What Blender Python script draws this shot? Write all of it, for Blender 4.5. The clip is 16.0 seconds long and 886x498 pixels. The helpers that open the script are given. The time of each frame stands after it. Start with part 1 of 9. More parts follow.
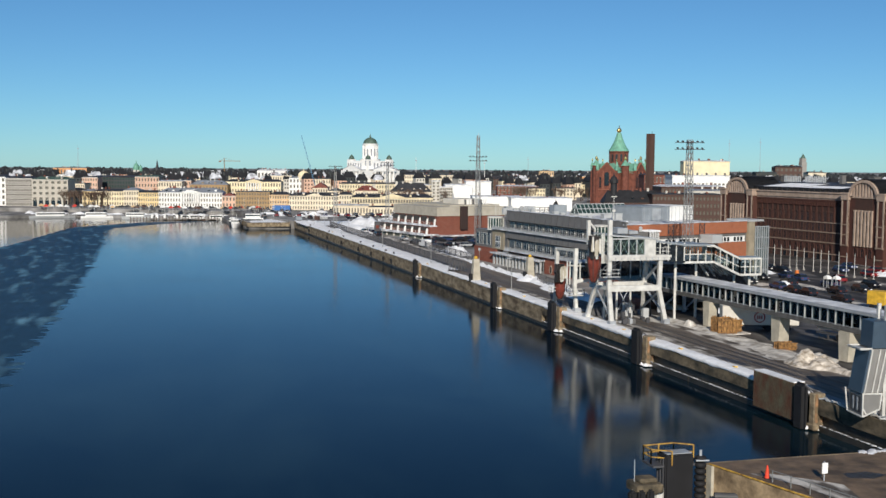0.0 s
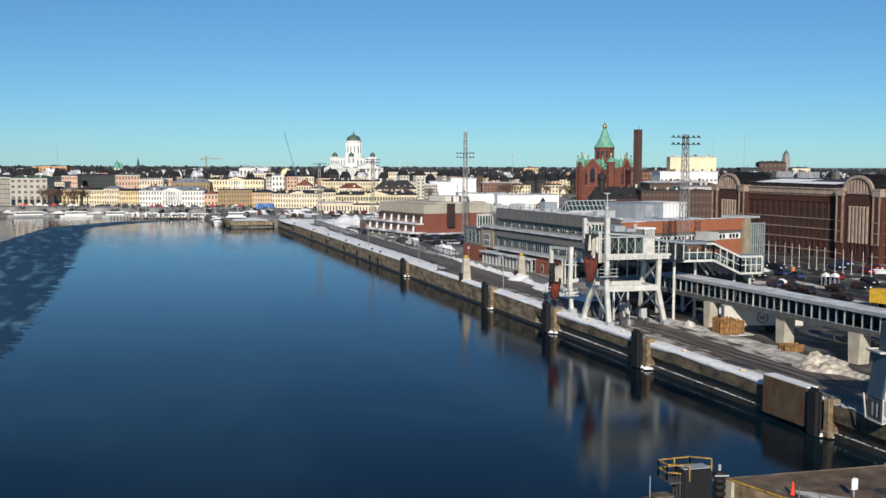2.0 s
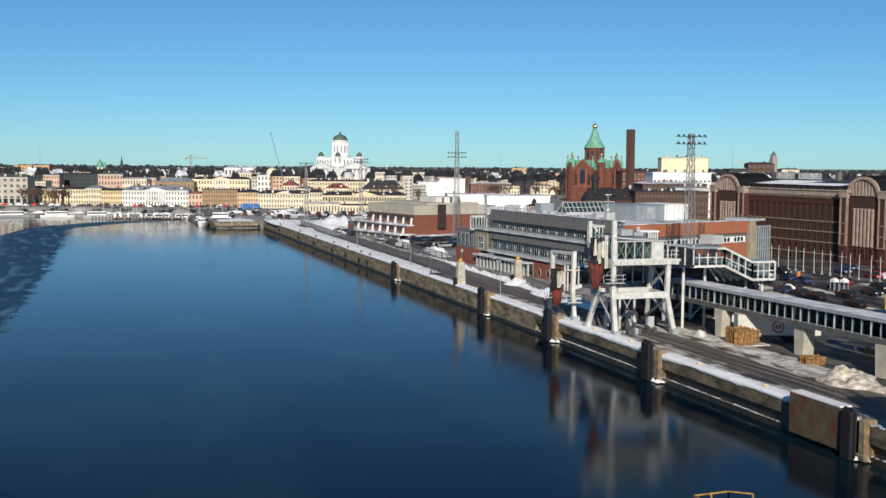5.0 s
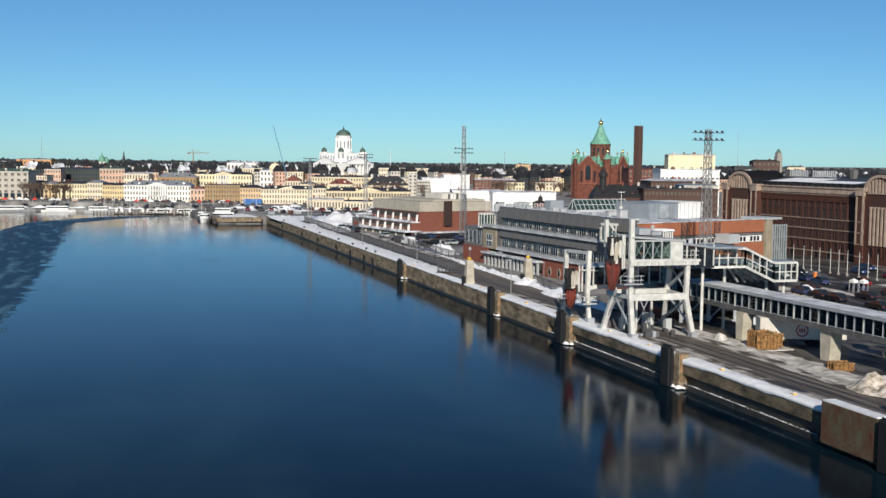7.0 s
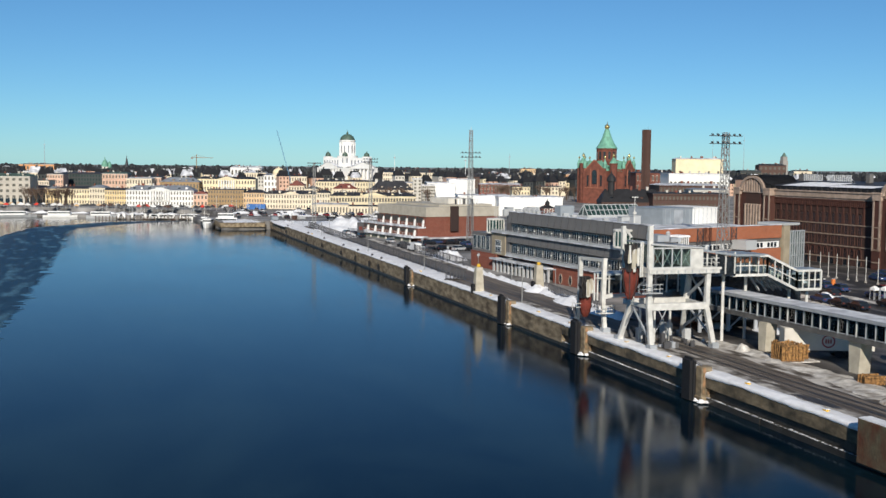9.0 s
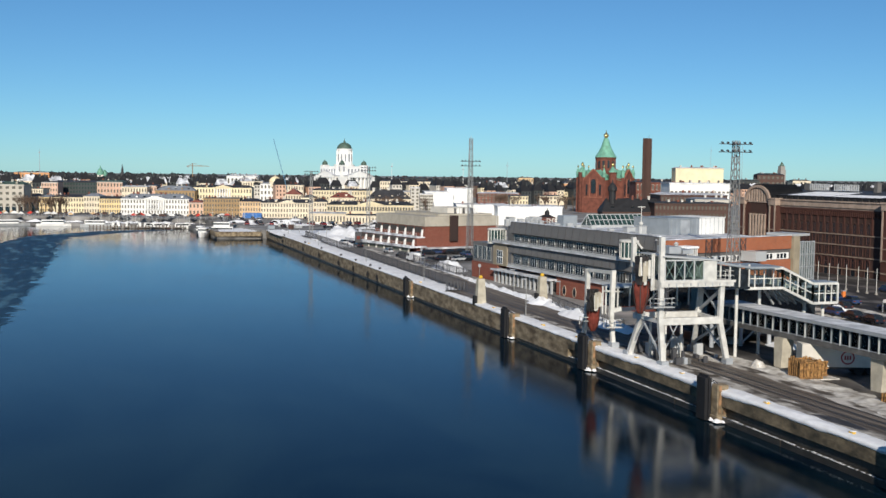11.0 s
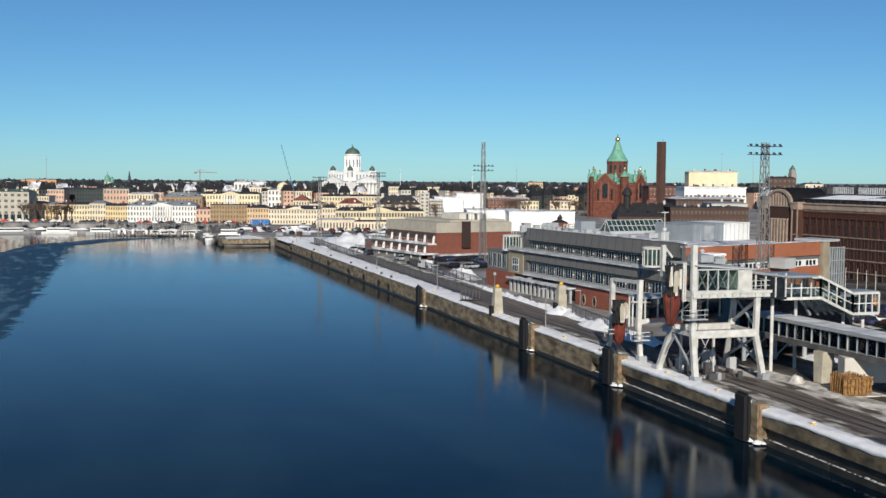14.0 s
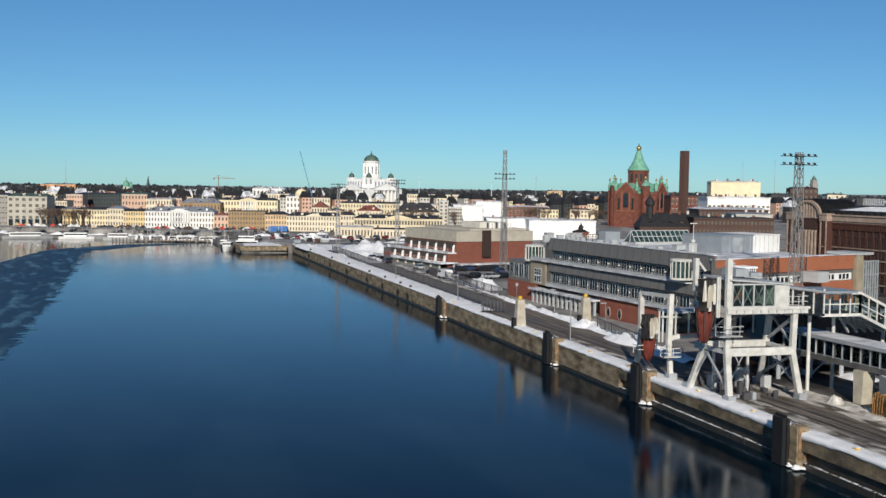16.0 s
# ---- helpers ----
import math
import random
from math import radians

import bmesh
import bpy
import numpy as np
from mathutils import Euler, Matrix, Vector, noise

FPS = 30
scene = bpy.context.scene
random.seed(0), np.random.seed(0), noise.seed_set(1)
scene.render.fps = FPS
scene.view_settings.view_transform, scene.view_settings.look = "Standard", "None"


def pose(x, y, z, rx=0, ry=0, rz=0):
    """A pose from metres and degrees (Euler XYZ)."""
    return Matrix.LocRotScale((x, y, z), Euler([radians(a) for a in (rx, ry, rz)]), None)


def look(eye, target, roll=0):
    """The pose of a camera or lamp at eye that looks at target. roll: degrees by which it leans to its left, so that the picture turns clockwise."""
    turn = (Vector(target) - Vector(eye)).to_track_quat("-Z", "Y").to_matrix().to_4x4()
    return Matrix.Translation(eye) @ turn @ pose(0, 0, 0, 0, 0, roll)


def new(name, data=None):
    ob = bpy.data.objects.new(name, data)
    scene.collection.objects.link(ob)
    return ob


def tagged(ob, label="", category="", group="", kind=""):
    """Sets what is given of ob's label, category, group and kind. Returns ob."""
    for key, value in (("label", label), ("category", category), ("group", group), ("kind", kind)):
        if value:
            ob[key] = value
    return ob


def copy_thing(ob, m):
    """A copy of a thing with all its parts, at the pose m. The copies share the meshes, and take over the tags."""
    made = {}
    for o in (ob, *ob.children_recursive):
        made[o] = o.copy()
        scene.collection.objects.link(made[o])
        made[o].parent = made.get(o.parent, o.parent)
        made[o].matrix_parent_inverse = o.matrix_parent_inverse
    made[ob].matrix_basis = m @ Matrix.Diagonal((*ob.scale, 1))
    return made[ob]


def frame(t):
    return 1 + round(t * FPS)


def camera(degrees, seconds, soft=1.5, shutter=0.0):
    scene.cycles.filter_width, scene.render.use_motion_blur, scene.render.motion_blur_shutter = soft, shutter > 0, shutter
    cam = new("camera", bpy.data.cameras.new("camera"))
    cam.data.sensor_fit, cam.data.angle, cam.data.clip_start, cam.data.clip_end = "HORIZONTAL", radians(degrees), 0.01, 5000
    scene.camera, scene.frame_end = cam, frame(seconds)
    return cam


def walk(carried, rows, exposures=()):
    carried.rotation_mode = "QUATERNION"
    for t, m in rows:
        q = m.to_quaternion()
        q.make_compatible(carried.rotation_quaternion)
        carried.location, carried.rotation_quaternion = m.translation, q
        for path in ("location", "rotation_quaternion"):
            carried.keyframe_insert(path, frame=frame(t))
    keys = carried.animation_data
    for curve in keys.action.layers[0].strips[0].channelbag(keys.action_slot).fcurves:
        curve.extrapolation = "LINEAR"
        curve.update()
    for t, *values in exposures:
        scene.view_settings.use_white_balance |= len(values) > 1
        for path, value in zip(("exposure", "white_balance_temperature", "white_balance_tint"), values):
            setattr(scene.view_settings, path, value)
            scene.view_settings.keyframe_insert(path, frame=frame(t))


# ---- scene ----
cam = camera(42.67, 16.0)
PATH = [
    (0, look((-65.76, -216.89, 25.99), (-38.498, -120.966, 18.508), 0.45)),
    (0.5, look((-65.65, -215.52, 26.03), (-38.101, -119.691, 18.398), 0.46)),
    (1, look((-65.63, -213.99, 25.92), (-37.682, -118.284, 18.250), 0.38)),
    (1.5, look((-65.50, -212.56, 25.85), (-37.226, -116.946, 18.140), 0.27)),
    (2, look((-65.29, -210.92, 25.87), (-36.590, -115.437, 18.142), 0.23)),
    (2.5, look((-65.01, -209.24, 25.80), (-36.001, -113.848, 18.073), 0.30)),
    (3, look((-64.84, -207.82, 25.75), (-35.621, -112.494, 18.027), 0.36)),
    (3.5, look((-64.69, -206.39, 25.70), (-35.222, -111.141, 18.004), 0.31)),
    (4, look((-64.52, -204.82, 25.73), (-34.718, -109.675, 18.064), 0.33)),
    (6.5, look((-63.74, -197.88, 25.72), (-33.797, -102.794, 17.780), 0.50)),
    (7, look((-63.64, -196.49, 25.67), (-33.889, -101.356, 17.620), 0.67)),
    (7.5, look((-63.41, -195.11, 25.67), (-33.862, -99.921, 17.547), 0.70)),
    (8, look((-63.26, -193.74, 25.70), (-33.840, -98.511, 17.621), 0.68)),
    (8.5, look((-63.01, -192.33, 25.60), (-33.580, -97.090, 17.700), 0.64)),
    (9, look((-62.86, -191.02, 25.61), (-33.398, -95.768, 17.952), 0.61)),
    (9.5, look((-62.65, -189.68, 25.58), (-32.987, -94.467, 18.208), 0.74)),
    (12, look((-61.73, -183.21, 25.53), (-31.922, -87.998, 18.747), 0.69)),
    (12.5, look((-61.56, -182.03, 25.58), (-31.889, -86.783, 18.744), 0.69)),
    (13, look((-61.28, -180.65, 25.50), (-31.862, -85.313, 18.731), 0.64)),
    (13.5, look((-61.11, -179.47, 25.53), (-31.876, -84.071, 18.873), 0.50)),
    (14, look((-60.90, -178.17, 25.53), (-31.783, -82.722, 19.090), 0.40)),
    (14.5, look((-60.74, -176.99, 25.56), (-31.770, -81.489, 19.280), 0.56)),
    (15, look((-60.62, -175.94, 25.60), (-31.978, -80.324, 19.457), 0.69)),
    (15.5, look((-60.34, -174.68, 25.69), (-32.142, -78.929, 19.644), 0.72)),
    (16, look((-60.13, -173.41, 25.60), (-32.490, -77.477, 19.810), 0.85)),
]
walk(cam, PATH, ((0, -0.08), (1, -0.07), (3, -0.03), (9.5, -0.01), (12.5, -0.05), (14, -0.08), (16, -0.13)))

# ---- light ----
SUN_FROM = (-0.33, -0.944)            # the side of the plan from which the sun shines
SUN_HEIGHT = 25.0
world = bpy.data.worlds.new("sky")
scene.world = world
world.use_nodes = True
wn = world.node_tree.nodes
sky = wn.new("ShaderNodeTexSky")
sky.sky_type = "NISHITA"
sky.sun_disc = False
sky.sun_elevation = radians(SUN_HEIGHT)
sky.sun_rotation = math.atan2(SUN_FROM[0], SUN_FROM[1])
sky.air_density, sky.dust_density, sky.ozone_density = 0.7, 0.06, 4.5
wn["Background"].inputs["Strength"].default_value = 0.082
tint = wn.new("ShaderNodeMix")
tint.data_type, tint.blend_type = "RGBA", "MULTIPLY"
tint.inputs["Factor"].default_value = 1.0
tint.inputs["B"].default_value = (0.628, 0.932, 1.03, 1)
world.node_tree.links.new(sky.outputs[0], tint.inputs["A"])
world.node_tree.links.new(tint.outputs["Result"], wn["Background"].inputs[0])
sun = new("sun", bpy.data.lights.new("sun", "SUN"))
sun.data.energy, sun.data.angle, sun.data.color = 5.0, radians(0.5), (1.0, 0.93, 0.82)
sun.matrix_world = look((SUN_FROM[0] * 100, SUN_FROM[1] * 100, 100 * math.tan(radians(SUN_HEIGHT))), (0, 0, 0))

# ---- materials ----
def mat(name, col, rough=0.7, metal=0.0, vary=0.25, size=1.5, bump=0.0, grain=0.12, fine=12.0, stretch=(1, 1, 1), col2=None, spec=0.5):
    """A plain surface whose colour varies at two scales, with fine relief."""
    m = bpy.data.materials.new(name)
    m.use_nodes = True
    nt = m.node_tree
    n, l = nt.nodes, nt.links
    b = n["Principled BSDF"]
    b.inputs["Roughness"].default_value, b.inputs["Metallic"].default_value = rough, metal
    b.inputs["Specular IOR Level"].default_value = spec
    tc, mp = n.new("ShaderNodeTexCoord"), n.new("ShaderNodeMapping")
    mp.inputs["Scale"].default_value = stretch
    l.new(tc.outputs["Object"], mp.inputs[0])
    a, f = n.new("ShaderNodeTexNoise"), n.new("ShaderNodeTexNoise")
    a.inputs["Scale"].default_value, a.inputs["Detail"].default_value = 1.0 / size, 5
    f.inputs["Scale"].default_value, f.inputs["Detail"].default_value = fine, 3
    l.new(mp.outputs[0], a.inputs[0])
    l.new(mp.outputs[0], f.inputs[0])
    r = n.new("ShaderNodeValToRGB")
    r.color_ramp.elements[0].position, r.color_ramp.elements[1].position = 0.32, 0.68
    lo = tuple(c * (1 - vary) for c in (col2 or col))
    hi = tuple(min(1.0, c * (1 + vary * 0.5)) for c in col)
    r.color_ramp.elements[0].color, r.color_ramp.elements[1].color = (*lo, 1), (*hi, 1)
    l.new(a.outputs[0], r.inputs[0])
    mx = n.new("ShaderNodeMix")
    mx.data_type, mx.blend_type = "RGBA", "MULTIPLY"
    mx.inputs["Factor"].default_value = 1.0
    g = n.new("ShaderNodeMapRange")
    g.inputs["To Min"].default_value, g.inputs["To Max"].default_value = 1 - grain, 1 + grain
    l.new(f.outputs[0], g.inputs[0])
    l.new(r.outputs[0], mx.inputs["A"])
    l.new(g.outputs[0], mx.inputs["B"])
    oi, hr = n.new("ShaderNodeObjectInfo"), n.new("ShaderNodeMapRange")
    hr.inputs["To Min"].default_value, hr.inputs["To Max"].default_value = 0.93, 1.07
    l.new(oi.outputs["Random"], hr.inputs[0])
    m2 = n.new("ShaderNodeMix")
    m2.data_type, m2.blend_type = "RGBA", "MULTIPLY"
    m2.inputs["Factor"].default_value = 1.0
    l.new(mx.outputs["Result"], m2.inputs["A"])
    l.new(hr.outputs[0], m2.inputs["B"])
    l.new(m2.outputs["Result"], b.inputs["Base Color"])
    if bump:
        bp = n.new("ShaderNodeBump")
        bp.inputs["Strength"].default_value, bp.inputs["Distance"].default_value = bump, 0.05
        l.new(f.outputs[0], bp.inputs["Height"])
        l.new(bp.outputs[0], b.inputs["Normal"])
    return m


def brickwork(name, c1, c2, joint, width=0.5, row=0.16, turned=False):
    m = mat(name, c1, 0.85, bump=0.2)
    nt = m.node_tree
    n, l = nt.nodes, nt.links
    b = n["Principled BSDF"]
    tc, mp = n.new("ShaderNodeTexCoord"), n.new("ShaderNodeMapping")
    mp.inputs["Rotation"].default_value = (radians(90), 0, radians(90)) if turned else (radians(90), 0, 0)
    l.new(tc.outputs["Object"], mp.inputs[0])
    t = n.new("ShaderNodeTexBrick")
    t.inputs["Scale"].default_value, t.inputs["Brick Width"].default_value, t.inputs["Row Height"].default_value = 1.0, width, row
    t.inputs["Mortar Size"].default_value = 0.012
    for k, c in (("Color1", c1), ("Color2", c2), ("Mortar", joint)):
        t.inputs[k].default_value = (*c, 1)
    l.new(mp.outputs[0], t.inputs[0])
    old = b.inputs["Base Color"].links[0].from_socket
    mx = n.new("ShaderNodeMix")
    mx.data_type, mx.blend_type = "RGBA", "MIX"
    mx.inputs["Factor"].default_value = 0.6
    l.new(old, mx.inputs["A"])
    l.new(t.outputs[0], mx.inputs["B"])
    l.new(mx.outputs["Result"], b.inputs["Base Color"])
    return m


def water_mat(name, col, rough, waves):
    m = bpy.data.materials.new(name)
    m.use_nodes = True
    nt = m.node_tree
    n, l = nt.nodes, nt.links
    b = n["Principled BSDF"]
    b.inputs["Base Color"].default_value = (*col, 1)
    b.inputs["IOR"].default_value = 1.33
    b.inputs["Specular IOR Level"].default_value = 0.135
    b.inputs["Specular Tint"].default_value = (0.66, 1.0, 0.98, 1)
    tc = n.new("ShaderNodeTexCoord")
    big = n.new("ShaderNodeTexNoise")
    big.inputs["Scale"].default_value, big.inputs["Detail"].default_value = 0.045, 6
    l.new(tc.outputs["Object"], big.inputs[0])
    rr = n.new("ShaderNodeMapRange")
    rr.inputs["From Min"].default_value, rr.inputs["From Max"].default_value = 0.4, 0.7
    rr.inputs["To Min"].default_value, rr.inputs["To Max"].default_value = rough * 0.6, rough * 1.8
    l.new(big.outputs[0], rr.inputs[0])
    l.new(rr.outputs[0], b.inputs["Roughness"])
    sm, film = n.new("ShaderNodeMapping"), n.new("ShaderNodeTexNoise")
    sm.inputs["Scale"].default_value = (0.05, 0.028, 1)
    film.inputs["Scale"].default_value, film.inputs["Detail"].default_value = 1.0, 8
    film.inputs["Roughness"].default_value, film.inputs["Distortion"].default_value = 0.62, 0.6
    l.new(tc.outputs["Object"], sm.inputs[0])
    l.new(sm.outputs[0], film.inputs[0])
    ice = n.new("ShaderNodeValToRGB")
    ice.color_ramp.elements[0].position, ice.color_ramp.elements[1].position = 0.44, 0.70
    ice.color_ramp.elements[0].color = (*col, 1)
    ice.color_ramp.elements[1].color = (0.009, 0.022, 0.029, 1)
    l.new(film.outputs[0], ice.inputs[0])
    l.new(ice.outputs[0], b.inputs["Base Color"])
    w = n.new("ShaderNodeTexNoise")
    w.inputs["Scale"].default_value, w.inputs["Detail"].default_value = 5.0, 3
    l.new(tc.outputs["Object"], w.inputs[0])
    bp = n.new("ShaderNodeBump")
    bp.inputs["Strength"].default_value, bp.inputs["Distance"].default_value = waves, 0.05
    l.new(w.outputs[0], bp.inputs["Height"])
    l.new(bp.outputs[0], b.inputs["Normal"])
    return m


M_WATER = water_mat("water", (0.0004, 0.0055, 0.0125), 0.06, 0.12)
# Pale streaks are slush; the blue between stands in for reflected sky.
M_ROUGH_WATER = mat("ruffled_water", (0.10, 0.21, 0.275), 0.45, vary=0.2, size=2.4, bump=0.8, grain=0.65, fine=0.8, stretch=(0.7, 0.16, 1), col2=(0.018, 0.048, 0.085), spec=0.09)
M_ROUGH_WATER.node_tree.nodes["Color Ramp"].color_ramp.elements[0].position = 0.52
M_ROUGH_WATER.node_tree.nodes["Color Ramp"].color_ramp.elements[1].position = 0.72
M_SLUSH_GREY = mat("frosted_roof", (0.66, 0.67, 0.68), 0.75, vary=0.25, size=2.0, col2=(0.50, 0.51, 0.54))
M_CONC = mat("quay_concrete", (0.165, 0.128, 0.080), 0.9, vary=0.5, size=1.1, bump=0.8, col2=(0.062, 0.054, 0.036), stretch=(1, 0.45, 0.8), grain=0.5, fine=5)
M_CONC_PALE = mat("pale_concrete", (0.43, 0.39, 0.31), 0.9, vary=0.25, size=1.2, bump=0.3)
M_CONC_GREY = mat("grey_concrete", (0.30, 0.28, 0.25), 0.9, vary=0.3, size=1.5, bump=0.3)
M_SNOW = mat("snow", (0.86, 0.86, 0.87), 0.75, vary=0.16, size=1.8, bump=0.3, grain=0.08, fine=3)
M_DIRTY_SNOW = mat("dirty_snow", (0.66, 0.63, 0.58), 0.85, vary=0.35, size=1.2, bump=0.8, grain=0.25, fine=3, col2=(0.44, 0.39, 0.33))
M_STONE_DULL = mat("sooty_sandstone", (0.30, 0.22, 0.165), 0.85, vary=0.3, size=1.2)
M_ASPHALT = mat("wet_asphalt", (0.20, 0.166, 0.135), 0.7, vary=0.3, size=0.8, bump=0.4, stretch=(1.5, 0.05, 1), grain=0.3, col2=(0.085, 0.068, 0.054), fine=5)
M_WET = mat("wet_dark_asphalt", (0.05, 0.045, 0.04), 0.45, vary=0.4, size=0.8, bump=0.3)
# Stained concrete; the sunlit tone of far wall and pier is in it.
M_CONC_STAIN_SUN = mat("stained_sunlit_concrete", (0.27, 0.215, 0.14), 0.9, vary=0.4, size=0.9, bump=0.6, col2=(0.13, 0.09, 0.052), stretch=(1, 0.35, 0.9), grain=0.35, fine=5)
M_DUSTED = mat("snow_dusted_asphalt", (0.46, 0.43, 0.39), 0.8, vary=0.3, size=1.6, bump=0.6, stretch=(1, 0.4, 1), grain=0.35, fine=3, col2=(0.105, 0.085, 0.066))
M_BROWN_SNOW = mat("sandy_snow", (0.68, 0.61, 0.52), 0.85, vary=0.4, size=0.7, bump=1.0, grain=0.25, fine=5, col2=(0.40, 0.32, 0.23))
# Yard asphalt: shade by the walkway and buildings is put into this darker colour.
M_ASPHALT_SNOW = mat("trodden_asphalt", (0.13, 0.118, 0.106), 0.7, vary=0.6, size=3.0, bump=0.4, stretch=(0.8, 0.3, 1), grain=0.3, col2=(0.05, 0.043, 0.038), fine=2)
M_ASPHALT_SNOW.node_tree.nodes["Color Ramp"].color_ramp.elements[0].position = 0.46
M_DUSTED.node_tree.nodes["Color Ramp"].color_ramp.elements[0].position = 0.42
M_DUSTED.node_tree.nodes["Color Ramp"].color_ramp.elements[1].position = 0.58
M_STEEL_WHITE = mat("white_steel", (0.60, 0.59, 0.55), 0.5, vary=0.22, size=0.9, grain=0.08)
M_STEEL_GREY = mat("grey_steel", (0.34, 0.36, 0.38), 0.5, vary=0.2, grain=0.06)
M_STEEL_DARK = mat("dark_steel", (0.06, 0.06, 0.065), 0.6, vary=0.3)
M_GALV = mat("galvanised_steel", (0.30, 0.30, 0.29), 0.5, 0.4, vary=0.25)
M_RUBBER = mat("black_rubber", (0.007, 0.007, 0.009), 0.75, vary=0.4, bump=0.5)
M_RUST = mat("rusty_steel", (0.30, 0.16, 0.08), 0.85, vary=0.5, size=0.7, bump=0.4, col2=(0.20, 0.17, 0.10))
M_RED = mat("faded_red_canvas", (0.16, 0.028, 0.017), 0.8, vary=0.4, size=0.6)
M_YELLOW = mat("yellow_paint", (0.70, 0.42, 0.04), 0.6, vary=0.25, size=0.5)
M_BRICK = brickwork("red_brick", (0.205, 0.06, 0.037), (0.145, 0.041, 0.026), (0.21, 0.14, 0.10))
M_BRICK_Y = brickwork("red_brick_side", (0.25, 0.076, 0.046), (0.18, 0.053, 0.034), (0.27, 0.18, 0.12), turned=True)
M_BRICK_ORANGE = brickwork("orange_brick", (0.37, 0.12, 0.055), (0.29, 0.09, 0.04), (0.25, 0.16, 0.11))
M_BRICK_BROWN = brickwork("brown_brick", (0.078, 0.027, 0.018), (0.056, 0.019, 0.013), (0.045, 0.028, 0.021), turned=True)
M_BRICK_CHURCH = mat("church_brick", (0.175, 0.058, 0.037), 0.85, vary=0.4, size=2.0)
M_BRICK_PALE = mat("pale_brick_trim", (0.30, 0.115, 0.07), 0.85, vary=0.3, size=1.0)
M_STONE = mat("pale_sandstone", (0.40, 0.30, 0.235), 0.85, vary=0.25, size=1.5)
M_CLAD = mat("grey_cladding", (0.150, 0.142, 0.134), 0.55, vary=0.15, size=2.0, stretch=(1, 6, 1))
M_CLAD_PALE = mat("pale_cladding", (0.42, 0.43, 0.43), 0.55, vary=0.12, size=2.0)
M_BEAM = mat("dark_beam", (0.10, 0.098, 0.095), 0.8, vary=0.4, size=1.2)
M_CLAD_BLUE = mat("blue_grey_cladding", (0.26, 0.29, 0.315), 0.5, vary=0.12)
M_BAND = mat("tan_panel", (0.40, 0.365, 0.30), 0.8, vary=0.15, size=2.0)
M_TAN = mat("tan_render", (0.32, 0.27, 0.19), 0.85, vary=0.2)
M_WHITE = mat("white_render", (0.80, 0.79, 0.76), 0.8, vary=0.08, size=3)
M_ROOF_DARK = mat("dark_roof", (0.038, 0.038, 0.042), 0.6, vary=0.35, size=2.5)
M_ROOF_BLACK = mat("black_roof", (0.016, 0.016, 0.018), 0.7, vary=0.4, size=1.5, grain=0.25)
M_ROOF_GREY = mat("grey_roof", (0.22, 0.24, 0.27), 0.6, vary=0.3, size=2.5)
M_ROOF_RED = mat("red_roof", (0.19, 0.055, 0.04), 0.75, vary=0.3, size=2.5)
M_ROOF_SNOW = mat("snowy_roof", (0.66, 0.67, 0.70), 0.75, vary=0.45, size=3.0, col2=(0.45, 0.46, 0.49))
M_COPPER = mat("green_copper", (0.15, 0.36, 0.26), 0.65, vary=0.3, size=2.0)
M_COPPER_DARK = mat("dark_green_copper", (0.07, 0.115, 0.088), 0.6, vary=0.35, size=2.0)
M_GOLD = mat("gilding", (0.85, 0.62, 0.25), 0.25, 0.9, vary=0.1)
M_WOOD = mat("yellow_planks", (0.30, 0.155, 0.05), 0.8, vary=0.5, size=0.3, col2=(0.16, 0.075, 0.025))
M_BARK = mat("bark", (0.10, 0.07, 0.05), 0.9, vary=0.3)
M_TWIG = mat("twigs", (0.13, 0.085, 0.06), 0.9, vary=0.3)
M_FAR = mat("distant_woods", (0.026, 0.030, 0.034), 0.95, vary=0.5, size=12)
M_EARTH = mat("winter_ground", (0.26, 0.25, 0.24), 0.9, vary=0.6, size=9, col2=(0.16, 0.15, 0.14))


def glass_mat(name, col, rough=0.08):
    m = mat(name, col, rough, vary=0.5, size=0.8, grain=0.1)
    m.node_tree.nodes["Principled BSDF"].inputs["Specular IOR Level"].default_value = 0.7
    return m


M_GLASS = glass_mat("dark_glass", (0.018, 0.024, 0.03))
M_GLASS_GREEN = glass_mat("green_glass", (0.03, 0.06, 0.055))
M_GLASS_CITY = glass_mat("curtained_glass", (0.15, 0.135, 0.11), 0.2)


def clear_glass(name, tint):
    m = bpy.data.materials.new(name)
    m.use_nodes = True
    n, l = m.node_tree.nodes, m.node_tree.links
    tr, gl, mx, fr = n.new("ShaderNodeBsdfTransparent"), n.new("ShaderNodeBsdfGlossy"), n.new("ShaderNodeMixShader"), n.new("ShaderNodeFresnel")
    tr.inputs[0].default_value = (*tint, 1)
    gl.inputs["Roughness"].default_value = 0.03
    l.new(fr.outputs[0], mx.inputs[0])
    l.new(tr.outputs[0], mx.inputs[1])
    l.new(gl.outputs[0], mx.inputs[2])
    l.new(mx.outputs[0], n["Material Output"].inputs[0])
    return m


M_CLEAR = clear_glass("clear_glass", (0.80, 0.87, 0.85))


def paint(name, r, g, b):
    return mat(name, (r, g, b), 0.8, vary=0.14, size=4.0, grain=0.06, fine=2.0)


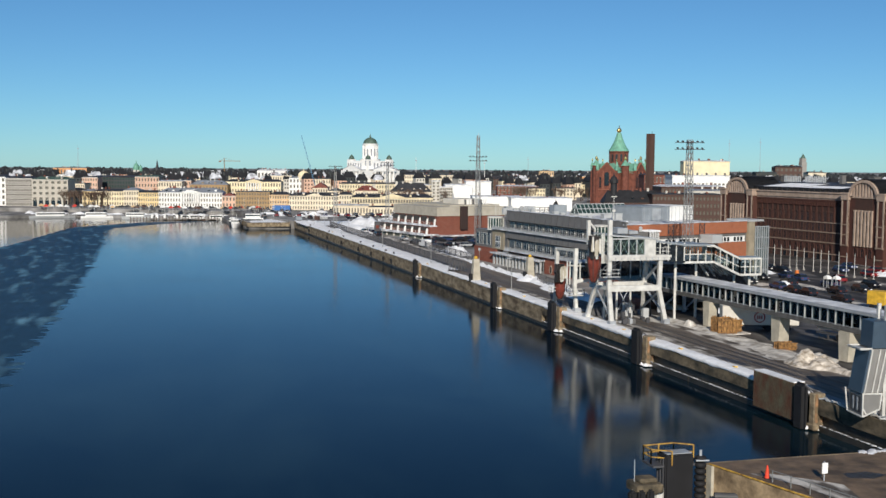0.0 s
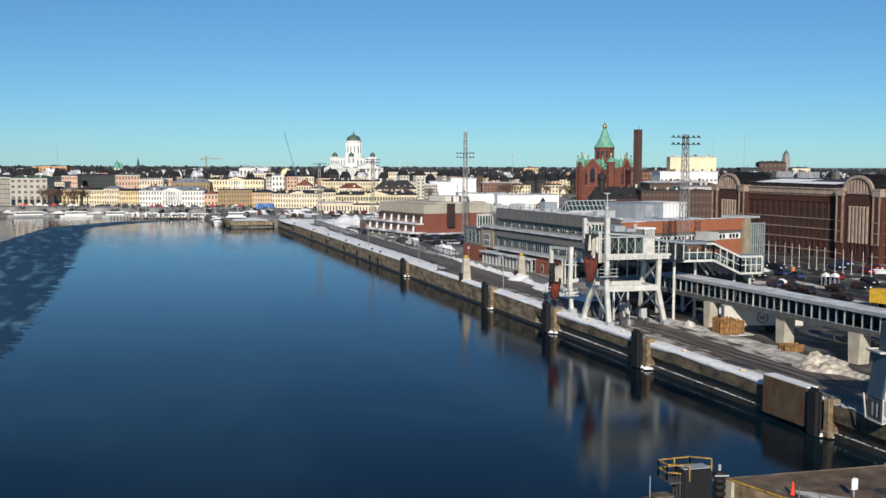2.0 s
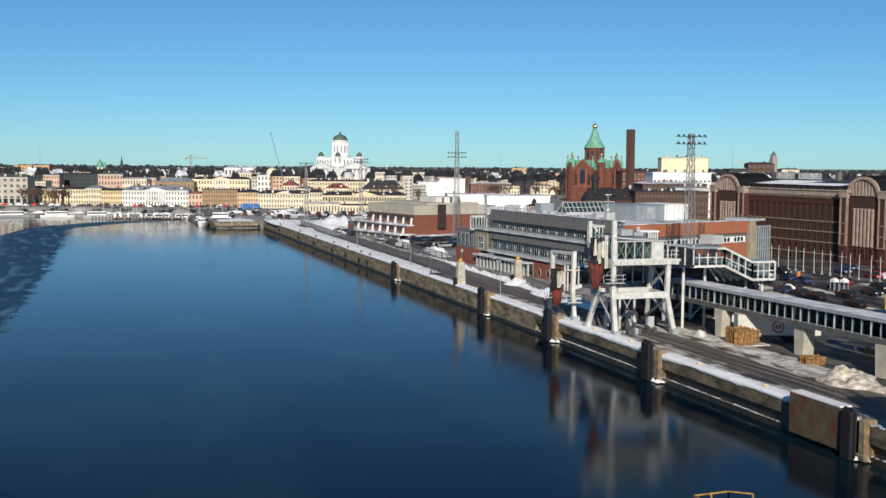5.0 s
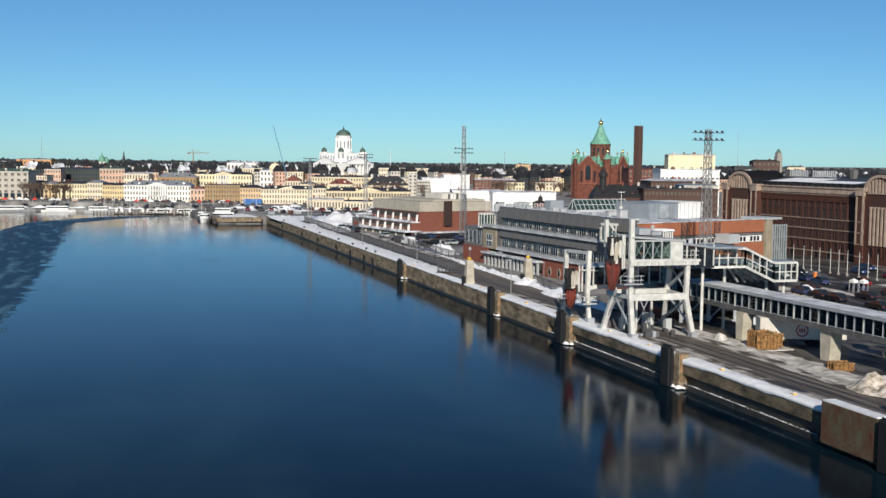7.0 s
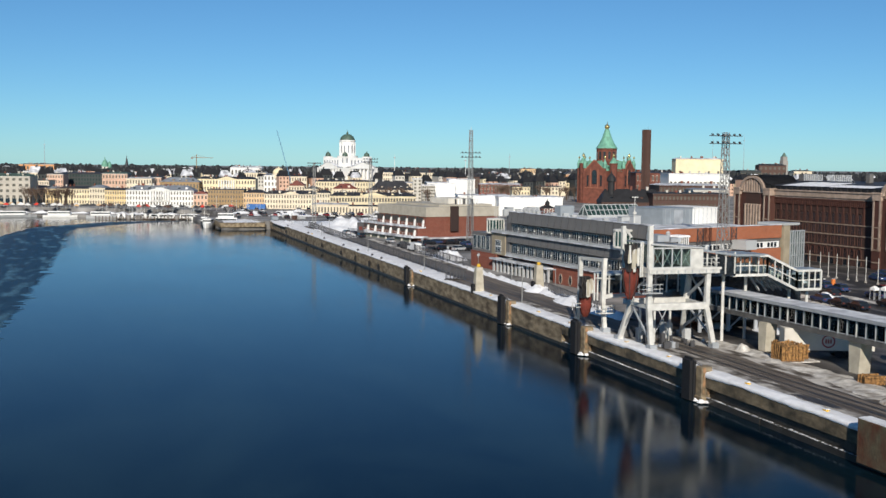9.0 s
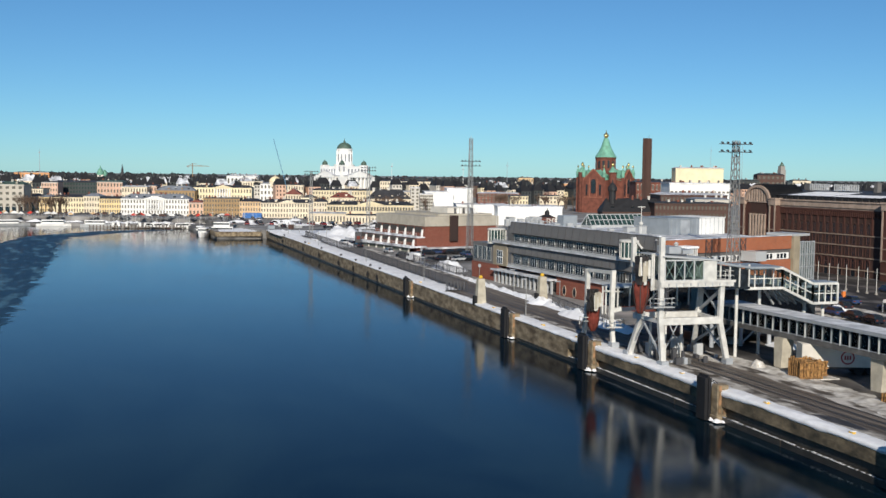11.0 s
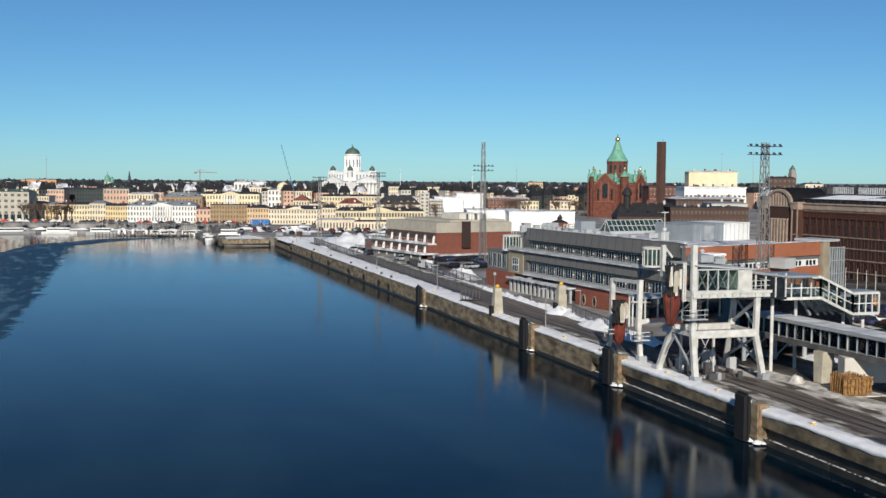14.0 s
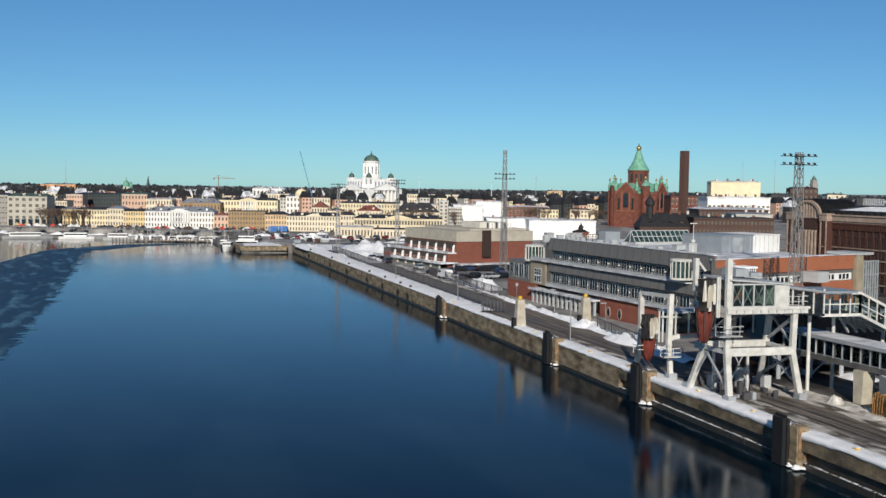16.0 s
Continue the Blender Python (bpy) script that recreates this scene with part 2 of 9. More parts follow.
M_CREAM, M_YELLOW_WALL, M_PALE_YELLOW = paint("cream_wall", 0.74, 0.64, 0.48), paint("yellow_wall", 0.70, 0.53, 0.27), paint("pale_yellow_wall", 0.76, 0.65, 0.43)
M_PINK, M_OCHRE, M_PEACH = paint("pink_wall", 0.62, 0.40, 0.29), paint("ochre_wall", 0.36, 0.24, 0.12), paint("peach_wall", 0.66, 0.45, 0.25)
M_GREY_STONE, M_GREY_STONE_B, M_ORANGE_WALL = paint("grey_granite", 0.30, 0.28, 0.255), paint("pale_granite", 0.46, 0.42, 0.355), paint("orange_wall", 0.58, 0.28, 0.12)
M_BROWN_DARK = paint("dark_brown_panel", 0.032, 0.017, 0.014)
M_BLACK_WALL, M_BROWN_WALL, M_PANEL = paint("black_glass_wall", 0.04, 0.045, 0.045), paint("brown_wall", 0.085, 0.045, 0.034), paint("pale_panel", 0.56, 0.53, 0.47)


# ---- building helpers ----
def box(bm, x0, x1, y0, y1, z0, z1, mi=0):
    v = [bm.verts.new(c) for c in ((x0, y0, z0), (x1, y0, z0), (x1, y1, z0), (x0, y1, z0), (x0, y0, z1), (x1, y0, z1), (x1, y1, z1), (x0, y1, z1))]
    for q in ((3, 2, 1, 0), (4, 5, 6, 7), (0, 1, 5, 4), (1, 2, 6, 5), (2, 3, 7, 6), (3, 0, 4, 7)):
        bm.faces.new([v[i] for i in q]).material_index = mi


def beam(bm, p, q, w, h=None, mi=0):
    """A square bar from p to q."""
    p, q = Vector(p), Vector(q)
    d = (q - p).normalized()
    s = d.cross(Vector((0, 0, 1)) if abs(d.z) < 0.95 else Vector((0, 1, 0))).normalized()
    u = s.cross(d)
    s, u = s * w / 2, u * (h or w) / 2
    v = [bm.verts.new(c) for c in (p - s - u, p + s - u, p + s + u, p - s + u, q - s - u, q + s - u, q + s + u, q - s + u)]
    for k in ((3, 2, 1, 0), (4, 5, 6, 7), (0, 1, 5, 4), (1, 2, 6, 5), (2, 3, 7, 6), (3, 0, 4, 7)):
        bm.faces.new([v[i] for i in k]).material_index = mi


def ring(bm, profile, n=16, x=0, y=0, mi=0, a0=0.0, squash=1.0):
    """A turned form: rows of radius and height, closed at both ends."""
    rows = [[bm.verts.new((x + r * math.cos(a0 + 2 * math.pi * i / n), y + squash * r * math.sin(a0 + 2 * math.pi * i / n), z)) for i in range(n)] for r, z in profile]
    for a, b in zip(rows, rows[1:]):
        for i in range(n):
            bm.faces.new((a[i], a[(i + 1) % n], b[(i + 1) % n], b[i])).material_index = mi
    bm.faces.new(rows[0][::-1]).material_index = mi
    bm.faces.new(rows[-1]).material_index = mi


def tube(bm, p, q, r0, r1=None, n=6, mi=0):
    p, q = Vector(p), Vector(q)
    d = (q - p).normalized()
    s = d.cross(Vector((0, 0, 1)) if abs(d.z) < 0.95 else Vector((0, 1, 0))).normalized()
    u = s.cross(d)
    rows = [[bm.verts.new(c + r * (s * math.cos(2 * math.pi * i / n) + u * math.sin(2 * math.pi * i / n))) for i in range(n)] for c, r in ((p, r0), (q, r0 if r1 is None else r1))]
    for i in range(n):
        bm.faces.new((rows[0][i], rows[0][(i + 1) % n], rows[1][(i + 1) % n], rows[1][i])).material_index = mi
    bm.faces.new(rows[0][::-1]).material_index = mi
    bm.faces.new(rows[1]).material_index = mi


def prism(bm, pts, z0, z1, mi=0):
    """An upright block on a plan of points; z1 may be a list, one height a point."""
    lo = [bm.verts.new((*p, z0)) for p in pts]
    tops = z1 if isinstance(z1, (list, tuple)) else [z1] * len(pts)
    hi = [bm.verts.new((*p, z)) for p, z in zip(pts, tops)]
    n = len(pts)
    for i in range(n):
        bm.faces.new((lo[i], lo[(i + 1) % n], hi[(i + 1) % n], hi[i])).material_index = mi
    bm.faces.new(lo[::-1]).material_index = mi
    bm.faces.new(hi).material_index = mi


def profile_y(bm, pts, y0, y1, mi=0):
    """A form of constant section along y; pts are (x, z)."""
    a = [bm.verts.new((x, y0, z)) for x, z in pts]
    b = [bm.verts.new((x, y1, z)) for x, z in pts]
    n = len(pts)
    for i in range(n):
        bm.faces.new((a[i], a[(i + 1) % n], b[(i + 1) % n], b[i])).material_index = mi
    bm.faces.new(a[::-1]).material_index = mi
    bm.faces.new(b).material_index = mi


def mesh(name, bm, *mats):
    if len(bm.faces) < 2 or not all(abs(f.normal.z) > 0.999 for f in bm.faces):
        bmesh.ops.recalc_face_normals(bm, faces=bm.faces)
    me = bpy.data.meshes.new(name)
    bm.to_mesh(me)
    bm.free()
    for m in mats:
        me.materials.append(m)
    return me


def part(name, bm, material, parent, label="", at=None):
    ob = new(name, mesh(name, bm, *(material if isinstance(material, tuple) else (material,))))
    ob.parent = parent
    if at is not None:
        ob.matrix_basis = at
    return tagged(ob, label)


def piece(name, me, parent, at):
    ob = new(name, me)
    ob.parent = parent
    ob.matrix_basis = at
    return ob


def thing(name, label, category, at, group="", kind=""):
    ob = new(name)
    ob.empty_display_size = 0.2
    ob.matrix_basis = at
    return tagged(ob, label, category, group, kind)


def solid(name, bm, material, label, category, kind="", group="", at=None):
    ob = part(name, bm, material, None, at=at)
    return tagged(ob, label, category, group, kind)


def B():
    return bmesh.new()


def smooth(ob):
    for p in ob.data.polygons:
        p.use_smooth = True
    return ob


# ---- water, land and quay ----
DECK = 3.1
bm = B()
S = 4200
bm.faces.new([bm.verts.new(c) for c in ((-S, -S, 0), (S, -S, 0), (S, S, 0), (-S, S, 0))])
solid("water", bm, M_WATER, "calm dark blue harbour water", "water", "structure")


def sheet(name, pts, z, material, label, category, edge=0.0, step=4.0):
    """A flat ground patch with an uneven outline."""
    out = []
    for a, b in zip(pts, pts[1:] + pts[:1]):
        d = math.dist(a, b)
        k = max(1, int(d / step))
        for i in range(k):
            t = i / k
            p = Vector((a[0] + (b[0] - a[0]) * t, a[1] + (b[1] - a[1]) * t, 0))
            s = noise.noise_vector(p * 0.35) * edge + noise.noise_vector(p * 0.06) * edge * 2
            out.append((p.x + s.x, p.y + s.y))
    bm = B()
    face = bm.faces.new([bm.verts.new((*p, z)) for p in out])
    face.normal_update()
    if face.normal.z < 0:
        face.normal_flip()
    bmesh.ops.triangulate(bm, faces=bm.faces)
    return solid(name, bm, material, label, category, "structure")


LAND = [(0.75, -600), (0.75, 229), (-2, 230.5), (-6, 262), (-14, 320), (-45, 342), (-80, 356), (-118, 372), (-190, 382), (-600, 500), (-4000, 900), (-4000, 4000), (4000, 4000), (4000, -600)]
bm = B()
prism(bm, LAND, -4, DECK)
solid("ground", bm, (M_EARTH,), "snow-streaked city ground behind the quay walls", "ground", "structure")
bm = B()
prism(bm, [(-1.9, 229.4), (-18, 228.5), (-18.5, 246), (-5.9, 261.9)], -4, 2.45)
solid("far_pier", bm, M_EARTH, "low snowy pier at the end of the quay", "quay", "structure")
APRON = [(-5, 262), (-21, 254), (-22.5, 309), (-45, 314), (-63, 320), (-82, 338), (-117, 327), (-190, 330), (-600, 450), (-600, 505), (-190, 384), (-118, 374), (-80, 358), (-45, 344), (-13, 322)]
bm = B()
prism(bm, APRON, -4, 1.25)
solid("market_quay", bm, M_EARTH, "low snowy market quay across the water", "quay", "structure")

# ruffled bands on the water, half frozen
RIGHT = ((-260, -140), (-150, -84), (-30, -77), (20, -75), (90, -73), (150, -71.5), (215, -71.5), (244, -68), (268, -52), (280, -40), (291, -22))
LEFT = ((-260, -240), (10, -140), (110, -108), (170, -96), (215, -90), (250, -84), (284, -58), (291, -36))


def along(table, y):
    for (ya, xa), (yb, xb) in zip(table, table[1:]):
        if y <= yb:
            return xa + (xb - xa) * (y - ya) / (yb - ya)
    return table[-1][1]


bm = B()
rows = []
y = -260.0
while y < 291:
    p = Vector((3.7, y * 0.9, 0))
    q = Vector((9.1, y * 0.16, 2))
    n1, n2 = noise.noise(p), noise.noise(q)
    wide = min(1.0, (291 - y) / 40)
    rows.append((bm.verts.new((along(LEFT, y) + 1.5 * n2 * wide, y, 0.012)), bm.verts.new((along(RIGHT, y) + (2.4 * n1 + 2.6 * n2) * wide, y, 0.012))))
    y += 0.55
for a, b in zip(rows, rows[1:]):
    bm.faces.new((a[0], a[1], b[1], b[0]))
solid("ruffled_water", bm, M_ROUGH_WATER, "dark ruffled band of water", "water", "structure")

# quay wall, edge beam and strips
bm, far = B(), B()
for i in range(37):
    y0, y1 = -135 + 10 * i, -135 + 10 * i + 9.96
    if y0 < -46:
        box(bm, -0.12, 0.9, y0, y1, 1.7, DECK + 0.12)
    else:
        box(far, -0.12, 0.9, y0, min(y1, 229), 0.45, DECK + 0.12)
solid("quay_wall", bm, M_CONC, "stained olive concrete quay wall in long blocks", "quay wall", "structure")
# Far stretch takes the paler concrete, with sunlight put into its colour.
solid("quay_wall_far", far, M_CONC_STAIN_SUN, "weathered concrete quay wall down to the water, sunlit tan in its colour", "quay wall", "structure")
bm = B()
box(bm, 0.45, 0.8, -600, 229, -3, 1.6)
for i in range(18):
    box(bm, -0.05, 0.5, -135 + 20.2 * i, -135 + 20.2 * i + 20, 0.0, 0.62)
# Shade of the recess under the coping is put into this wet colour.
solid("quay_footing", bm, mat("wet_shaded_concrete", (0.035, 0.030, 0.024), 0.5, vary=0.5, size=1.2, bump=0.5), "wet footing of the quay, recess shade in its colour, with an icy ledge", "quay wall", "structure")
bm = B()
box(bm, -0.12, 0.9, -600, -135.05, 1.5, DECK + 0.12)
solid("quay_wall_near", bm, M_CONC, "stained concrete quay wall", "quay wall", "structure")
bm = B()
box(bm, -18.4, -2, 228.1, 229.5, 0.9, 2.55)
box(bm, -18.7, -18.2, 228.1, 246, 0.9, 2.55)
solid("pier_wall", bm, M_CONC_STAIN_SUN, "stained stone end wall of the quay pier", "quay wall", "structure")

sheet("road", [(2.6, -600), (2.6, 40), (4.5, 90), (6, 225), (12, 225), (12.2, 60), (12.6, -60), (12.6, -600)], DECK + 0.012, M_ASPHALT, "wet dark quay road with tyre tracks", "road", 0.25)
sheet("pavement", [(12.6, -600), (12.4, -44), (14, -40), (60, -14), (60, 120), (100, 120), (101, -600)], DECK + 0.006, M_ASPHALT_SNOW, "trodden grey yard with packed snow", "pavement", 0.2)


def snow_strip(name, pts, height, label, seed=0, material=None, nx=6, step=0.9, base=DECK + 0.015):
    """A low bank of snow along a line of (x, y, width)."""
    bm = B()
    rows = []
    for (xa, ya, wa), (xb, yb, wb) in zip(pts, pts[1:]):
        k = max(2, int(math.dist((xa, ya), (xb, yb)) / step))
        for i in range(k + (0 if (xb, yb, wb) != pts[-1] else 1)):
            t = i / k
            rows.append((xa + (xb - xa) * t, ya + (yb - ya) * t, wa + (wb - wa) * t))
    grid = []
    for x, y, w in rows:
        line = []
        for j in range(nx + 1):
            u = j / nx * 2 - 1
            p = Vector((x * 0.7 + seed, y * 0.55, u * 1.3))
            ww = w * (1 + 0.45 * noise.noise(Vector((seed, y * 0.5, 3))))
            h = height * max(0.0, (1 - abs(u) ** 2.2)) * (0.65 + 0.75 * noise.noise(p)) if abs(u) < 1 else -0.05
            line.append(bm.verts.new((x + u * ww / 2, y, base + max(-0.12, h))))
        grid.append(line)
    for a, b in zip(grid, grid[1:]):
        for j in range(nx):
            bm.faces.new((a[j], a[j + 1], b[j + 1], b[j]))
    return smooth(solid(name, bm, material or M_SNOW, label, "snow", "stuff"))


snow_strip("snow_bank", [(0.9, -119, 0.7), (1.0, -111, 1.9), (1.05, -88, 2.1), (1.3, -60, 2.5), (1.4, -30, 2.6), (1.2, -8, 1.9), (0.9, 12, 1.0)], 0.30, "strip of white snow along the quay edge", 1, base=DECK + 0.13)
snow_strip("snow_bank", [(2.7, 15, 3.8), (3.0, 40, 4.8), (3.2, 90, 5.2), (3.4, 160, 5.6), (3.2, 228, 6.2)], 0.34, "wide strip of clean snow along the quay edge", 2)
snow_strip("snow_bank", [(12.6, 34, 1.2), (12.3, 12, 1.6), (12.0, -2, 2.0), (11.6, -20, 2.6), (10.8, -34, 3.0), (10.6, -44, 2.6)], 0.8, "ploughed snow bank along the building", 3)
snow_strip("snow_bank", [(13.3, 36, 1.4), (14.5, 60, 1.6), (15.5, 92, 1.6)], 0.5, "ploughed snow bank beside the road", 4)
snow_strip("snow_bank", [(12.8, -64, 2.4), (12.9, -76, 3.4), (12.6, -88, 4.0), (11.6, -98, 5.0), (11.4, -106, 4.0)], 0.22, "grey trodden snow beside the quay road", 5, M_DIRTY_SNOW, nx=12, step=0.45)
sheet("packed_snow", [(9.0, -58), (9.2, -72), (8.9, -86), (8.6, -98), (8.8, -106), (13.5, -108), (14.6, -98), (14.4, -80), (13.8, -66), (13.0, -58)], DECK + 0.02, M_DUSTED, "dirty packed snow beside the quay road", "snow", 0.5, 1.2)
sheet("packed_snow", [(2.3, -20), (2.2, -60), (2.0, -86), (1.9, -118), (3.6, -118), (4.3, -96), (4.7, -70), (4.2, -40), (4.4, -20)], DECK + 0.018, M_DUSTED, "thin trodden snow along the quay lane", "snow", 0.5, 1.2)
sheet("wet_patch", [(2.7, -95.4), (3.6, -96.0), (4.2, -99.0), (3.9, -102.4), (3.0, -102.0), (2.5, -98.5)], DECK + 0.024, M_WET, "dark wet patch on the quay lane", "puddle", 0.3, 0.8)


def heap(name, x, y, rx, ry, h, label, seed=0, z=DECK, material=None, n=22):
    bm = B()
    g = []
    for i in range(n + 1):
        row = []
        for j in range(n + 1):
            u, v = i / n * 2 - 1, j / n * 2 - 1
            r = min(1.0, math.hypot(u, v))
            p = Vector((u * 2.2 + seed, v * 2.2, seed))
            hh = h * (1 - r * r) ** 1.1 * (0.75 + 0.7 * noise.noise(p) + 0.25 * noise.noise(p * 3.1))
            row.append(bm.verts.new((x + u * rx, y + v * ry, z + max(-0.05, hh) - 0.02)))
        g.append(row)
    for i in range(n):
        for j in range(n):
            bm.faces.new((g[i][j], g[i + 1][j], g[i + 1][j + 1], g[i][j + 1]))
    return smooth(solid(name, bm, material or M_SNOW, label, "snow heap", "stuff"))


heap("snow_heap", 11.0, -103.6, 2.9, 4.0, 1.6, "big dirty brown-white snow heap on the yard", 2.0, material=M_BROWN_SNOW, n=36)
heap("snow_heap", 13.8, -100.0, 2.6, 3.2, 0.8, "low snow heap under the walkway", 3.0, material=M_DIRTY_SNOW)
snow_strip("snow_bank", [(10.9, -104.5, 2.6), (11.4, -108.5, 1.7), (11.3, -112.5, 0.8)], 0.75, "ridge of sandy snow trailing from the heap", 8, M_BROWN_SNOW, nx=10, step=0.4)
heap("snow_heap", 12.0, -6.5, 2.6, 3.6, 1.2, "snow heap round the concrete post", 5.0)
heap("snow_heap", 11.2, -24, 2.8, 6.5, 1.5, "snow heap in front of the brick wall", 7.0)
heap("snow_heap", 10.8, -36, 2.4, 5.0, 1.1, "snow heap beside the small gangway", 9.0)
heap("snow_heap", 17.0, 62, 3.4, 9.0, 2.2, "snow heap beside the parked cars", 11.0)
heap("snow_heap", 15.5, 170, 9.5, 19.0, 4.2, "broad white snow heap on the open quay", 13.0)
heap("snow_heap", 4.0, 206, 5.0, 14.0, 1.3, "low snow field on the quay end", 15.0)
heap("snow_heap", 12.4, -71.5, 1.0, 1.2, 0.9, "small snow heap beside a pole", 17.0, material=M_DIRTY_SNOW)
for k in range(5):
    heap("snow_heap", 20 + 5 * k, -52 - 6 * k, 2.2, 3.0, 0.8, "snow left on the yard under the walkway", 20.0 + k, n=14)


sheet("packed_snow", [(7.4, 135), (7.6, 226), (22, 226), (21, 190), (16.5, 150), (12.5, 135)], DECK + 0.03, M_SNOW, "white snow field on the open quay", "snow", 0.8, 1.5)
sheet("packed_snow", [(11.4, 40), (12.0, 90), (12.6, 130), (14.6, 130), (14.2, 90), (13.0, 40)], DECK + 0.03, M_DUSTED, "trodden snow beside the forecourt fence", "snow", 0.5, 1.2)
# snow hanging over the edge of the quay wall
bm = B()
rows = []
y = -110.6
while y < 228:
    n1, n2 = noise.noise(Vector((1.3, y * 0.8, 0))), noise.noise(Vector((7.3, y * 0.13, 4)))
    low = (2.85 if y < -46 else 3.0) + 0.12 * n1 + (0.25 if y < -46 else 0.1) * n2
    out = -0.20 - 0.06 * abs(n1)
    rows.append([bm.verts.new((xx, y, zz)) for xx, zz in ((-0.11, low), (out, low + 0.08), (out - 0.02, DECK + 0.1), (-0.1, DECK + 0.26), (0.5, DECK + 0.3))])
    y += 0.6
for a, b in zip(rows, rows[1:]):
    for i in range(4):
        bm.faces.new((a[i], a[i + 1], b[i + 1], b[i]))
smooth(solid("snow_cornice", bm, M_SNOW, "snow hanging over the quay edge", "snow", "stuff"))
# tyre tracks and rails in the road
for x, w in ((4.95, 0.5), (6.55, 0.6), (8.0, 0.35)):
    sheet("tyre_track", [(x, -140), (x + 0.1, -60), (x, 10), (x + 0.3, 60), (x + w + 0.3, 60), (x + w, 10), (x + w + 0.1, -60), (x + w, -140)], DECK + 0.022, M_WET, "dark wet tyre track on the quay road", "track", 0.12, 1.0)
for i, x in enumerate((5.4, 6.9)):
    bm = B()
    box(bm, x, x + 0.09, -300, 120, DECK, DECK + 0.03)
    solid("crane_rail", bm, M_STEEL_DARK, "worn steel rail sunk in the quay road", "rail", "structure")


# rubber-faced fender piers along the quay
def fender_pier(y, h=4.45, wide=1.0):
    root = thing("fender_pier", "concrete pier with a tall black rubber fender, ice at its foot", "fender", pose(0.35, y, 0), "fender piers along the quay")
    bm = B()
    box(bm, -0.9, 0.4, -2.2 * wide, -0.9, 0.35, h - 0.55)
    box(bm, -1.05, 0.5, -2.4 * wide, -0.7, 0.1, 0.7)
    bmesh.ops.bevel(bm, geom=bm.edges[:], offset=0.08, segments=1, affect="EDGES")
    part("pier_block", bm, M_CONC_STAIN_SUN, root, "stained pale concrete block")
    for k in range(2):
        bm = B()
        box(bm, -0.8 + 0.62 * k, -0.5 + 0.62 * k, -2.3 * wide, -2.18 * wide, 0.9, h - 0.6 - 0.5 * k)
        part("timber_facing", bm, M_RUST, root, "rusty weathered facing strip")
    bm = B()
    box(bm, -1.7, -0.95, -1.3 * wide, 1.0 * wide, -0.2, h + 0.3)
    bmesh.ops.bevel(bm, geom=bm.edges[:], offset=0.3, segments=3, affect="EDGES")
    part("rubber_fender", bm, M_RUBBER, root, "black rubber fender")
    for k in range(4):
        bm = B()
        beam(bm, (-1.3, -1.3 * wide + 0.8 * k, h + 0.1), (-0.2, -1.3 * wide + 0.8 * k, h - 0.7), 0.09)
        part("chain", bm, M_STEEL_DARK, root)
    rng = random.Random(int(y * 7) + 5)
    for k in range(9):
        bm = B()
        ring(bm, [(0.05, 0.05), (0.3 + 0.25 * rng.random(), 0.15), (0.2, 0.3 + 0.2 * rng.random())], 7, -1.2 + 1.5 * rng.random(), -2.6 * wide + 1.8 * rng.random())
        part("ice_lump", bm, M_SNOW, root, "white ice at the waterline")
    return root


for y in (-82.0, -51.5, -22.6):
    fender_pier(y)
fender_pier(34.5, 3.9)
fender_pier(-119.4, 4.3, 0.8)

# rusty sheet wall on the quay face
root = thing("sheet_pile_panel", "olive and rust-streaked steel panel standing proud of the quay wall", "quay panel", pose(-0.3, -118.4, 0))
bm = B()
box(bm, -0.75, 0.6, 0, 7.6, 0.5, 4.32)
bmesh.ops.bevel(bm, geom=bm.edges[:], offset=0.05, segments=1, affect="EDGES")
part("panel_face", bm, mat("streaked_panel", (0.085, 0.078, 0.046), 0.85, vary=0.5, size=1.3, bump=0.8, col2=(0.19, 0.058, 0.024), stretch=(1, 1, 0.6), grain=0.5, fine=6), root)
bm = B()
box(bm, -0.7, 0.55, 0.1, 7.5, 4.32, 4.44)
part("snow_cap", bm, M_SNOW, root, "thin snow on the top edge")


# small tyre fenders and ladders far along the wall
def wall_fender(y):
    root = thing("wall_fender", "dark hanging fender on the quay wall", "fender", pose(-0.45, y, 0), "small fenders along the far quay")
    bm = B()
    box(bm, -0.4, 0.0, -0.4, 0.4, 0.9, 2.2)
    bmesh.ops.bevel(bm, geom=bm.edges[:], offset=0.18, segments=2, affect="EDGES")
    part("fender_body", bm, M_RUBBER, root)
    bm = B()
    ring(bm, [(0.16, 3.2), (0.2, 3.35), (0.3, 3.5), (0.3, 3.75), (0.1, 3.85)], 8, 0.5, 0)
    part("bollard", bm, M_STEEL_DARK, root, "dark iron bollard")
    return root


for y in (60, 69, 84, 101, 127, 152, 190):
    wall_fender(y)


def mooring_box(x, y):
    root = thing("mooring_box", "small yellow-painted mooring post on the snowy edge", "bollard", pose(x, y, DECK), "yellow posts on the quay edge")
    bm = B()
    box(bm, -0.22, 0.22, -0.28, 0.28, 0, 0.42)
    bmesh.ops.bevel(bm, geom=bm.edges[:], offset=0.06, segments=1, affect="EDGES")
    part("post", bm, M_YELLOW, root)
    bm = B()
    box(bm, -0.2, 0.2, -0.26, 0.26, 0.42, 0.47)
    part("snow_cap", bm, M_SNOW, root)


for y in (-104, -91, -74.5, -63.5, -46, -34, -13, 30, 150):
    mooring_box(0.75, y)


